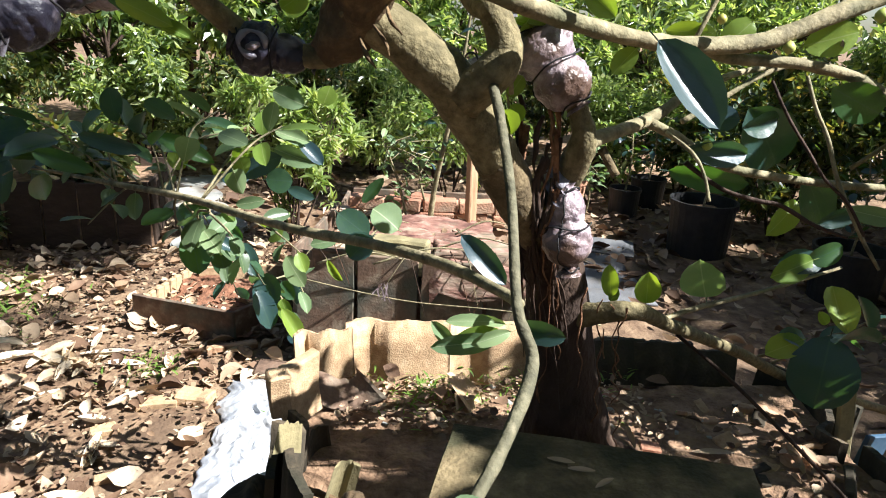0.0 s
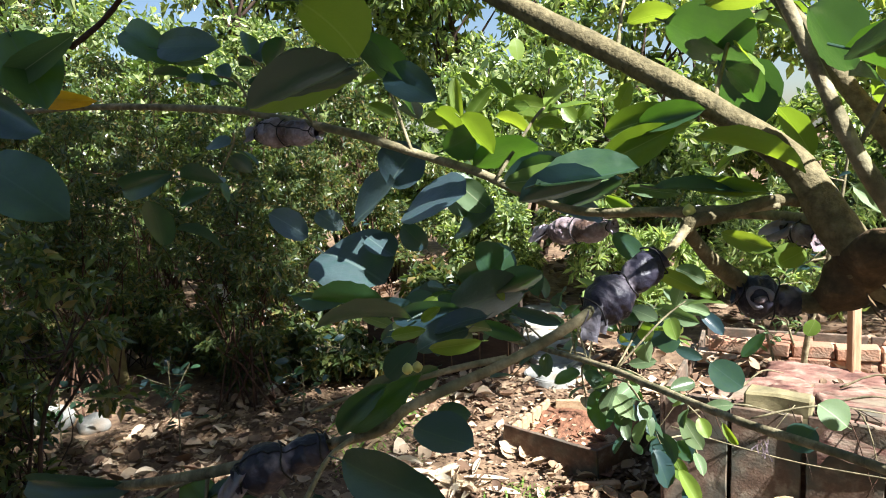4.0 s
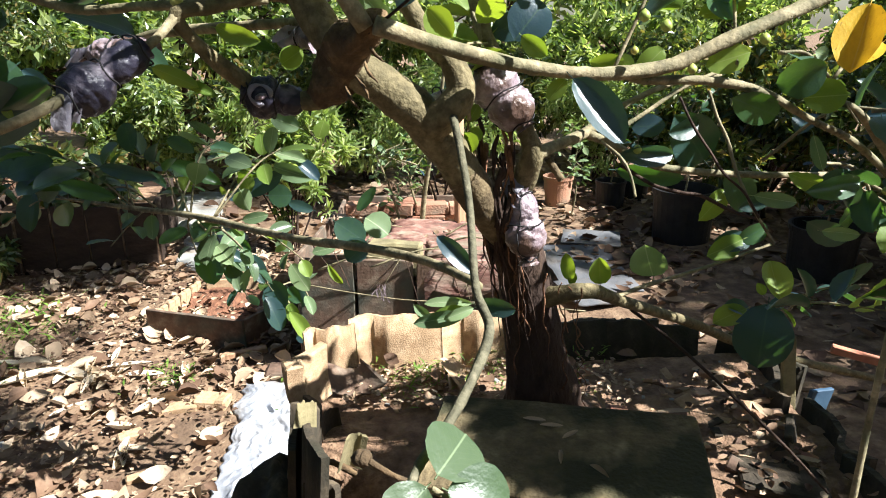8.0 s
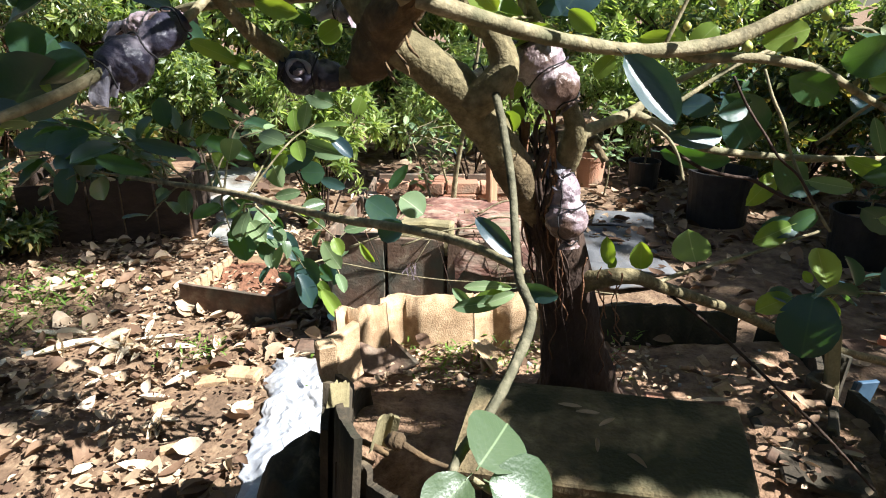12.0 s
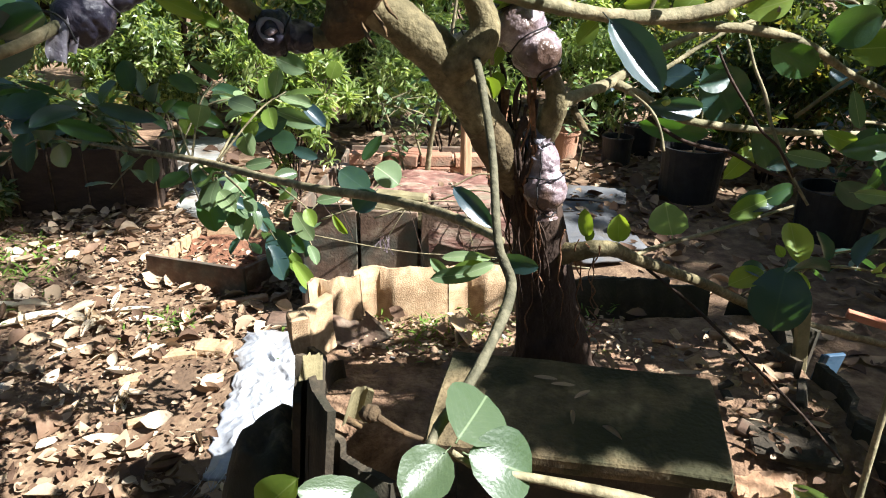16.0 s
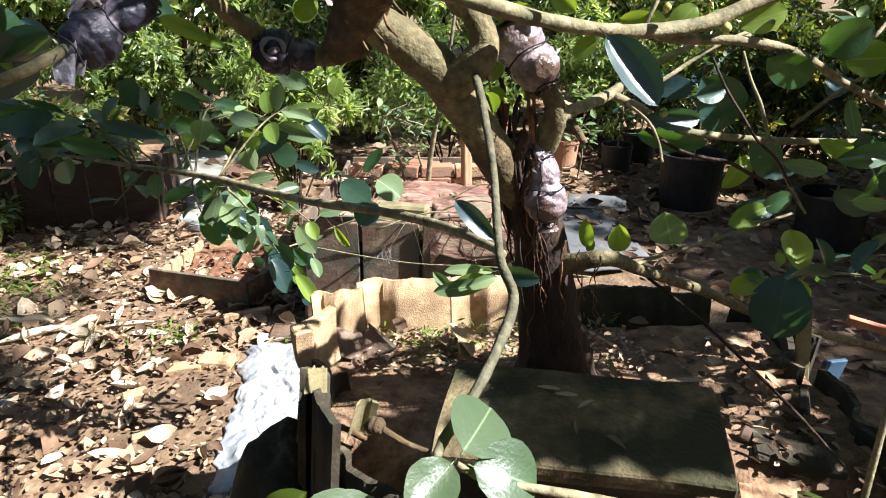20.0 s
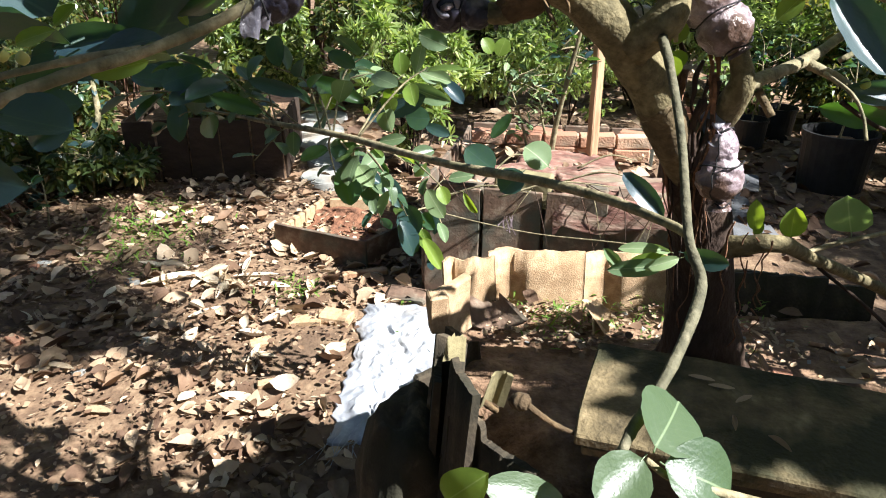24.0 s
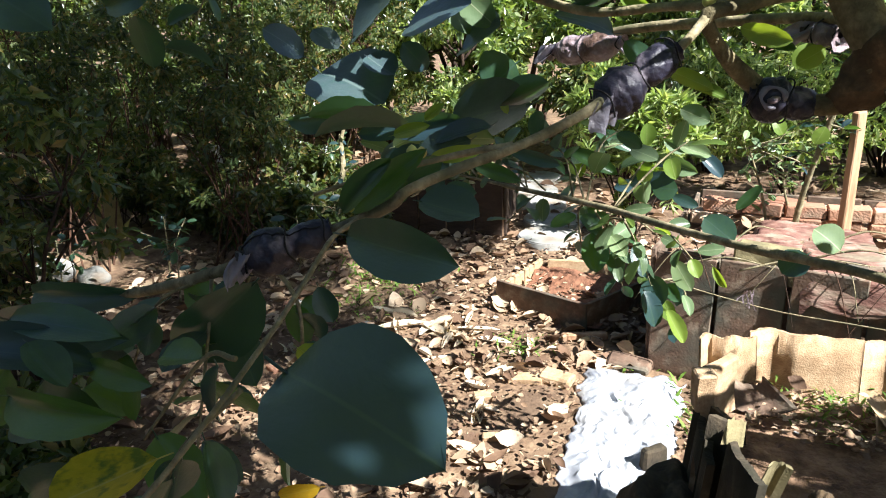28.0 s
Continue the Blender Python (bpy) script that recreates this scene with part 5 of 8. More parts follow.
leaf("Y", (-0.036, 1.000, 1.846), (-0.081, 1.000, 1.879), 0.060, 33)
leaf("Y", (-0.030, 1.000, 1.871), (-0.047, 1.000, 1.830), 0.036, -59)
leaf("D", (-1.089, 0.850, 1.892), (-0.849, 0.800, 1.921), 0.121, -31)
leaf("D", (-0.921, 0.900, 1.997), (-0.764, 0.860, 1.857), 0.152, -41)
leaf("Y", (-0.536, 1.050, 1.823), (-0.510, 1.050, 1.849), 0.025, 108)
leaf("Y", (-0.704, 1.050, 1.916), (-0.657, 1.050, 1.873), 0.023, 51)
leaf("Y", (-0.557, 1.000, 1.917), (-0.576, 1.000, 1.948), 0.023, -79)
leaf("D", (-0.286, 0.950, 1.892), (-0.233, 0.950, 1.835), 0.071, -36)
leaf("D", (-0.425, 0.950, 1.803), (-0.307, 0.900, 1.824), 0.047, 74)
leaf("Y", (-0.620, 1.050, 1.856), (-0.673, 1.050, 1.861), 0.023, -85)
leaf("P", (-0.444, 0.950, 1.710), (-0.351, 0.950, 1.696), 0.022, 90)
leaf("D", (-0.171, 0.900, 1.954), (-0.128, 0.900, 1.996), 0.038, -77)
leaf("P", (-0.093, 1.000, 1.709), (-0.048, 1.000, 1.658), 0.035, 95)
leaf("D", (-1.178, 0.950, 2.123), (-0.902, 0.900, 2.074), 0.158, -27)
leaf("D", (-0.835, 1.000, 1.895), (-0.948, 0.960, 2.001), 0.111, 29)
leaf("Y", (-0.933, 0.950, 1.948), (-1.155, 0.900, 1.891), 0.147, 31)
leaf("Y", (-0.314, 0.850, 1.966), (-0.224, 0.800, 1.983), 0.078, -46)
leaf("D", (-0.192, 0.800, 1.947), (-0.137, 0.780, 1.857), 0.105, -49)
leaf("D", (-0.076, 0.700, 1.894), (-0.159, 0.660, 1.868), 0.066, 31)
leaf("Y", (-0.759, 1.050, 1.800), (-0.815, 1.050, 1.865), 0.087, 42)
leaf("Y", (-0.721, 1.050, 1.892), (-0.760, 1.050, 1.930), 0.018, -67)
leaf("Y", (-0.660, 1.100, 1.943), (-0.665, 1.100, 1.990), 0.034, -48)
leaf("Y", (-0.485, 0.950, 1.796), (-0.347, 0.930, 1.827), 0.056, 82)
leaf("Y", (-0.450, 1.000, 1.849), (-0.433, 1.000, 1.880), 0.025, 99)
leaf("D", (-0.738, 1.000, 1.750), (-0.583, 0.960, 1.789), 0.075, -46)
leaf("D", (-0.826, 0.850, 1.932), (-0.703, 0.800, 1.870), 0.063, 62)
leaf("D", (-1.863, 0.900, 2.132), (-1.686, 0.850, 1.917), 0.156, 21)
leaf("D", (-1.993, 0.850, 1.835), (-1.613, 0.800, 1.689), 0.160, 43)
leaf("D", (-1.557, 0.950, 2.106), (-1.350, 0.900, 2.002), 0.079, 58)
leaf("P", (-1.589, 0.900, 2.099), (-1.845, 0.860, 1.991), 0.067, -115)
leaf("P", (-1.417, 0.950, 2.014), (-1.302, 0.950, 1.997), 0.028, 83)
leaf("L", (-1.696, 1.000, 1.946), (-1.929, 0.970, 1.976), 0.052, -96)
leaf("D", (-2.005, 0.900, 1.975), (-1.700, 0.850, 1.868), 0.105, 75)
leaf("D", (-1.410, 0.900, 2.033), (-1.179, 0.850, 2.008), 0.074, 74)
leaf("D", (-1.760, 1.050, 1.720), (-1.505, 1.000, 1.762), 0.068, 106)
leaf("D", (-1.539, 1.050, 1.753), (-1.342, 1.000, 1.731), 0.063, -31)
leaf("D", (-1.597, 1.050, 1.568), (-1.574, 1.000, 1.704), 0.091, -15)
leaf("D", (-1.388, 1.050, 1.575), (-1.493, 1.000, 1.639), 0.093, 29)
leaf("D", (-1.111, 0.950, 1.486), (-0.893, 0.920, 1.493), 0.061, -45)
leaf("P", (-0.903, 0.950, 1.433), (-0.818, 0.950, 1.471), 0.044, -57)
leaf("P", (-0.784, 0.900, 1.458), (-0.653, 0.880, 1.480), 0.066, -54)
leaf("D", (-0.698, 0.950, 1.508), (-0.575, 0.920, 1.563), 0.055, -59)
leaf("Y", (-0.655, 0.950, 1.504), (-0.669, 0.950, 1.530), 0.015, -57)
leaf("Y", (-0.788, 1.100, 1.823), (-0.798, 1.100, 1.930), 0.033, -88)
leaf("Y", (-0.781, 1.100, 1.834), (-0.716, 1.100, 1.903), 0.029, 99)
leaf("Y", (-0.768, 1.100, 1.844), (-0.869, 1.100, 1.842), 0.069, 38)
leaf("Y", (-0.631, 1.100, 1.799), (-0.708, 1.100, 1.849), 0.054, 39)
leaf("Y", (-0.485, 0.950, 1.743), (-0.351, 0.920, 1.802), 0.063, 95)
leaf("Y", (-0.463, 1.050, 1.833), (-0.448, 1.050, 1.874), 0.034, 117)
leaf("D", (-0.642, 0.950, 1.714), (-0.524, 0.920, 1.756), 0.060, -50)
leaf("D", (-0.548, 0.930, 1.673), (-0.432, 0.900, 1.724), 0.052, -56)
leaf("Y", (-0.410, 0.920, 1.668), (-0.462, 0.920, 1.693), 0.021, -74)
leaf("D", (-1.091, 0.400, 1.201), (-1.398, 0.340, 1.212), 0.084, -33)
leaf("Y", (-0.750, 0.400, 1.298), (-0.658, 0.380, 1.273), 0.036, 37)
leaf("D", (-1.577, 0.400, 1.355), (-1.485, 0.400, 1.323), 0.041, 23)
leaf("D", (-0.704, 0.450, 1.453), (-0.624, 0.450, 1.530), 0.032, 79)
leaf("L", (0.588, 0.720, 1.679), (0.552, 0.680, 1.586), 0.060, 4)
leaf("L", (0.635, 0.750, 1.626), (0.585, 0.720, 1.599), 0.028, -30)
leaf("Y", (0.251, 0.982, 1.766), (0.199, 0.948, 1.713), 0.064, -58)
leaf("P", (0.109, 1.000, 1.761), (0.114, 1.000, 1.854), 0.049, 61)
leaf("Y", (0.198, 0.950, 1.779), (0.121, 0.920, 1.840), 0.042, -96)
leaf("Y", (0.219, 1.000, 1.774), (0.211, 1.000, 1.839), 0.028, -131)
leaf("D", (0.219, 0.900, 1.780), (0.280, 0.880, 1.732), 0.052, 90)
leaf("D", (-0.018, 0.750, 1.871), (0.016, 0.730, 1.813), 0.064, -54)
leaf("Y", (0.049, 0.680, 1.904), (0.071, 0.680, 1.845), 0.053, -30)
leaf("Y", (0.019, 0.900, 1.676), (0.061, 0.880, 1.630), 0.046, 78)
leaf("P", (0.177, 1.000, 1.747), (0.085, 0.980, 1.709), 0.043, -101)
leaf("D", (0.111, 0.340, 1.739), (0.008, 0.360, 1.705), 0.047, -87)
leaf("P", (0.324, 0.900, 1.873), (0.259, 0.900, 1.882), 0.037, -89)
leaf("D", (0.220, 0.950, 1.863), (0.286, 0.920, 1.830), 0.040, 89)
leaf("D", (-0.680, 1.000, 1.825), (-0.775, 0.980, 1.782), 0.074, -117)
leaf("D", (-0.425, 0.800, 1.736), (-0.563, 0.780, 1.702), 0.072, 48)
leaf("Y", (-0.610, 1.200, 1.849), (-0.718, 1.200, 1.877), 0.045, -87)
leaf("Y", (-0.678, 1.200, 1.863), (-0.657, 1.200, 1.811), 0.037, 89)
leaf("Y", (-0.597, 1.300, 1.822), (-0.627, 1.300, 1.861), 0.036, -70)
leaf("Y", (-0.518, 1.300, 1.768), (-0.423, 1.300, 1.799), 0.048, 109)
leaf("P", (-0.102, 1.100, 1.697), (-0.031, 1.100, 1.646), 0.036, 81)
leaf("Y", (-0.285, 1.200, 1.628), (-0.308, 1.200, 1.659), 0.023, -67)
leaf("D", (0.025, 0.900, 1.731), (-0.023, 0.900, 1.674), 0.031, -103)
leaf("D", (0.286, 0.800, 1.750), (0.242, 0.800, 1.719), 0.035, -85)
leaf("Y", (0.278, 0.900, 1.821), (0.323, 0.900, 1.830), 0.023, 97)
leaf("Y", (0.489, 1.000, 1.576), (0.573, 1.000, 1.601), 0.049, 91)
leaf("Y", (0.427, 1.000, 1.613), (0.383, 1.000, 1.568), 0.043, -79)
leaf("P", (0.680, 1.000, 1.602), (0.705, 1.000, 1.593), 0.026, 78)
leaf("D", (0.671, 1.050, 1.482), (0.554, 1.000, 1.523), 0.061, -113)
leaf("Y", (0.802, 1.100, 1.342), (0.703, 1.050, 1.376), 0.038, -110)
leaf("D", (0.879, 1.100, 1.352), (0.730, 1.050, 1.343), 0.048, -80)
leaf("D", (0.714, 1.200, 1.257), (0.630, 1.150, 1.367), 0.067, -115)
leaf("Y", (0.657, 1.200, 1.320), (0.584, 1.150, 1.261), 0.044, -53)
leaf("Y", (0.083, 0.964, 1.499), (0.078, 0.970, 1.548), 0.037, -89)
leaf("Y", (0.088, 0.952, 1.491), (0.106, 0.955, 1.523), 0.026, 55)
leaf("Y", (0.084, 0.951, 1.482), (0.098, 0.945, 1.446), 0.039, -60)
leaf("Y", (0.080, 0.974, 1.493), (0.061, 0.979, 1.529), 0.034, 49)
leaf("Y", (0.092, 0.961, 1.485), (0.111, 0.956, 1.463), 0.038, -47)
leaf("P", (-0.063, 1.267, 1.199), (-0.119, 1.276, 1.242), 0.070, -44)
leaf("D", (-0.117, 1.309, 1.179), (-0.166, 1.288, 1.132), 0.070, -33)
leaf("D", (0.769, 1.100, 1.273), (0.869, 1.100, 1.224), 0.057, 109)
leaf("D", (0.686, 1.200, 1.194), (0.755, 1.200, 1.231), 0.044, 81)
leaf("Y", (0.503, 1.100, 1.659), (0.599, 1.100, 1.678), 0.044, 64)
leaf("Y", (0.332, 1.000, 1.600), (0.373, 1.000, 1.568), 0.037, 91)
leaf("D", (0.205, 1.000, 1.660), (0.130, 1.000, 1.634), 0.050, -88)
leaf("D", (0.561, 1.150, 1.464), (0.477, 1.100, 1.450), 0.044, -92)
leaf("Y", (0.097, 0.950, 1.533), (0.078, 0.950, 1.566), 0.020, -96)
leaf("Y", (-0.195, 1.300, 1.420), (-0.216, 1.300, 1.454), 0.030, -59)
leaf("P", (-0.462, 1.900, 1.281), (-0.356, 1.900, 1.249), 0.047, 58)
leaf("D", (-0.610, 1.900, 1.144), (-0.435, 1.900, 1.206), 0.074, 88)
leaf("D", (-0.396, 1.900, 1.265), (-0.317, 1.900, 1.190), 0.046, 56)
leaf("P", (-0.358, 1.900, 1.347), (-0.453, 1.900, 1.386), 0.061, -75)
leaf("D", (0.426, 1.300, 1.338), (0.580, 1.250, 1.326), 0.053, 99)
leaf("D", (0.631, 1.200, 1.188), (0.724, 1.200, 1.201), 0.051, 54)
leaf("D", (0.704, 1.100, 1.328), (0.634, 1.100, 1.300), 0.035, -91)
leaf("D", (-1.354, 0.400, 1.242), (-1.071, 0.400, 1.259), 0.064, 37)
leaf("D", (-1.335, 0.400, 1.108), (-1.122, 0.380, 1.105), 0.079, 42)
leaf("D", (-1.402, 0.500, 1.097), (-1.165, 0.500, 1.121), 0.072, 32)
leaf("D", (-1.337, 0.350, 1.061), (-1.139, 0.350, 1.130), 0.068, 46)
leaf("D", (-1.103, 0.350, 1.048), (-1.348, 0.350, 0.920), 0.085, -73)
leaf("D", (-1.190, 0.500, 1.024), (-1.325, 0.500, 1.053), 0.076, -19)
leaf("D", (-1.344, 0.400, 1.160), (-1.545, 0.400, 0.977), 0.104, -124)
leaf("D", (-1.126, 0.600, 1.275), (-1.069, 0.600, 1.176), 0.065, 35)
leaf("D", (-0.816, 0.550, 1.315), (-0.793, 0.550, 1.255), 0.038, 56)
leaf("L", (-0.649, 0.300, 1.188), (-0.720, 0.300, 1.152), 0.024, -83)
leaf("L", (0.013, 0.921, 2.008), (0.057, 0.932, 1.838), 0.181, -22)
leaf("Y", (0.035, 0.864, 2.013), (-0.051, 0.892, 1.933), 0.080, 72)
leaf("Y", (0.075, 0.755, 1.984), (0.050, 0.780, 1.841), 0.095, 88)
leaf("Y", (-0.826, 0.628, 2.017), (-0.767, 0.696, 1.935), 0.169, -15)
leaf("D", (-0.793, 0.741, 1.928), (-0.930, 0.627, 1.860), 0.116, 27)
leaf("S", (-0.858, 1.147, 1.739), (-0.795, 1.169, 1.640), 0.102, 53)
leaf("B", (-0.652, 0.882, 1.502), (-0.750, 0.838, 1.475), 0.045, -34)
leaf("D", (-0.552, 0.772, 1.725), (-0.395, 0.827, 1.743), 0.076, 36)
leaf("D", (-0.398, 0.856, 1.719), (-0.219, 0.881, 1.705), 0.037, 36)
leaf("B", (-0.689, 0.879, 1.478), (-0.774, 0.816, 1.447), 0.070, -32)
leaf("D", (-0.646, 0.987, 1.595), (-0.697, 0.953, 1.548), 0.110, 74)
leaf("D", (-0.610, 0.987, 1.525), (-0.752, 0.908, 1.495), 0.187, 43)
leaf("D", (-0.792, 0.883, 1.493), (-0.948, 0.766, 1.500), 0.090, 32)
leaf("Y", (-0.012, 1.047, 1.801), (-0.076, 1.051, 1.875), 0.140, 36)
leaf("Y", (-0.462, 0.967, 1.801), (-0.338, 0.994, 1.809), 0.087, -39)
leaf("D", (-0.301, 1.043, 1.918), (-0.227, 1.055, 1.799), 0.149, -31)
leaf("D", (-0.389, 0.971, 1.974), (-0.252, 1.000, 1.895), 0.174, -28)
leaf("Y", (-0.155, 1.005, 1.738), (-0.208, 1.006, 1.825), 0.063, 38)
leaf("Y", (-0.765, 0.900, 1.523), (-0.800, 0.900, 1.492), 0.026, -98)
leaf("D", (-0.700, 0.900, 1.504), (-0.860, 0.900, 1.474), 0.050, -80)
leaf("Y", (-0.632, 0.800, 1.477), (-0.743, 0.800, 1.453), 0.030, -101)
leaf("P", (0.077, 0.670, 1.272), (-0.002, 0.660, 1.263), 0.023, -67)
leaf("D", (0.093, 0.670, 1.285), (0.136, 0.660, 1.277), 0.015, 69)
leaf("P", (0.073, 0.700, 1.278), (0.013, 0.700, 1.276), 0.016, -46)
leaf("P", (0.085, 0.660, 1.287), (0.039, 0.650, 1.273), 0.016, -64)
leaf("P", (0.087, 0.720, 1.265), (0.033, 0.720, 1.273), 0.013, -67)
leaf("D", (-0.705, 0.700, 1.502), (-0.771, 0.700, 1.435), 0.046, -89)
leaf("D", (-0.667, 0.600, 1.479), (-0.741, 0.600, 1.424), 0.043, -125)
leaf("D", (-0.842, 0.900, 1.372), (-0.940, 0.900, 1.311), 0.048, -99)
leaf("D", (-0.621, 0.600, 1.504), (-0.691, 0.600, 1.462), 0.038, -109)
leaf("D", (-0.592, 0.500, 1.474), (-0.540, 0.500, 1.485), 0.031, 59)
leaf("D", (-0.596, 0.450, 1.484), (-0.515, 0.450, 1.470), 0.054, 31)
leaf("D", (-0.472, 1.000, 1.630), (-0.413, 1.000, 1.576), 0.039, 72)
leaf("D", (-0.449, 1.200, 1.403), (-0.508, 1.200, 1.434), 0.032, -62)

# ---- leafy twigs of the fig tree ----
def spray(start, end, n, size, kinds, seed, droop=0.3, sag=0.05):
    """A twig from start to end with leaves set alternately along it."""
    r_ = random.Random(seed)
    a, b = Vector(start), Vector(end)
    mid = (a + b) / 2 + Vector((r_.uniform(-0.03, 0.03), r_.uniform(-0.03, 0.03), sag))
    limb("twig%d" % seed, bark_pale, [(*a, 0.0042), (*mid, 0.0034), (*b, 0.002)])
    way = (b - a).normalized()
    for k in range(n):
        u = 0.25 + 0.75 * (k + r_.random() * 0.6) / n
        p = a.lerp(mid, u * 2) if u < 0.5 else mid.lerp(b, min(1, u * 2 - 1))
        d = Vector((r_.gauss(0, 1), r_.gauss(0, 1), r_.gauss(0, 0.6) - droop)).normalized() * 0.9 + way * 0.5
        d.normalize()
        ln = size * r_.uniform(0.7, 1.2)
        leaf(r_.choice(kinds), p, p + d * ln, ln * r_.uniform(0.45, 0.62), r_.uniform(-55, 55))


# drooping cluster at the end of the low left branch
for k, (a, b, n, kd) in enumerate((
        ((-0.55, 1.62, 1.115), (-0.5, 1.95, 0.78), 7, "SDP"), ((-0.66, 1.75, 1.1), (-0.6, 1.98, 0.75), 7, "SSD"), ((-0.6, 1.7, 1.12), (-0.52, 2.0, 1.25), 6, "SPY"),
        ((-0.72, 1.85, 1.09), (-0.75, 2.0, 0.86), 6, "SSD"), ((-0.5, 1.6, 1.12), (-0.36, 1.9, 0.9), 5, "SPY"), ((-0.8, 1.95, 1.07), (-0.66, 2.2, 1.22), 6, "SDP"),
        ((-0.5, 1.95, 0.78), (-0.42, 2.0, 0.62), 4, "SDY"), ((-0.7, 1.8, 1.1), (-0.85, 2.05, 1.2), 6, "SPD"), ((-0.9, 2.05, 1.07), (-1.15, 2.1, 1.1), 6, "SSD"), ((-0.86, 2.0, 1.07), (-1.0, 1.9, 0.98), 6, "SSD"))):
    spray(a, b, n, 0.085, kd, 400 + k)
for k, (a, b, n, kd) in enumerate((
        ((-0.6, 1.7, 1.12), (-0.42, 1.85, 1.3), 6, "PSY"), ((-0.7, 1.8, 1.1), (-0.62, 1.95, 1.32), 6, "PSS"), ((-0.55, 1.62, 1.12), (-0.62, 1.8, 0.95), 6, "SPD"), ((-0.75, 1.85, 1.1), (-0.9, 1.9, 1.28), 6, "PSD"),
        ((-0.65, 1.75, 1.1), (-0.48, 1.98, 0.95), 6, "SPP"), ((-0.52, 1.95, 0.8), (-0.38, 1.98, 0.72), 5, "SDP"), ((-0.85, 1.98, 1.08), (-0.7, 2.1, 0.9), 6, "SSD"), ((-0.95, 2.0, 1.08), (-1.1, 2.0, 1.22), 6, "SDP"))):
    spray(a, b, n, 0.1, kd, 520 + k)
# dark leaves at the low branch's far end
for k, (a, b, n) in enumerate((((-1.0, 2.05, 1.08), (-1.3, 2.0, 1.2), 6), ((-1.15, 2.1, 1.08), (-1.45, 2.1, 1.0), 6), ((-1.2, 2.15, 1.08), (-1.5, 2.2, 1.2), 6), ((-0.95, 2.0, 1.08), (-1.25, 1.9, 1.3), 6), ((-1.2, 2.1, 1.08), (-1.62, 2.15, 1.12), 7))):
    spray(a, b, n, 0.14, "DDD", 560 + k)
# right side of the tree: broad leaves round the two right-hand branches
for k, (a, b, n, kd) in enumerate((
        ((0.68, 1.12, 1.39), (0.85, 1.0, 1.5), 4, "DDY"), ((0.8, 1.15, 1.38), (1.0, 1.2, 1.22), 7, "DDD"), ((0.9, 1.18, 1.38), (1.08, 1.05, 1.5), 6, "DYD"),
        ((0.62, 1.0, 1.6), (0.78, 1.0, 1.48), 2, "DDY"), ((0.85, 1.1, 1.72), (1.0, 1.05, 1.56), 6, "DDY"), ((1.0, 1.2, 1.37), (1.2, 1.15, 1.28), 6, "DDD"), ((0.75, 1.05, 1.55), (0.95, 1.1, 1.62), 0, "DYY"),
        ((0.9, 1.6, 0.78), (1.05, 1.45, 0.95), 6, "DDY"), ((1.1, 1.75, 0.72), (1.25, 1.55, 0.95), 6, "DDD"), ((0.95, 1.1, 1.2), (1.05, 1.05, 1.02), 6, "DDD"), ((0.55, 1.0, 1.58), (0.6, 1.15, 1.72), 6, "YYD"), ((0.72, 1.05, 1.68), (0.8, 1.2, 1.8), 6, "YYD"), ((0.95, 1.2, 1.4), (1.1, 1.3, 1.55), 6, "YDD"), ((0.8, 1.0, 1.5), (0.98, 0.9, 1.42), 6, "DDY"))):
    spray(a, b, n, 0.1, kd, 430 + k)
for k, (a, b, n) in enumerate((((0.9, 1.2, 1.33), (1.1, 1.1, 1.1), 7), ((0.95, 1.22, 1.33), (1.2, 1.2, 1.08), 7), ((0.75, 1.4, 0.9), (1.02, 1.15, 1.05), 7), ((1.05, 1.28, 1.32), (1.3, 1.25, 1.15), 6))):
    spray(a, b, n, 0.12, "DYD", 540 + k)
# shoots rising from the upper limbs
for k, (a, b, n, kd) in enumerate((
        ((-0.3, 0.93, 1.83), (-0.22, 1.05, 1.98), 6, "YYD"), ((-0.2, 0.9, 1.75), (-0.3, 1.1, 1.72), 5, "YPY"), ((-0.13, 0.78, 1.76), (-0.02, 0.85, 1.9), 6, "YYD"), ((-0.12, 1.0, 1.85), (0.02, 1.1, 1.92), 6, "YYY"),
        ((0.15, 1.0, 1.62), (0.2, 1.1, 1.8), 4, "YYY"), ((0.2, 1.1, 1.8), (0.3, 1.05, 1.92), 2, "YYD"), ((0.32, 0.94, 1.57), (0.4, 1.05, 1.75), 6, "YYD"), ((-0.45, 0.97, 1.92), (-0.4, 1.1, 2.05), 5, "DYY"),
        ((-0.66, 0.95, 1.73), (-0.6, 1.1, 1.85), 6, "YYD"), ((-0.85, 1.0, 1.78), (-0.95, 1.1, 1.95), 6, "DDY"), ((-1.1, 1.05, 1.84), (-1.2, 0.95, 2.0), 6, "DDD"), ((-1.3, 1.1, 1.86), (-1.45, 1.0, 1.98), 6, "DDD"),
        ((-1.4, 1.12, 1.85), (-1.5, 1.1, 1.68), 5, "DDD"), ((0.12, 0.98, 1.56), (0.1, 1.05, 1.66), 5, "YYY"), ((0.09, 0.93, 1.5), (0.12, 0.96, 1.62), 5, "YYY"))):
    spray(a, b, n, 0.085, kd, 460 + k)
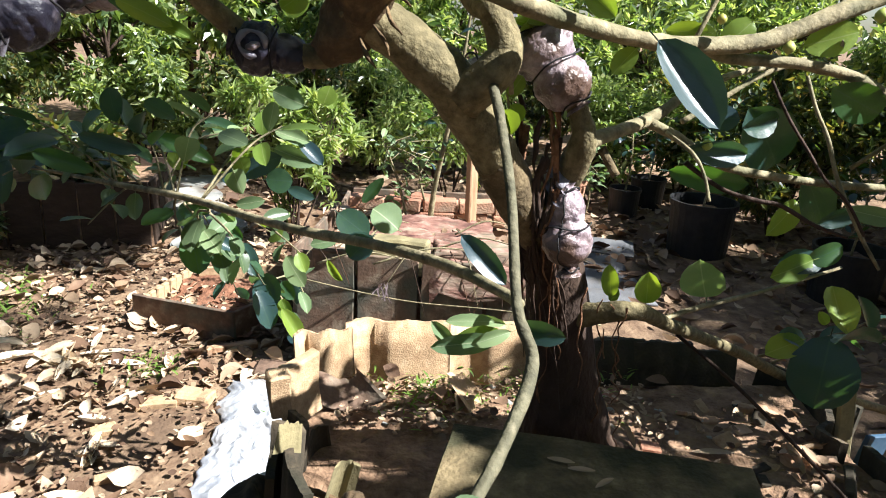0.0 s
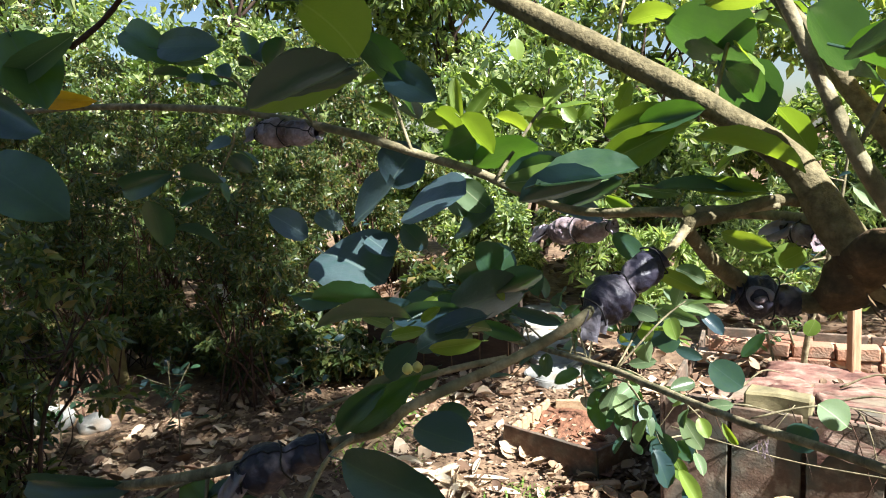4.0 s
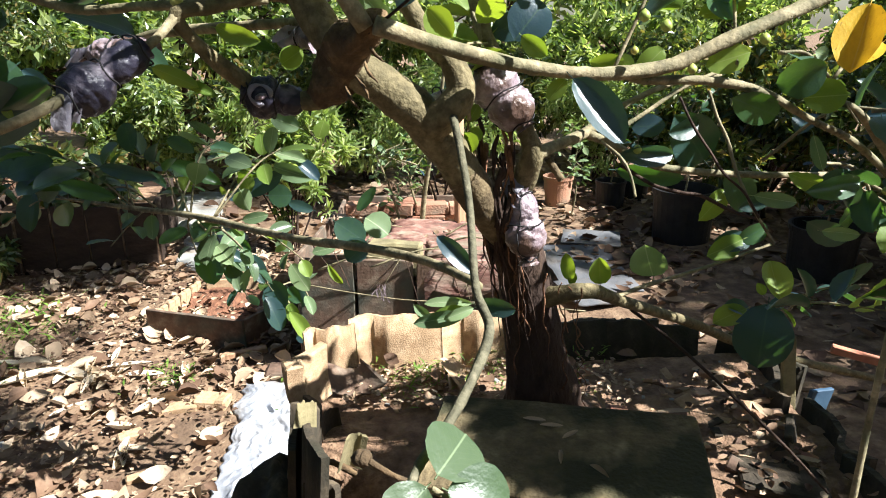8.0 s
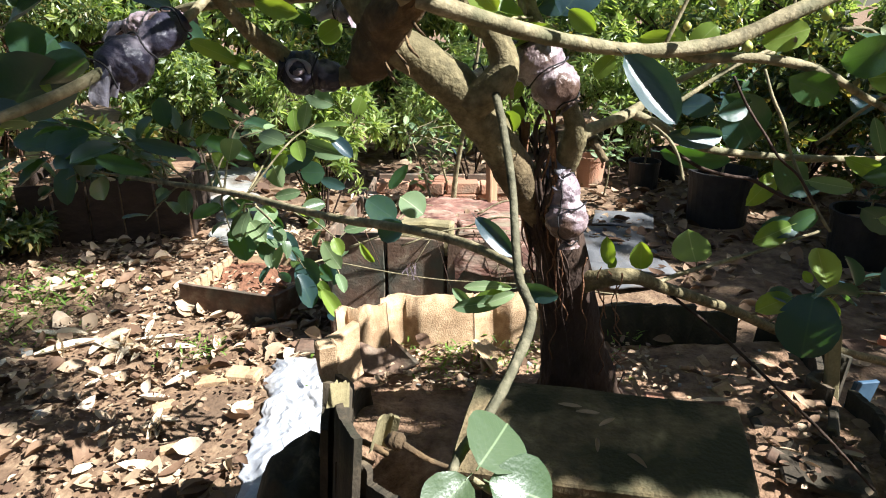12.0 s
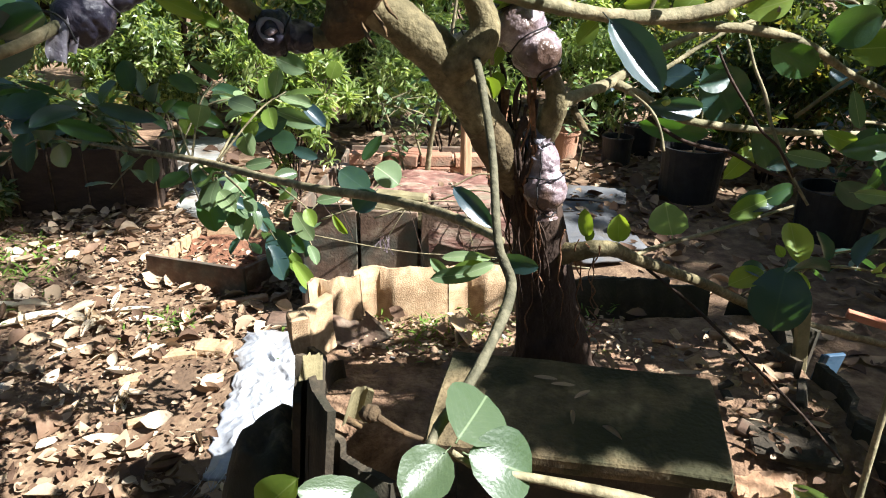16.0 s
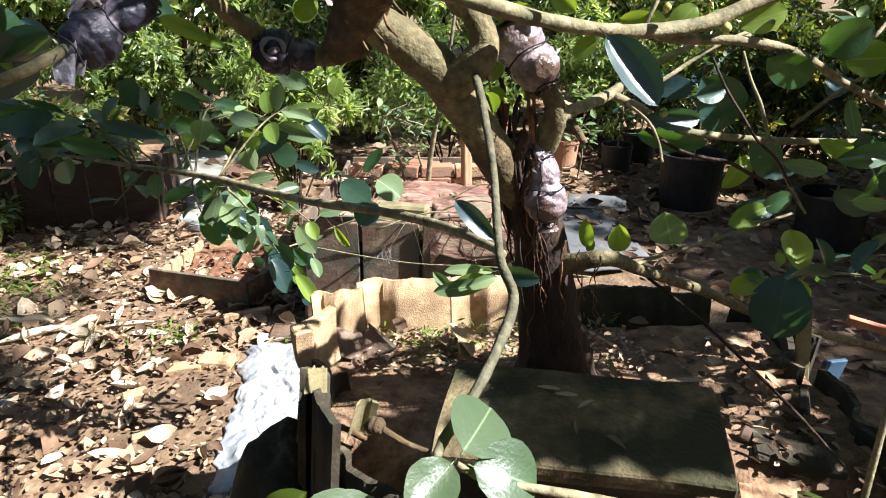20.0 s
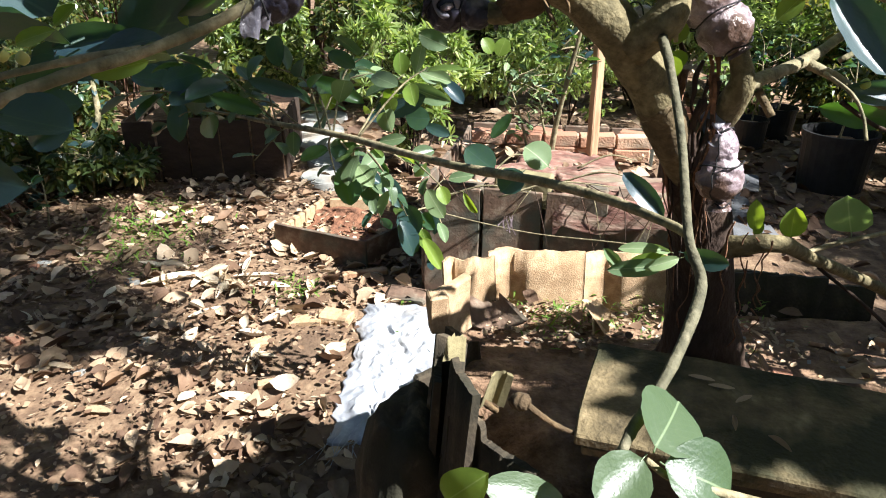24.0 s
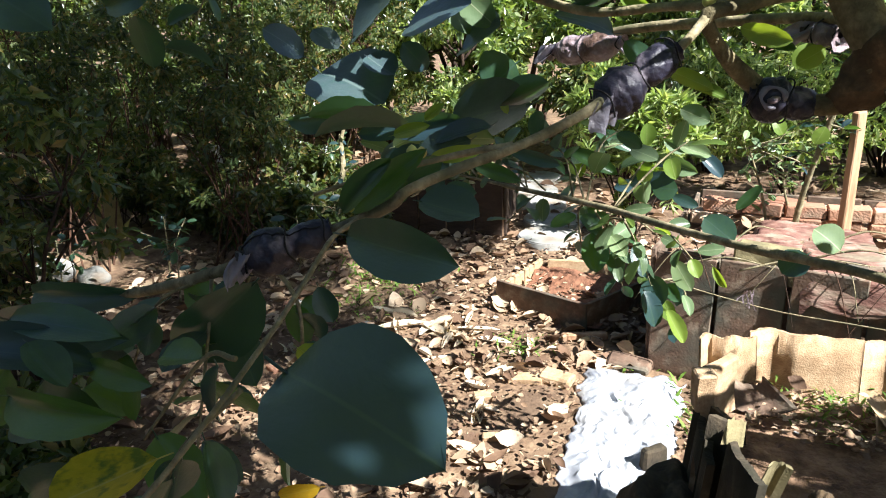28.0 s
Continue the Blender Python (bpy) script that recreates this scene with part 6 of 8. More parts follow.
# dark leaves hanging below the long branch
for k, (a, b, n, kd) in enumerate((
        ((-0.95, 0.57, 1.32), (-1.05, 0.6, 1.15), 5, "DDD"), ((-1.1, 0.6, 1.26), (-1.2, 0.5, 1.1), 5, "DDD"), ((-0.75, 0.3, 1.33), (-0.9, 0.28, 1.2), 5, "DDD"), ((-0.85, 0.5, 1.36), (-0.8, 0.45, 1.12), 5, "DDD"), ((-1.05, 0.58, 1.28), (-0.98, 0.42, 1.05), 6, "DDD"), ((-0.7, 0.25, 1.33), (-0.85, 0.2, 1.08), 6, "DDD"))):
    spray(a, b, n, 0.1, kd, 490 + k)

# ---- figs ----
def fig(at, r):
    r *= 0.86
    v, f = [], []
    n, k = 8, 10
    for i in range(n + 1):
        u = i / n
        rr = r * math.sin(math.pi * u) ** 0.7 * (0.85 + 0.25 * u)
        for j in range(k):
            w = 2 * math.pi * j / k
            v.append((at[0] + rr * math.cos(w), at[1] + rr * math.sin(w), at[2] + r * 1.1 * (1 - 2 * u)))
    for i in range(n):
        for j in range(k):
            f.append((i * k + j, (i + 1) * k + j, (i + 1) * k + (j + 1) % k, i * k + (j + 1) % k))
    ob = part("fig", mesh_of("fig", v, f, fig_mat), fig_tree, "small round yellow-green fig")
    ob.matrix_basis = inv_tree


# ---- plastic-wrapped air layers ----
FILM = {"dark": wrap_dark, "pale": wrap_pale, "dusty": wrap_pale}


def air_layer(kind, a, b, lobes, label, tail=True):
    """Film wound round a ball of earth on a branch, tied with cord: a lumpy, wrinkled body, cords, knotted ends and loose film."""
    a, b = Vector(a), Vector(b)
    ln = (b - a).length
    ax = (b - a).normalized()
    ob = tagged(new("air_layer_wrap"), label, "plant wrap", "air layers on the fig tree")
    q = ax.to_track_quat("X", "Z").to_matrix().to_4x4()
    q.translation = a
    ob.matrix_world = q
    seed = ln * 91 + a.x * 13
    n, k = 56, 48
    v, f = [], []
    for i in range(n + 1):
        u = i / n
        r = 0.006
        for lu, lr in lobes:
            s = (0.27 if len(lobes) == 2 else 0.33) if len(lobes) > 1 else 0.42
            d = (u - lu) / s
            if abs(d) < 1:
                r = max(r, lr * (1 - d * d) ** 0.42)
        # ruffled film ends
        end = min(u, 1 - u)
        if end < 0.08:
            r = max(r, 0.010 + 0.01 * (0.08 - end) / 0.08)
        for j in range(k):
            w = 2 * math.pi * j / k
            p = Vector((u * ln * 55, math.cos(w) * 1.6 + seed, math.sin(w) * 1.6))
            crease = abs(noise.noise(p * 0.8)) * 0.2 + 0.12 * abs(noise.noise(p * 2.2)) + 0.04 * noise.noise(p * 5) + 0.07 * math.sin(w * 9 + u * 14 + seed) * (1 - min(1, r / 0.03)) + 0.12 * noise.noise(p * 0.35)
            rr = r * (1 - crease)
            v.append((u * ln, rr * math.cos(w), rr * math.sin(w) * 1.0 - (0.004 if r > 0.015 else 0)))
    for i in range(n):
        for j in range(k):
            f.append((i * k + j, i * k + (j + 1) % k, (i + 1) * k + (j + 1) % k, (i + 1) * k + j))
    body_ = part("film_body", mesh_of("film_body", v, f, FILM[kind]), ob)
    # cords
    ties = [0.07, 0.93] + ([0.5 * (lobes[0][0] + lobes[1][0])] if len(lobes) > 1 else [0.5])
    if len(lobes) == 3:
        ties = [0.05, 0.93]
    for c, u in enumerate(ties):
        base = 0.0
        for i in range(n + 1):
            if abs(i / n - u) < 0.6 / n:
                base = max(math.hypot(v[i * k + j][1], v[i * k + j][2]) for j in range(k))
        rows = [(u * ln + 0.003 * math.sin(3 * t + c), (base + 0.0008) * math.cos(t), (base + 0.0008) * math.sin(t) - (0.003 if base > 0.015 else 0), 0.0013) for t in np.linspace(0, 6.4, 15)]
        vv, ff = tube_data(rows, 5, 3, 0.05)
        part("cord", mesh_of("cord", vv, ff, cord_mat), body_, "thin black cord")
    # lengthwise cord
    side = random.uniform(0, 6.28)
    rows = []
    for i in range(3, n - 2, 3):
        j = int((side + 0.012 * i) / 6.283 * k) % k
        x, y, z = v[i * k + j]
        h = math.hypot(y, z) + 1e-6
        rows.append((x, y * (1 + 0.0012 / h), z * (1 + 0.0012 / h), 0.0012))
    vv, ff = tube_data(rows, 5, 3, 0.05)
    part("cord", mesh_of("cord", vv, ff, cord_mat), body_, "thin black cord")
    # a loose flap of film at the lower end
    if not tail:
        return ob
    vv, ff = [], []
    g = 9
    for i in range(g):
        for j in range(g):
            s, t = i / (g - 1), j / (g - 1) - 0.5
            edge_ = 0.75 + 0.25 * noise.noise(Vector((t * 5, seed, 1)))
            vv.append((0.014 - 0.03 * s + 0.05 * t * (0.5 + 0.5 * math.sin(math.pi * min(1.0, s * 0.8 + 0.2))), -0.015 - 0.011 * math.sin(t * 9 + s * 3 + seed) - 0.006 * s, 0.012 - s * 0.046 * edge_))
    for i in range(g - 1):
        for j in range(g - 1):
            o = i * g + j
            ff.append((o, o + 1, o + g + 1, o + g))
    part("film_tail", mesh_of("film_tail", vv, ff, film_clear), ob, "thin loose pale film")
    return ob


air_layer("dark", (-0.448, 0.710, 1.555), (-0.364, 0.785, 1.626), [(0.28, 0.036), (0.74, 0.026)], "plastic-wrapped air layer, dark film tied in two lobes")  # knob1
knob = air_layer("dark", (-0.268, 0.900, 1.553), (-0.162, 0.920, 1.534), [(0.32, 0.036), (0.66, 0.026)], "dark plastic-wrapped air layer with a torn pale mouth", False)  # knob2
air_layer("dark", (-0.841, 0.427, 1.389), (-0.741, 0.495, 1.424), [(0.32, 0.035), (0.76, 0.026)], "dark wrinkled plastic air layer on the long branch")  # knob4
air_layer("pale", (-1.282, 1.070, 1.848), (-1.101, 1.050, 1.840), [(0.3, 0.036), (0.68, 0.032)], "pale knotted plastic air layer")  # wrap3
air_layer("pale", (-0.192, 1.000, 1.638), (-0.149, 0.950, 1.629), [(0.5, 0.022)], "small dark pale plastic wrap")  # wrap5
air_layer("dusty", (-0.66, 1.23, 1.597), (-0.496, 1.180, 1.613), [(0.35, 0.031), (0.65, 0.03)], "long dusty plastic air layer with a white tail")  # wrap6
air_layer("pale", (0.112, 0.985, 1.59), (0.19, 0.955, 1.484), [(0.32, 0.046), (0.68, 0.042)], "pale plastic air layer on the upright limb")  # wrap7
air_layer("pale", (0.187, 0.986, 1.373), (0.204, 0.964, 1.237), [(0.3, 0.029), (0.62, 0.039)], "pale crumpled plastic tied round the trunk")  # wrapM
air_layer("pale", (0.013, 1.000, 1.509), (0.077, 1.020, 1.532), [(0.5, 0.026)], "pale plastic wrap behind the limb")  # wrapback
air_layer("pale", (0.116, 0.720, 1.824), (0.116, 0.720, 1.951), [(0.4, 0.036), (0.7, 0.034)], "grey plastic air layer high on a stem")  # wrap8
fig((-0.630, 0.520, 1.525), 0.0085)
fig((-0.655, 0.500, 1.486), 0.0105)
fig((-0.693, 0.470, 1.461), 0.006)
fig((-0.632, 0.550, 1.517), 0.0085)
fig((-0.668, 0.500, 1.483), 0.008)
fig((0.354, 0.900, 1.660), 0.011)
fig((0.389, 0.900, 1.645), 0.011)
fig((0.358, 0.950, 1.607), 0.008)
fig((0.463, 0.970, 1.576), 0.01)
fig((0.584, 0.980, 1.623), 0.011)
fig((0.913, 1.080, 1.336), 0.01)
fig((0.072, 0.950, 1.804), 0.011)
fig((0.052, 0.950, 1.799), 0.009)
fig((-0.326, 0.830, 1.683), 0.011)
fig((0.408, 1.050, 1.428), 0.01)
rows = [(0.03 + 0.016 * math.cos(t), -0.031 - 0.003 * math.sin(2 * t), 0.002 + 0.014 * math.sin(t), 0.0035 + 0.0015 * math.sin(3 * t)) for t in np.linspace(0, 6.28, 16)]
v, f = tube_data(rows, 7, 3, 0.3)
part("torn_rim", mesh_of("torn_rim", v, f, film_clear), knob, "pale torn rim of film")
v, f = tube_data([(0.024, -0.032, -0.004, 0.003), (0.032, -0.034, -0.001, 0.0055), (0.039, -0.032, 0.003, 0.003)], 7, 4, 0.3)
part("torn_film", mesh_of("torn_film", v, f, wrap_pale), knob, "pinkish pale torn film")

# ---- second raised bed behind ----
far_bed = thing("raised_back_bed", "weathered raised bed of upright brown panels with a crumpled red-brown sheet", "planter", (0.2, 3.3, 0))
inv_far = far_bed.matrix_world.inverted()


def in_far(name, me, m, label=""):
    ob = part(name, me, far_bed, label)
    ob.matrix_basis = inv_far @ m
    return ob


panel_a = bm_mesh("panel", box_data(0.27, 0.022, 0.62, 0.004, 0.006, 1, 3), panel_mat)
panel_b = bm_mesh("panel", box_data(0.27, 0.022, 0.62, 0.004, 0.006, 2, 3), panel_mat)
for k in range(4):
    x = -0.47 + 0.283 * k
    in_far("panel", (panel_a, panel_b)[k % 2], pose(x, 2.83 - 0.17 * (x + 0.6) + 0.012 * (k % 2), -0.02 + 0.012 * (k % 3), -2 + k % 3, 0, -9 + 3 * (k % 2 - 0.5)))
for k in range(4):
    in_far("panel", (panel_a, panel_b)[k % 2], pose(-0.6 + 0.03 * k, 3.0 + 0.28 * k, -0.02, 0, 1, 84 + 2 * k))
for k in range(4):
    in_far("panel", (panel_a, panel_b)[(k + 1) % 2], pose(0.56 + 0.02 * k, 2.78 + 0.28 * k, -0.02, 0, -1, 84 + 2 * k))
for k in range(4):
    in_far("panel", (panel_a, panel_b)[k % 2], pose(-0.36 + 0.283 * k, 4.05, -0.02, 0, 0, 1))
fv = [(-0.58 + 1.12 * i / 24, 2.87 + 1.15 * j / 16 - 0.17 * (i / 24) * 1.15 * (1 - j / 16), 0.5 + 0.035 * noise.noise(Vector((i * 0.5, j * 0.5, 2)))) for j in range(17) for i in range(25)]
ff = [(j * 25 + i, j * 25 + i + 1, (j + 1) * 25 + i + 1, (j + 1) * 25 + i) for j in range(16) for i in range(24)]
in_far("soil", fast_mesh("back_bed_soil", fv, ff, bed_soil, True), Matrix.Identity(4))
# crumpled sheet over the bed's front
def sheet(name, x0, x1, y0, y1, z, seed, amp, mat, parent_fn, label, over=0.1, thick=0.004):
    nx, ny = 60, 34
    v, f = [], []
    for s in (0, 1):
        for j in range(ny + 1):
            for i in range(nx + 1):
                u, t = i / nx, j / ny
                x, y = x0 + (x1 - x0) * u, y0 + (y1 - y0) * t
                y -= 0.17 * (x + 0.6) * (1 - t)
                zz = z + amp * 0.9 * noise.noise(Vector((u * 1.6 + t, t * 4, seed))) + amp * 0.8 * (0.3 - abs(noise.noise(Vector((u * 1.5 + t * 2, t * 8, seed + 3))))) + amp * 0.14 * noise.noise(Vector((u * 9, t * 18, seed + 7)))
                if t < over:
                    zz -= (over - t) / over * 0.13
                if u < 0.06:
                    zz -= (0.06 - u) * 1.2
                v.append((x + 0.02 * noise.noise(Vector((t * 6, u * 6, seed))), y, zz - s * thick))
    w_ = nx + 1
    o = w_ * (ny + 1)
    for j in range(ny):
        for i in range(nx):
            a = j * w_ + i
            f.append((a, a + 1, a + w_ + 1, a + w_))
            f.append((o + a + 1, o + a, o + a + w_, o + a + w_ + 1))
    return parent_fn(name, fast_mesh(name, v, f, mat, True), Matrix.Identity(4), label)


sheet("sheet", 0.0, 0.5, 2.8, 3.02, 0.62, 4, 0.05, tarp_mat, in_far, "crumpled red-brown sheet")
sheet("sheet", -0.4, 0.0, 2.9, 3.2, 0.6, 9, 0.06, tarp_mat, in_far, "folded red-brown scrap of sheet", over=0.2)
sheet("sheet", -0.2, 0.3, 3.15, 3.42, 0.6, 15, 0.06, tarp_mat, in_far, "crumpled red-brown sheet")
brick_me = [bm_mesh("brick", box_data(0.19, 0.09, 0.065, 0.006, 0.006, s, 1), brick_mat) for s in range(3)]
for k in range(5):
    in_far("brick", brick_me[k % 3], pose(-0.42 + 0.21 * k + 0.01 * (k % 3), 3.62 + 0.02 * (k % 2), 0.53, 0, 0, random.uniform(-7, 7)))
for k in range(5):
    in_far("brick", brick_me[(k + 1) % 3], pose(-0.36 + 0.2 * k, 3.63, 0.6, 0, random.uniform(-3, 3), random.uniform(-10, 10)))
for k in range(4):
    in_far("brick", brick_me[(k + 2) % 3], pose(-0.3 + 0.26 * k, 3.86, 0.53 + 0.03 * (k % 2), 0, 0, random.uniform(-20, 20)))
for k, (x, y, z, w_, h_, a, m_) in enumerate(((-0.42, 2.8, 0.5, 0.2, 0.11, -8, panel_mat), (-0.14, 2.77, 0.53, 0.26, 0.15, -12, tile_mossy), (0.12, 2.72, 0.52, 0.22, 0.13, -9, panel_mat), (0.37, 2.69, 0.51, 0.2, 0.12, -14, panel_mat))):
    in_far("block", bm_mesh("block", box_data(w_, 0.1, h_, 0.01, 0.014, 20 + k, 3), m_), pose(x, y + 0.06, z, -4 + 2 * k, 2 - k, a), "mossy broken block")
for k, (x, y, z, ln, a) in enumerate(((0.0, 2.72, 0.66, 0.5, 12), (0.2, 2.8, 0.69, 0.4, -30), (-0.2, 3.0, 0.69, 0.35, 60), (0.25, 3.1, 0.68, 0.3, 20), (-0.3, 2.75, 0.62, 0.4, -15))):
    d = Vector((math.cos(radians(a)), math.sin(radians(a)) * 0.4, 0.1)) * ln / 2
    v, f = tube_data([(x - d.x, y - d.y, z - d.z - 0.03, 0.005), (x, y, z + 0.02, 0.004), (x + d.x, y + d.y, z + d.z - 0.02, 0.002)], 5, 5, 0.3, 0.4, k)
    in_far("dry_twig", mesh_of("dry_twig", v, f, bark_thin), Matrix.Identity(4), "dry twig")
litter("back_bed_litter", 240, (-0.5, 0.5, 2.85, 3.95), 0.08, litter_leaf, 33, "dry leaves fallen on the back bed", lift=0.56, bend=0.3)
# dry stems and strings hanging over the panels
r_ = random.Random(41)
for k in range(13):
    x = r_.uniform(-0.55, 0.6)
    yf = 2.81 - 0.17 * (x + 0.6)
    dx, dz = r_.uniform(-0.2, 0.2), r_.uniform(0.12, 0.36)
    v, f = tube_data([(x - dx * 0.5, yf + 0.1, 0.66, 0.0025), (x, yf - 0.02, 0.66 - dz * 0.15, 0.0022), (x + dx * 0.6, yf - 0.035, 0.63 - dz * 0.6, 0.0018), (x + dx, yf - 0.03 - 0.02 * r_.random(), 0.62 - dz, 0.001)], 4, 4, 0.3, 0.5, k)
    in_far("dry_stem", mesh_of("dry_stem", v, f, (bark_thin, bush_bark, bark_dark)[k % 3]), Matrix.Identity(4), "dry hanging stem")
litter("small_bed_litter", 60, (-1.45, -0.98, 3.35, 3.75), 0.05, litter_leaf, 37, "dry leaf bits on the small bed's red earth", lift=0.05, bend=0.3)
# wire with a torn strip of film across the panels
v, f = tube_data([(-0.56, 2.72, 0.52, 0.003), (-0.3, 2.69, 0.48, 0.003), (-0.05, 2.66, 0.455, 0.003), (0.3, 2.58, 0.47, 0.003), (0.7, 2.5, 0.46, 0.003)], 5, 5)
tagged(new("wire", mesh_of("wire", v, f, bark_thin)), "thin dry vine strung along the panels of the bed", "vine")
v, f = [], []
for s in range(5):
    o = len(v)
    for i in range(7):
        for c in (-1, 1):
            v.append((-0.2 + 0.007 * (s - 2) * (1 + 0.25 * i) + 0.0028 * c + 0.006 * math.sin(i * 0.9 + s * 2), 2.655 + 0.004 * s, 0.535 - 0.014 * i * (0.6 + 0.13 * s)))
    for i in range(6):
        f.append((o + 2 * i, o + 2 * i + 1, o + 2 * i + 3, o + 2 * i + 2))
tagged(new("plastic_strip", mesh_of("plastic_strip", v, f, wrap_pale)), "torn pale bluish strip of plastic hanging on the vine", "plastic scrap")


def stake(name, label, category, a, b, r, mat, flat=1.0, seed=0):
    a, b = Vector(a), Vector(b)
    ob = tagged(new(name, bm_mesh(name, box_data(2 * r, 2 * r * flat, (b - a).length, r * 0.15, r * 0.15, seed, 4), mat)), label, category)
    m = (b - a).to_track_quat("Z", "X").to_matrix().to_4x4()
    m.translation = a
    ob.matrix_world = m
    return ob


stake("wooden_stake", "rough sawn reddish wooden stake standing in the back bed", "stake", (0.2, 3.4, 0.45), (0.185, 3.38, 1.18), 0.034, post_wood, 0.5, 2)


def sapling(label, rows, twigs, leaves, size, mat, seed, bark=None):
    """A slim young plant: stem, twigs and separate small leaves."""
    r_ = np.random.default_rng(seed)
    ob = thing("sapling", label, "young plant", rows[0][:3])
    inv = ob.matrix_world.inverted()
    v, f = tube_data(rows, 8, 6, 0.12, 0.1, seed)
    part("stem", mesh_of("stem", v, f, bark or bark_thin), ob).matrix_basis = inv
    c = spline(rows, 8)
    me = [leaf_mesh("leaf", mat, 0.45, 0.2, 0.2, seed=s, long=5) for s in range(2)]
    for k in range(twigs):
        p = c[int(len(c) * r_.uniform(0.35, 0.98))]
        d = r_.normal(0, 1, 3) * [1, 1, 0.6] + [0, 0, 0.35]
        d /= np.linalg.norm(d)
        q = p[:3] + d * r_.uniform(0.1, 0.28)
        v, f = tube_data([(*p[:3], rows[-1][3]), (*((p[:3] + q) / 2 + r_.normal(0, 0.012, 3)), rows[-1][3] * 0.8), (*q, rows[-1][3] * 0.4)], 5, 4, seed=k)
        part("twig", mesh_of("twig", v, f, bark or bark_thin), ob).matrix_basis = inv
        for j in range(leaves):
            u = r_.uniform(0.35, 1.05)
            at = p[:3] + (q - p[:3]) * u
            s = size * r_.uniform(0.7, 1.25)
            m = pose(*at, r_.uniform(-50, 50), r_.uniform(-40, 50), r_.uniform(0, 360)) @ Matrix.Diagonal((s, s, s, 1))
            part("leaf", me[j % 2], ob).matrix_basis = inv @ m
    return ob


sapling("slim sapling with a pale stem growing in the back bed", [(-0.02, 3.42, 0.5, 0.016), (0.0, 3.4, 0.75, 0.014), (0.04, 3.36, 1.0, 0.012), (0.1, 3.3, 1.35, 0.009), (0.14, 3.3, 1.7, 0.005)], 9, 5, 0.07, leaf_dark, 5)
sapling("small leafy plant beside the sapling", [(-0.12, 3.5, 0.5, 0.007), (-0.18, 3.5, 0.75, 0.006), (-0.26, 3.48, 0.98, 0.003)], 9, 5, 0.07, leaf_pale, 6)
sapling("small leafy plant at the bed's back corner", [(0.02, 3.62, 0.5, 0.007), (-0.06, 3.6, 0.7, 0.006), (-0.1, 3.58, 0.9, 0.003)], 8, 5, 0.06, leaf_pale, 16)
sapling("lit crooked sapling in front of the hedge", [(-3.45, 4.2, 0, 0.03), (-3.4, 4.3, 0.25, 0.027), (-3.3, 4.4, 0.45, 0.024), (-3.34, 4.5, 0.75, 0.016), (-3.2, 4.6, 1.1, 0.008)], 10, 5, 0.08, leaf_dark, 9)
sapling("weedy plant with lit drooping leaves", [(1.3, 5.6, 0, 0.008), (1.32, 5.55, 0.25, 0.007), (1.28, 5.5, 0.5, 0.005), (1.34, 5.5, 0.75, 0.003)], 14, 5, 0.09, leaf_pale, 10)
for k, (x, y) in enumerate(((-3.0, 3.3), (-3.4, 2.6), (-3.9, 3.0), (-3.1, 3.9), (-4.2, 2.4), (-2.9, 4.9))):
    sapling("broad-leaved seedling growing below the hedge", [(x, y, 0, 0.006), (x + 0.03, y, 0.2, 0.005), (x, y + 0.04, 0.42, 0.003)], 7, 4, 0.1, leaf_dark, 20 + k)

# ---- small bed of tiles on edge ----
box_bed = thing("small_tile_bed", "small earth bed boxed in with flat brown tiles on edge", "planter", (-1.25, 3.45, 0))
inv_box = box_bed.matrix_world.inverted()


def in_box(name, me, m, label=""):
    ob = part(name, me, box_bed, label)
    ob.matrix_basis = inv_box @ m
    return ob


in_box("tile", bm_mesh("tile", box_data(0.6, 0.02, 0.185, 0.003, 0.004, 1, 3), panel_mat), pose(-1.25, 3.19, -0.01, 3, 0, -17), "long flat brown tile")
in_box("tile", bm_mesh("tile", box_data(0.5, 0.02, 0.17, 0.003, 0.004, 2, 3), panel_mat), pose(-0.87, 3.32, -0.01, 0, 0, 62))
in_box("tile", bm_mesh("tile", box_data(0.5, 0.025, 0.14, 0.003, 0.006, 3, 3), tile_mat), pose(-1.14, 3.86, -0.01, 0, 0, 12), "pale tile in the sun")
rib = bm_mesh("tile", box_data(0.05, 0.03, 0.13, 0.006, 0.004, 4, 1), tile_mat)
for k in range(9):
    in_box("tile", rib, pose(-1.54 + 0.012 * k, 3.32 + 0.062 * k, -0.01, 0, 3 * (k % 2), 62 + 6 * (k % 3)), "ribbed pale tile")
bv = [(-1.52 + 0.62 * i / 14 + 0.1 * j / 10, 3.27 + 0.55 * j / 10 - 0.17 * i / 14 + 0.1 * (i / 14) * (j / 10), 0.03 + 0.03 * noise.noise(Vector((i * 0.7, j * 0.7, 5))) + (0.05 if j > 7 else 0)) for j in range(11) for i in range(15)]
in_box("soil", fast_mesh("small_bed_soil", bv, [(j * 15 + i, j * 15 + i + 1, (j + 1) * 15 + i + 1, (j + 1) * 15 + i) for j in range(10) for i in range(14)], material("red_earth", [(0.3, (0.08, 0.035, 0.02)), (0.7, (0.27, 0.125, 0.07))], 26, 0.95, 1.0, 60), True), Matrix.Identity(4), "red crumbly earth")

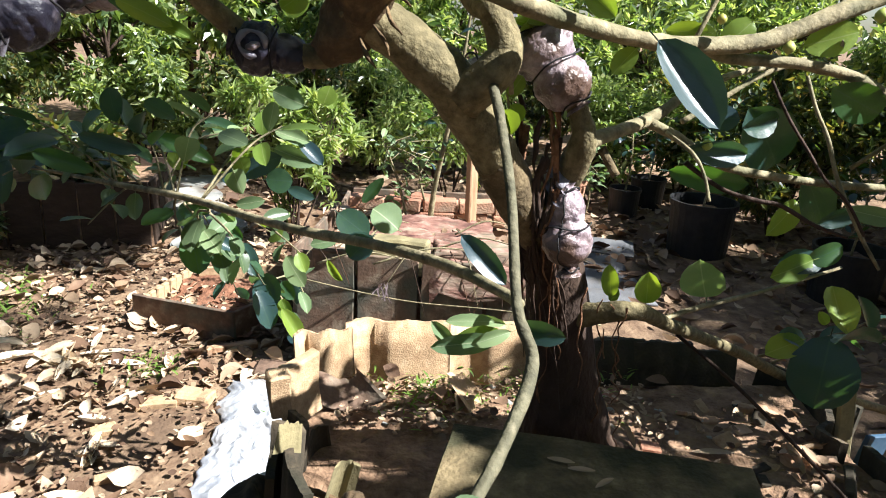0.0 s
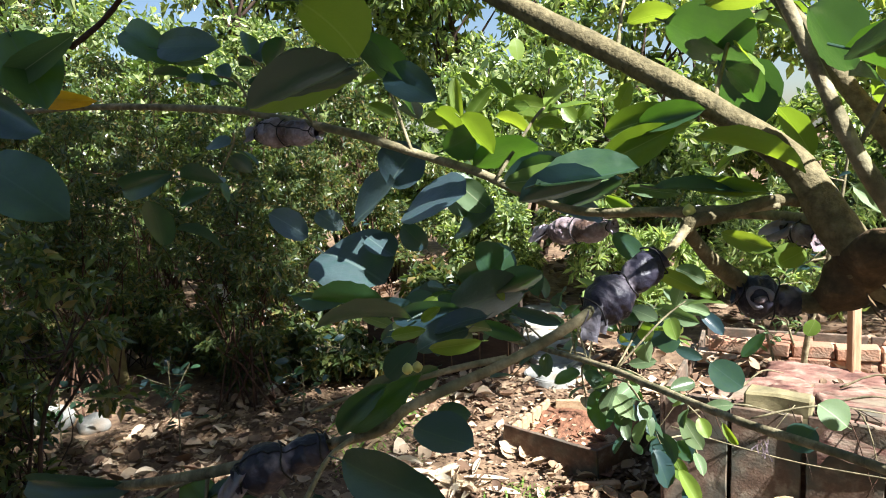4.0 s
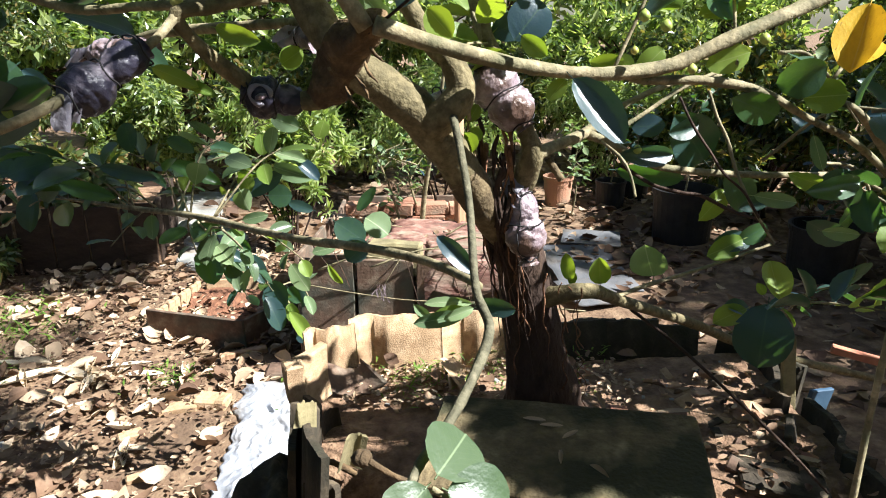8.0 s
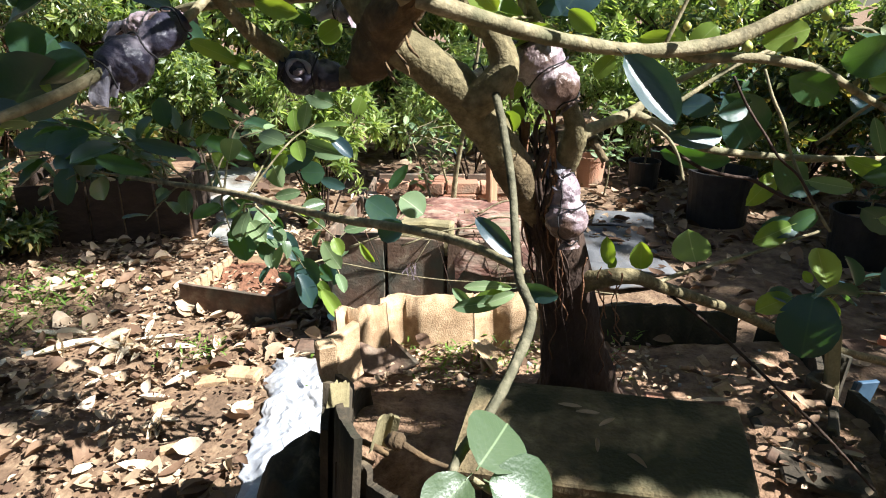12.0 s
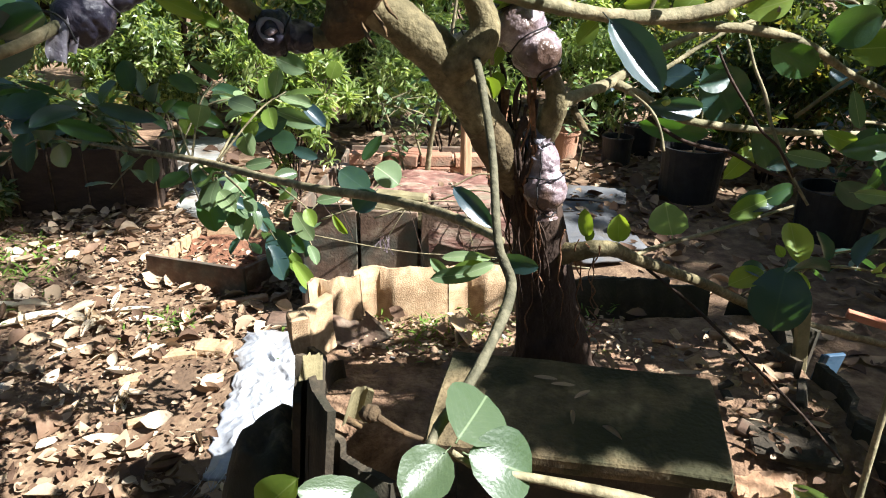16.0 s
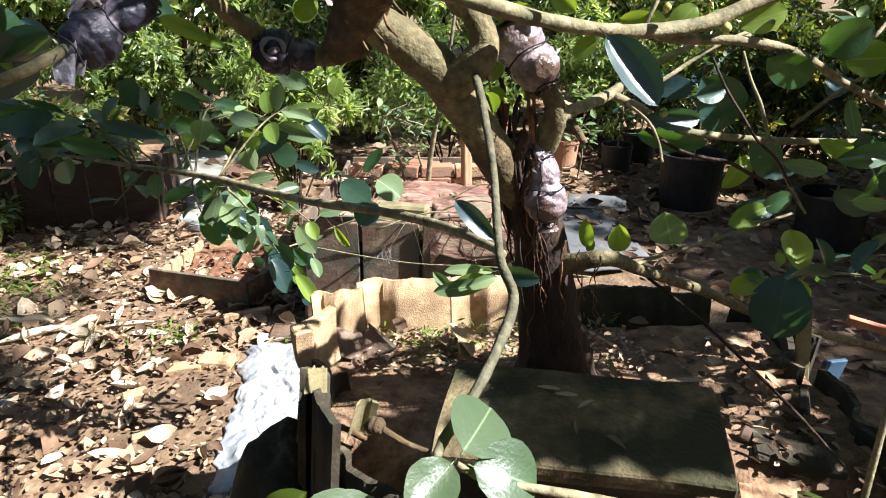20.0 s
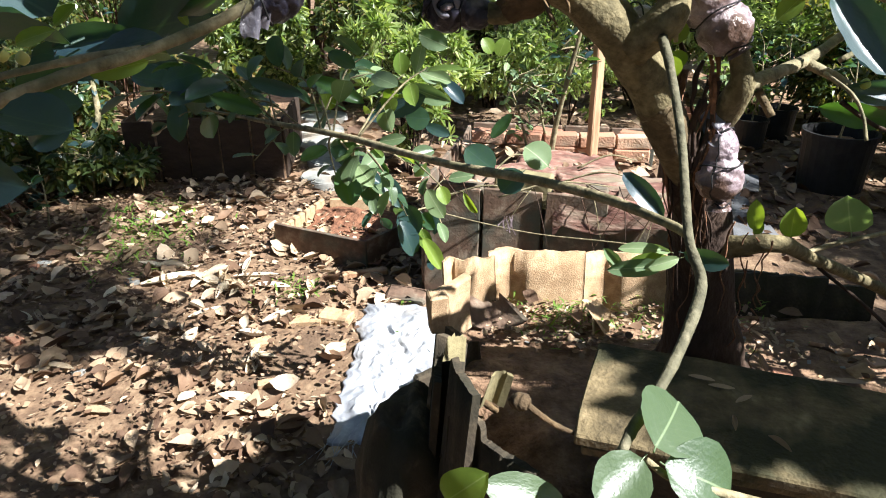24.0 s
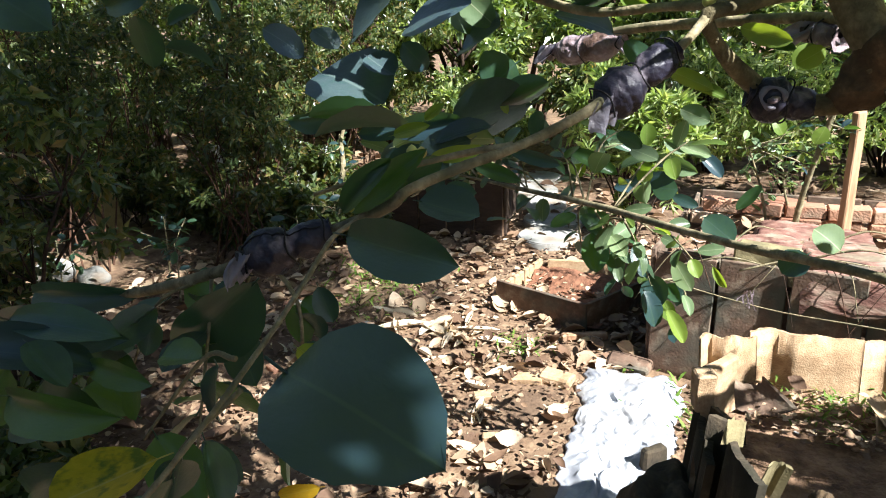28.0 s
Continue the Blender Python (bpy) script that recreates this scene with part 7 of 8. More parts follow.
# ---- white sack ----
nx, ny = 80, 150
v, f = [], []
for s in (0, 1):
    for j in range(ny + 1):
        for i in range(nx + 1):
            u, t = i / nx, j / ny
            x = -0.87 + 0.1 * (1 - t) + u * (0.46 - 0.1 * (1 - t)) + 0.05 * noise.noise(Vector((t * 7, 3, u * 2))) + 0.02 * noise.noise(Vector((t * 22, 8, u * 3)))
            y = 1.72 + 1.0 * t + 0.05 * noise.noise(Vector((u * 6, 5, 1)))
            edge_u, edge_t = min(1, min(u, 1 - u) * 6), min(1, min(t, 1 - t) * 12)
            body = 0.014 * (edge_u * edge_t) ** 0.5
            fold = 0.032 * (0.4 - abs(noise.noise(Vector((u * 2.2 + t * 1.5, t * 5 - u * 2, 2))))) + 0.024 * (0.4 - abs(noise.noise(Vector((u * 5 - t * 5, t * 9 + u * 4, 7))))) + 0.013 * (0.3 - abs(noise.noise(Vector((u * 9 + t * 4, t * 17 - u * 5, 9))))) + 0.006 * (0.3 - abs(noise.noise(Vector((u * 20, t * 40, 4)))))
            v.append((x, y, gz(x, y) + (0.008 + body + fold * (0.3 + 0.7 * edge_u * edge_t) if s == 0 else 0.0)))
w_ = nx + 1
o = w_ * (ny + 1)
for j in range(ny):
    for i in range(nx):
        a = j * w_ + i
        f.append((a, a + 1, a + w_ + 1, a + w_))
for i in range(nx):
    f += [(i + 1, i, o + i, o + i + 1), (ny * w_ + i, ny * w_ + i + 1, o + ny * w_ + i + 1, o + ny * w_ + i)]
for j in range(ny):
    f += [(j * w_, (j + 1) * w_, o + (j + 1) * w_, o + j * w_), ((j + 1) * w_ + nx, j * w_ + nx, o + j * w_ + nx, o + (j + 1) * w_ + nx)]
sack = tagged(new("white_sack", fast_mesh("white_sack", v, f, sack_mat, True)), "crumpled white woven plastic sack lying on the earth", "sack")
# frayed threads at the sack's open end
for k in range(14):
    x0 = -0.76 + 0.018 * k
    v, f = tube_data([(x0, 1.74, 0.03, 0.0012), (x0 - 0.02 + random.uniform(-0.04, 0.03), 1.69, 0.025, 0.0012), (x0 - 0.03 + random.uniform(-0.06, 0.04), 1.62 + random.uniform(-0.03, 0.03), gz(x0, 1.63) + 0.012, 0.001)], 4, 4)
    part("thread", mesh_of("thread", v, f, sack_mat), sack)

# ---- stepping stones ----
for k, (x, y, r) in enumerate(((-1.58, 4.53, 0.24), (-1.66, 4.95, 0.25), (-1.9, 5.35, 0.24), (-2.1, 5.8, 0.24), (-2.2, 6.3, 0.24))):
    bm = bmesh.new()
    bmesh.ops.create_cone(bm, cap_ends=True, segments=40, radius1=r, radius2=r * 0.98, depth=0.06)
    bmesh.ops.bevel(bm, geom=[e for e in bm.edges if e.calc_face_angle(0) > 0.8], offset=0.008, segments=2, affect="EDGES")
    for vv in bm.verts:
        vv.co += Vector((noise.noise(vv.co * 7 + Vector((k, 0, 0))), noise.noise(vv.co * 7 + Vector((0, k, 4))), 0.3 * noise.noise(vv.co * 5))) * 0.008
    ob = tagged(new("stepping_stone", bm_mesh("stepping_stone", bm, stone_mat)), "round grey cement stepping stone on the earth", "stepping stone", "stepping stones of the path")
    ob.matrix_world = pose(x, y, gz(x, y) + 0.022, random.uniform(-2, 2), random.uniform(-2, 2), 40 * k)

# ---- dark board crate ----
crate = thing("board_crate", "dark weathered bed of upright boards in the shade", "planter", (-2.5, 4.5, 0), turn=12)
board = [bm_mesh("board", box_data(0.21, 0.02, 0.47, 0.004, 0.005, s, 2), dark_wood) for s in range(3)]
for k in range(5):
    part("board", board[k % 3], crate).matrix_basis = pose(-0.46 + 0.225 * k, -0.14 + 0.006 * (k % 2), -0.01 + 0.01 * (k % 3), 0, 0.6 * (k % 3), 0)
    part("board", board[(k + 1) % 3], crate).matrix_basis = pose(-0.46 + 0.225 * k, 0.75, -0.01, 0, 0, 0)
for k in range(4):
    part("board", board[k % 3], crate).matrix_basis = pose(-0.565, 0.0 + 0.225 * k, -0.01, 0, 0, 90)
    part("board", board[(k + 2) % 3], crate).matrix_basis = pose(0.56, 0.0 + 0.225 * k, -0.01, 0, 0, 90)
part("soil", bm_mesh("crate_soil", box_data(1.1, 0.86, 0.4, 0.01, 0.02, 3, 4), bed_soil), crate).matrix_basis = pose(0, 0.3, 0.0)
shrub("crate_plant", "low dark leafy plant growing in the board crate", "plant", (-2.5, 4.75, 0.39), (0.45, 0.32, 0.2), 1500, 0.11, bush_leaf, 201, 14, 6, 0.008, 0.5, lift=0.02)

# ---- flat sheets, bags and pots on the shaded side ----
for k, (x, y, a, w_, h_, m) in enumerate(((1.12, 4.25, 4, 0.52, 0.9, grey_sheet), (1.3, 4.85, -14, 0.45, 0.34, grey_sheet), (1.02, 3.75, 12, 0.3, 0.4, grey_sheet))):
    ob = tagged(new("cement_sheet", bm_mesh("cement_sheet", box_data(w_, h_, 0.012, 0.002, 0.012, 4 + k, 6), m, True)), "grey weathered cement sheet lying flat on the earth", "sheet", "cement sheets on the earth")
    ob.matrix_world = pose(x, y, gz(x, y) + 0.022 + 0.012 * k, 1.5, 1, a)


def pot(name, label, at, r0, r1, h, mat, seed, soil=True):
    ob = thing(name, label, "plant pot", at)
    n = 28
    prof = [(r0 * 0.98, 0), (r0, 0.004), (r1, h * 0.9), (r1 * 1.05, h * 0.9), (r1 * 1.06, h), (r1 * 0.97, h), (r1 * 0.95, h * 0.85)]
    v = [(r * (1 + 0.02 * noise.noise(Vector((j, seed, z * 6)))) * math.cos(2 * math.pi * j / n), r * math.sin(2 * math.pi * j / n), z) for r, z in prof for j in range(n)]
    f = [(i * n + j, i * n + (j + 1) % n, (i + 1) * n + (j + 1) % n, (i + 1) * n + j) for i in range(len(prof) - 1) for j in range(n)]
    part("body", mesh_of("body", v, f, mat, False), ob)
    part("soil", bm_mesh("pot_soil", box_data(r1 * 1.3, r1 * 1.3, h * 0.8, 0.02, 0.01, seed, 2), bed_soil), ob).matrix_basis = pose(0, 0, 0.01)
    return ob


for k, (x, y, r, h) in enumerate(((2.05, 4.95, 0.24, 0.42), (1.75, 6.0, 0.14, 0.26), (2.7, 4.1, 0.22, 0.36), (2.05, 6.3, 0.16, 0.3))):
    pot("grow_bag", "black plastic grow bag filled with earth", (x, y, gz(x, y) - 0.005), r * 0.92, r, h, black_plastic, k)
    sapling("leafy plant growing in a black bag", [(x, y, h * 0.8, 0.009), (x + 0.02, y, h + 0.25, 0.007), (x, y + 0.05, h + 0.6, 0.004)], 9, 5, 0.09, leaf_dark, 50 + k)
for k, (x, y, r, h, m, lab) in enumerate(((1.27, 6.1, 0.14, 0.3, brick_mat, "brown clay plant pot in the shade"), (-4.38, 5.35, 0.17, 0.26, stone_mat, "grey cement plant pot below the hedge"), (-5.1, 6.1, 0.2, 0.3, stone_mat, "grey cement plant pot below the hedge"), (-4.0, 4.3, 0.12, 0.24, black_plastic, "black plastic nursery pot"))):
    pot("plant_pot", lab, (x, y, gz(x, y) - 0.005), r * 0.8, r, h, m, 9 + k)
# objects below the hedge
stake("mossy_post", "short yellowish mossy post below the hedge", "post", (-5.0, 3.45, -0.02), (-5.02, 3.45, 0.55), 0.085, moss_post, 1.0, 3)
ob = tagged(new("white_board", bm_mesh("white_board", box_data(0.3, 0.02, 0.26, 0.003, 0.004, 2, 2), white_paint)), "pale painted board leaning below the hedge", "board")
ob.matrix_world = pose(-4.9, 4.7, 0.3, -6, 0, 32)
ob = tagged(new("board_block", bm_mesh("board_block", box_data(0.34, 0.16, 0.31, 0.01, 0.01, 5, 2), brick_mat)), "brown block below the pale board", "block")
ob.matrix_world = pose(-4.9, 4.78, gz(-4.9, 4.78) - 0.01, 0, 0, 32)
for k, (x, y, s, m) in enumerate(((-4.7, 2.7, 0.13, stone_mat), (-4.35, 2.75, 0.1, stone_mat), (-3.58, 3.7, 0.06, white_paint), (-3.9, 3.75, 0.08, stone_mat), (-5.3, 2.9, 0.14, stone_mat))):
    bm = bmesh.new()
    bmesh.ops.create_icosphere(bm, subdivisions=3, radius=s)
    for vv in bm.verts:
        vv.co *= 1 + 0.35 * noise.noise(vv.co / s * 0.9 + Vector((k * 3, 0, 0)))
        vv.co.z *= 0.75
    ob = tagged(new("stone", bm_mesh("stone", bm, m, True)), "rough pale stone half sunk in the litter", "stone", "stones below the hedge")
    ob.matrix_world = pose(x, y, gz(x, y) + s * 0.4, 0, 0, 50 * k)

# ---- fragments on the earth ----
def fragment(at, size, turn, mat, label, lean=(0, 0), seed=0, name="tile_fragment"):
    ob = tagged(new(name, bm_mesh(name, box_data(*size, min(size) * 0.18, min(size) * 0.3, seed, 2), mat)), label, "fragment")
    ob.matrix_world = pose(*at, lean[0], lean[1], turn)
    return ob


fragment((-0.97, 2.54, gz(-0.97, 2.54) - 0.004), (0.15, 0.09, 0.05), -8, tile_mat, "sunlit yellowish tile fragment on the earth", seed=1)
fragment((-1.12, 2.5, gz(-1.12, 2.5) - 0.004), (0.16, 0.07, 0.03), 14, tile_mat, "flat yellowish tile fragment on the earth", seed=2)
fragment((-0.68, 2.79, gz(-0.68, 2.79) - 0.004), (0.2, 0.1, 0.05), -5, panel_mat, "brown broken tile behind the sack", (6, 0), 3)
fragment((-0.46, 2.02, gz(-0.46, 2.02) - 0.01), (0.09, 0.05, 0.13), 30, tile_black, "dark broken tile standing beside the sack", (-8, 0), 4)
fragment((-1.25, 2.3, gz(-1.25, 2.3) - 0.004), (0.1, 0.06, 0.03), 34, tile_mat, "small tile fragment on the earth", seed=5)
fragment((-0.95, 3.0, gz(-0.95, 3.0) + 0.015), (0.24, 0.04, 0.035), 24, post_wood, "short stick lying by the small bed", seed=6, name="stick")
r_ = random.Random(5)
for k in range(40):
    x, y = r_.uniform(-2.8, -0.6), r_.uniform(1.6, 4.2)
    if not off_beds(x, y) or (-0.95 < x < -0.5 and y < 2.8) or (-1.6 < x < -0.75 and 3.0 < y < 4):
        continue
    s = r_.uniform(0.02, 0.05)
    fragment((x, y, gz(x, y) - 0.004), (s * 1.6, s, s * 0.6), r_.uniform(0, 180), (tile_mat, stone_mat, brick_mat)[k % 3], "small stone or tile chip on the earth", seed=k, name="chip")

# big curled dry leaves and husks in the sun
husk = []
for s in range(4):
    n, m_ = 14, 7
    v, f = [], []
    for i in range(n + 1):
        u = i / n
        wd = 0.16 * math.sin(math.pi * min(max(u, 0.02), 0.98)) ** 0.6
        for j in range(m_):
            c = j / (m_ - 1) - 0.5
            roll = (0.7 + 0.5 * s) * c * 2
            v.append((u - 0.5, wd * math.sin(roll) / (0.7 + 0.5 * s), wd * (1 - math.cos(roll)) * 0.8 + 0.25 * (s % 3) * 0.35 * (u - 0.5) ** 2 + 0.008 * noise.noise(Vector((u * 9, c * 5, s)))))
    f = [(i * m_ + j, i * m_ + j + 1, (i + 1) * m_ + j + 1, (i + 1) * m_ + j) for i in range(n) for j in range(m_ - 1)]
    husk.append(mesh_of("dry_leaf", v, f, dry_big))
r_ = random.Random(8)
for k in range(46):
    if k < 16:
        x, y = -1.72 + r_.gauss(0, 0.16), 2.8 + r_.gauss(0, 0.12)
    else:
        x, y = r_.uniform(-2.9, -0.9), r_.uniform(1.7, 3.9)
        if -1.6 < x < -0.8 and 3.0 < y < 4:
            continue
    ln = r_.uniform(0.14, 0.3) if k < 16 else r_.uniform(0.12, 0.2)
    ob = tagged(new("dry_leaf", husk[k % 4]), "large pale curled dry leaf on the earth", "dry leaf", "large dry leaves")
    ob.matrix_world = pose(x, y, gz(x, y) + 0.02, r_.uniform(-14, 14), r_.uniform(-8, 8), r_.uniform(0, 360)) @ Matrix.Diagonal((ln, ln, ln, 1))

# ---- weeds ----
def weeds(label, at, n, size, seed, spread_=0.12):
    r2 = np.random.default_rng(seed)
    v, f = [], []
    for k in range(n):
        x, y = at[0] + r2.normal(0, spread_), at[1] + r2.normal(0, spread_)
        a, ln = r2.uniform(0, 6.28), size * r2.uniform(0.5, 1.3)
        up = r2.uniform(0.5, 1.4)
        z0 = (at[2] if len(at) > 2 else gz(x, y))
        dx, dy = math.cos(a), math.sin(a)
        o = len(v)
        wd = ln * 0.2
        for i, (u, w2) in enumerate(((0, 0.25), (0.35, 1), (0.7, 0.7), (1, 0.05))):
            h = z0 + ln * up * u * (1 - 0.5 * u)
            for c in (-1, 1):
                v.append((x + dx * ln * u - dy * wd * w2 * c * 0.5, y + dy * ln * u + dx * wd * w2 * c * 0.5, h))
        for i in range(3):
            f.append((o + 2 * i, o + 2 * i + 1, o + 2 * i + 3, o + 2 * i + 2))
    return tagged(new("weed_patch", fast_mesh("weed_patch", v, f, grass_mat)), label, "weeds", kind="stuff")


weeds("patch of small green weeds in the litter", (-2.5, 3.5), 260, 0.07, 1, 0.2)
weeds("low green weeds among dry leaves", (-1.25, 2.8), 90, 0.05, 2, 0.08)
weeds("low green weeds among dry leaves", (-2.3, 3.1), 160, 0.06, 3, 0.2)
weeds("tiny seedlings on the bed's earth", (0.02, 1.46, 0.745), 260, 0.026, 4, 0.07)
weeds("tiny seedlings on the bed's earth", (0.32, 1.5, 0.745), 200, 0.026, 5, 0.1)
weeds("weeds along the foot of the panels", (-0.3, 2.62), 150, 0.06, 6, 0.16)
weeds("weeds along the foot of the panels", (0.5, 2.45), 150, 0.06, 7, 0.2)

# ---- pieces lying in the tree's bed ----
def shard(at, w_, h_, turn, lean, mat, label, curve=0.5, seed=0):
    """A broken, curved bit of roof tile."""
    n, m_ = 10, 5
    v, f = [], []
    for s in (0, 1):
        for j in range(m_ + 1):
            for i in range(n + 1):
                u, t = i / n - 0.5, j / m_
                a = u * 2 * curve * 2
                rad = w_ / (4 * curve)
                ww = 1 - t * (0.45 + 0.3 * math.sin(seed)) * (0.6 + u)
                v.append(((rad + s * 0.014) * math.sin(a) * ww, (rad + s * 0.014) * (math.cos(a) - 1), h_ * t + 0.012 * noise.noise(Vector((u * 8, t * 5, seed))) * (1 if j == m_ else 0)))
    k = n + 1
    o = k * (m_ + 1)
    for j in range(m_):
        for i in range(n):
            a = j * k + i
            f += [(a + 1, a, a + k, a + k + 1), (o + a, o + a + 1, o + a + k + 1, o + a + k)]
    for i in range(n):
        a = m_ * k + i
        f += [(a + 1, a, o + a, o + a + 1), (i, i + 1, o + i + 1, o + i)]
    for j in range(m_):
        f += [(j * k, (j + 1) * k, o + (j + 1) * k, o + j * k), ((j + 1) * k - 1 + k, j * k + n, o + j * k + n, o + (j + 1) * k + n)]
    ob = tagged(new("tile_shard", mesh_of("tile_shard", v, f, mat, False)), label, "tile shard", "shards in the tree bed")
    ob.matrix_world = pose(*at, lean[0], lean[1], turn)
    return ob


shard((-0.17, 1.36, 0.74), 0.16, 0.1, 10, (-75, 0), panel_mat, "brown curved tile shard lying on the earth", 0.4, 1)
shard((-0.23, 1.0, 0.66), 0.07, 0.1, 40, (10, 8), tile_black, "narrow dark tile shard stuck in the earth", 0.3, 2)
shard((-0.22, 1.2, 0.66), 0.08, 0.13, 60, (-4, 5), tile_black, "dark broken tile edge", 0.3, 3)
shard((0.09, 1.36, 0.735), 0.06, 0.05, 35, (-40, 25), tile_mat, "sunlit yellow tile shard", 0.2, 4)
shard((0.12, 1.4, 0.735), 0.1, 0.09, 60, (-50, 10), tile_mat, "yellow sunlit tile shard behind the slab", 0.2, 9)
shard((-0.232, 0.98, 0.895), 0.045, 0.05, 40, (-10, 20), tile_mossy, "sunlit triangular tile tip", 0.2, 10)
shard((-0.165, 1.06, 0.745), 0.042, 0.085, 30, (9, 12), tile_mossy, "pale rounded tile shard standing in the bed", 0.6, 11)
shard((0.795, 1.037, 0.7), 0.09, 0.05, 20, (-20, 0), tile_black, "dark curled pot rim", 1.2, 7)
fragment((0.667, 0.93, 0.62), (0.13, 0.07, 0.09), -12, post_wood, "rough brown broken wood block at the bed's front", (4, 0), 8, "wood_block")
fragment((0.45, 0.9, 0.705), (0.16, 0.05, 0.02), 24, tile_mat, "pale tile sliver before the slab", (8, 0), 9)
fragment((0.86, 1.12, 0.68), (0.1, 0.02, 0.1), 60, tile_black, "dark leaning tile bit", (-16, 0), 11)
v, f = tube_data([(-0.21, 1.045, 0.77, 0.008), (-0.18, 1.05, 0.755, 0.006), (-0.145, 1.058, 0.725, 0.007)], 8, 6, 0.4, 0.5, 14)
tagged(new("stick", mesh_of("stick", v, f, burl_bark)), "short rough broken twig in the bed", "stick")
v, f = tube_data([(-0.11, 0.8, 0.945, 0.009), (-0.098, 0.793, 0.955, 0.014), (-0.084, 0.787, 0.958, 0.009)], 10, 6, 0.55, 0.5, 15)
tagged(new("wood_knot", mesh_of("wood_knot", v, f, burl_bark)), "ragged brown knot of dead wood", "wood knot")
bark_chip = [mesh_of("dry_leaf", [tuple(v.co) for v in h.vertices], [tuple(p.vertices) for p in h.polygons], litter_leaf) for h in husk]
r_ = random.Random(78)
for k in range(44):
    x, y = r_.uniform(0.4, 0.88), r_.uniform(1.0, 1.46)
    if x < 0.5 and y < 1.08:
        continue
    s = r_.uniform(0.016, 0.042)
    fragment((x, y, soil_z(x, y) - 0.003), (s * r_.uniform(1.1, 2.2), s, s * r_.uniform(0.2, 0.5)), r_.uniform(0, 180), (panel_mat, tile_black, post_wood, tile_mat, brick_mat)[k % 5], "broken chip of tile or bark on the bed's earth", (r_.uniform(-25, 25), r_.uniform(-25, 25)), k, "chip")
r_ = random.Random(77)
for k in range(12):
    x, y = r_.uniform(0.3, 0.85), r_.uniform(0.86, 1.1)
    if y > 0.93 and x < 0.62:
        y = r_.uniform(0.84, 0.92)
    ln = r_.uniform(0.03, 0.07)
    ob = tagged(new("dry_leaf", bark_chip[k % 4]), "curled brown dry leaf lying in the bed", "dry leaf", "dry leaves in the bed")
    ob.matrix_world = pose(x, y, soil_z(x, y) + 0.02, r_.uniform(-20, 20), r_.uniform(-15, 15), r_.uniform(0, 360)) @ Matrix.Diagonal((ln, ln, ln, 1))
for k in range(12):
    x, y = r_.uniform(0.38, 0.85), r_.uniform(1.12, 1.45)
    ln = r_.uniform(0.04, 0.09)
    ob = tagged(new("dry_leaf", bark_chip[k % 4]), "curled brown dry leaf lying in the bed", "dry leaf", "dry leaves in the bed")
    ob.matrix_world = pose(x, y, soil_z(x, y) + 0.014, r_.uniform(-20, 20), r_.uniform(-15, 15), r_.uniform(0, 360)) @ Matrix.Diagonal((ln, ln, ln, 1))
for k, (x, y) in enumerate(((0.25, 0.93), (0.28, 0.9), (0.25, 0.837), (0.31, 0.8), (0.22, 0.95))):
    ob = tagged(new("dry_leaf", bark_chip[k % 4]), "small brown dry leaf lying on the slab", "dry leaf", "dry leaves in the bed")
    ob.matrix_world = pose(x, y, 0.918 + (y - 0.875) * 0.07, 0, 4, 40 * k) @ Matrix.Diagonal((0.045, 0.045, 0.045, 1))
v, f = tube_data([(-0.085, 0.785, 0.955, 0.006), (-0.065, 0.79, 0.935, 0.005), (-0.04, 0.8, 0.91, 0.0048), (0.0, 0.81, 0.885, 0.004)], 8, 6, 0.3, 0.4, 4)
tagged(new("stick", mesh_of("stick", v, f, burl_bark)), "knobbly broken stick lying in the bed", "stick")
litter("bed_litter", 60, (-0.15, 0.88, 1.22, 1.5), 0.042, litter_brown, 31, "dry leaf bits on the bed's earth", lift=0.745, bend=0.3)
r_ = random.Random(12)
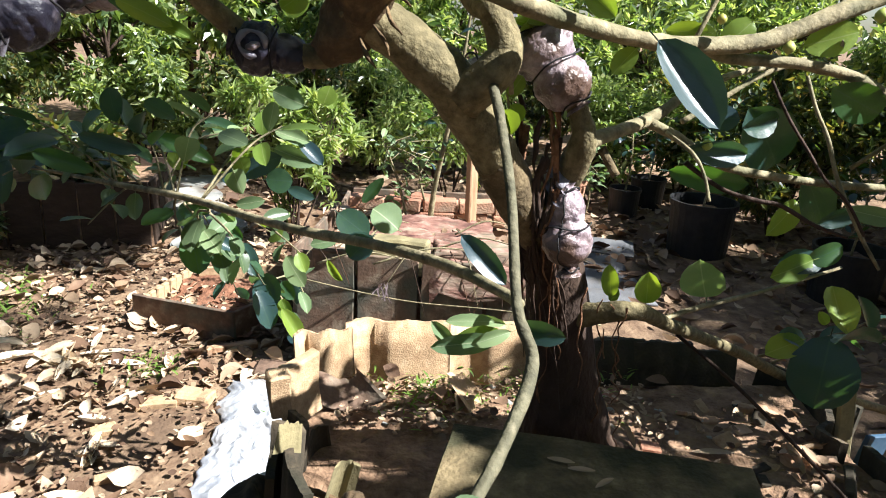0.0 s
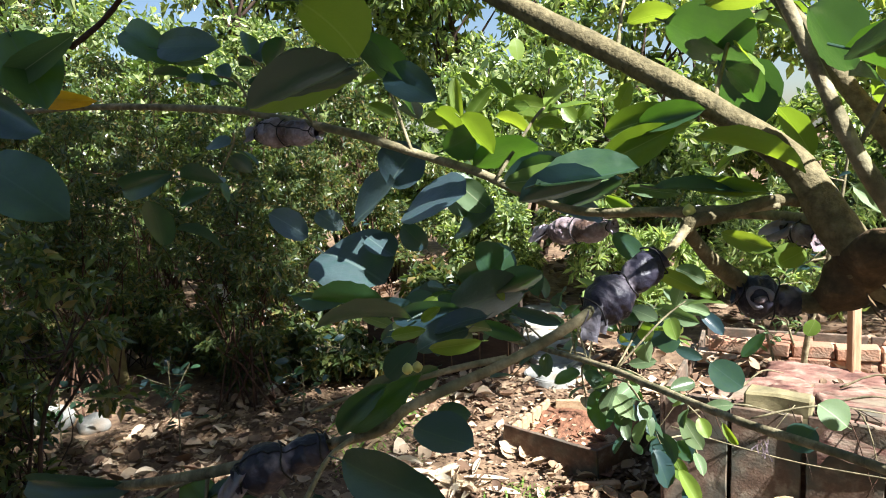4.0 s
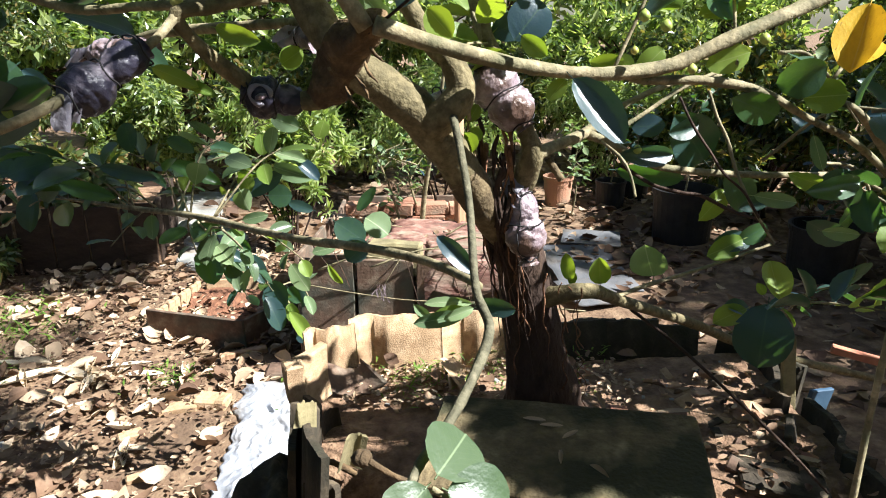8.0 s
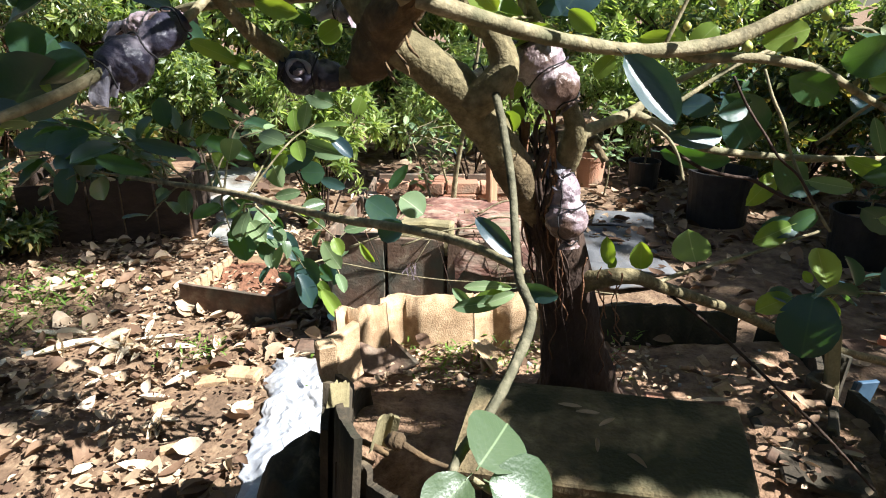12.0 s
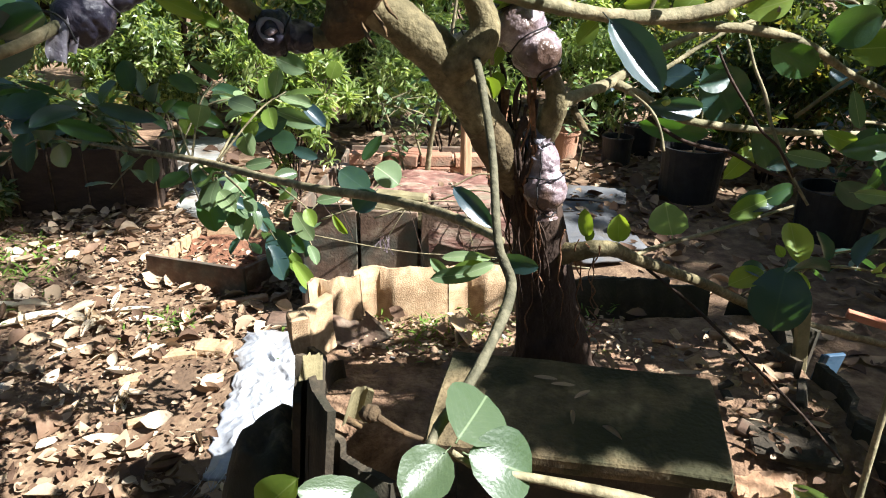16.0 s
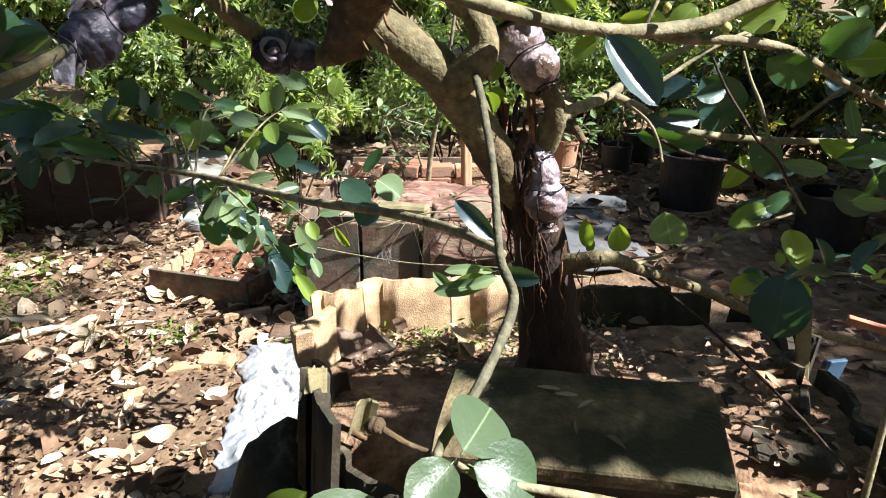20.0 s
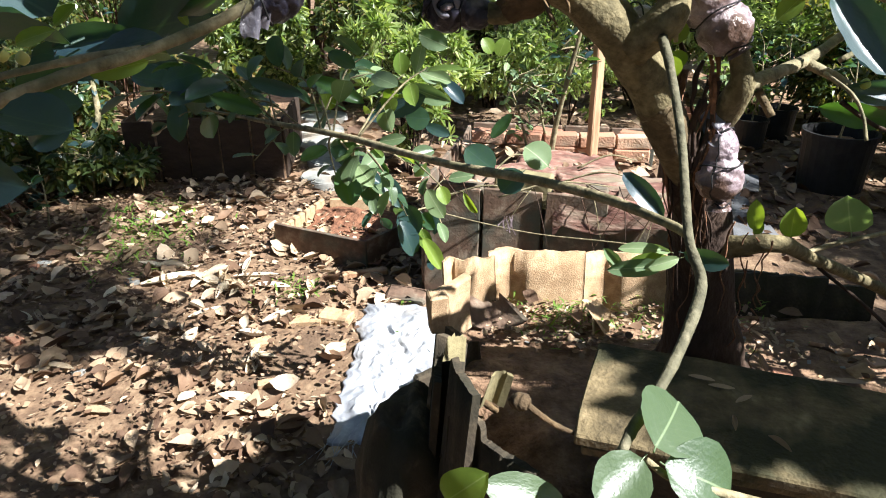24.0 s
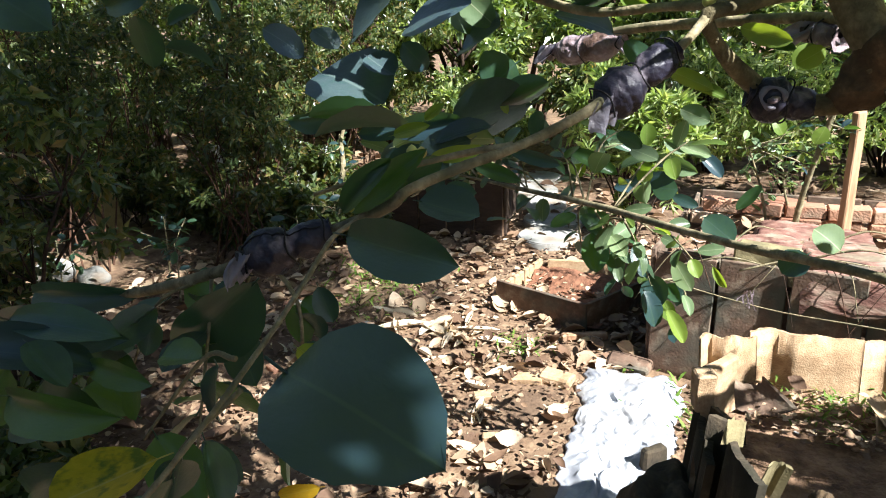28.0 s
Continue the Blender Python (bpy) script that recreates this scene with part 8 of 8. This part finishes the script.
for k in range(46):
    x, y = r_.uniform(-0.1, 0.85), r_.uniform(1.2, 1.52)
    s = r_.uniform(0.006, 0.014)
    fragment((x, y, soil_z(x, y) - 0.003), (s * 1.5, s, s * 0.7), r_.uniform(0, 180), (tile_mat, stone_mat)[k % 2], "small pebble on the bed's earth", seed=k, name="pebble")
# right edge: broken upright tile, blue scrap, red-brown stick
stake("broken_tile_post", "narrow broken tile standing upright at the bed's edge", "tile", (0.955, 1.3, 0.55), (0.9, 1.3, 0.92), 0.016, tile_mossy, 0.5, 6)
fragment((1.02, 1.36, 0.58), (0.08, 0.012, 0.16), 20, blue_plastic, "pale blue plastic scrap beside the bed", (6, 8), 3, "plastic_scrap")
stake("red_brown_stick", "red-brown cut stick leaning over the bed's edge", "stick", (1.04, 1.34, 0.862), (1.32, 1.2, 0.82), 0.01, red_stick, 1.0, 7)

litter("bed_crumbs", 620, (-0.2, 0.55, 1.28, 1.5), 0.02, litter_leaf, 35, "crumbs of tile, leaf and earth along the tile wall", lift=0.737, bend=0.3)
litter("bed_front_crumbs", 120, (0.63, 0.92, 0.85, 1.4), 0.03, litter_brown, 36, "bits of dry leaf and bark on the bed's earth", lift=0.735, bend=0.4)
# lumpy dark cover against the bed's left side
v, f = [], []
n, m_ = 36, 22
for i in range(m_ + 1):
    u = i / m_
    for j in range(n):
        a = 2 * math.pi * j / n
        rr = math.cos(u * math.pi / 2) ** 0.55
        p = Vector((math.cos(a) * rr, math.sin(a) * rr, u))
        q = 1 + 0.28 * noise.noise(p * 2.2 + Vector((3, 1, 0))) + 0.12 * abs(noise.noise(p * 5))
        v.append((-0.34 + 0.135 * p.x * q, 1.08 + 0.22 * p.y * q, 0.7 * math.sin(u * math.pi / 2) ** 0.8 * (1 + 0.06 * noise.noise(p * 3))))
f = [(i * n + j, i * n + (j + 1) % n, (i + 1) * n + (j + 1) % n, (i + 1) * n + j) for i in range(m_) for j in range(n)]
in_bed("cover", mesh_of("cover", v, f, tile_black), Matrix.Identity(4), "lumpy black weathered cover slumped against the tiles")
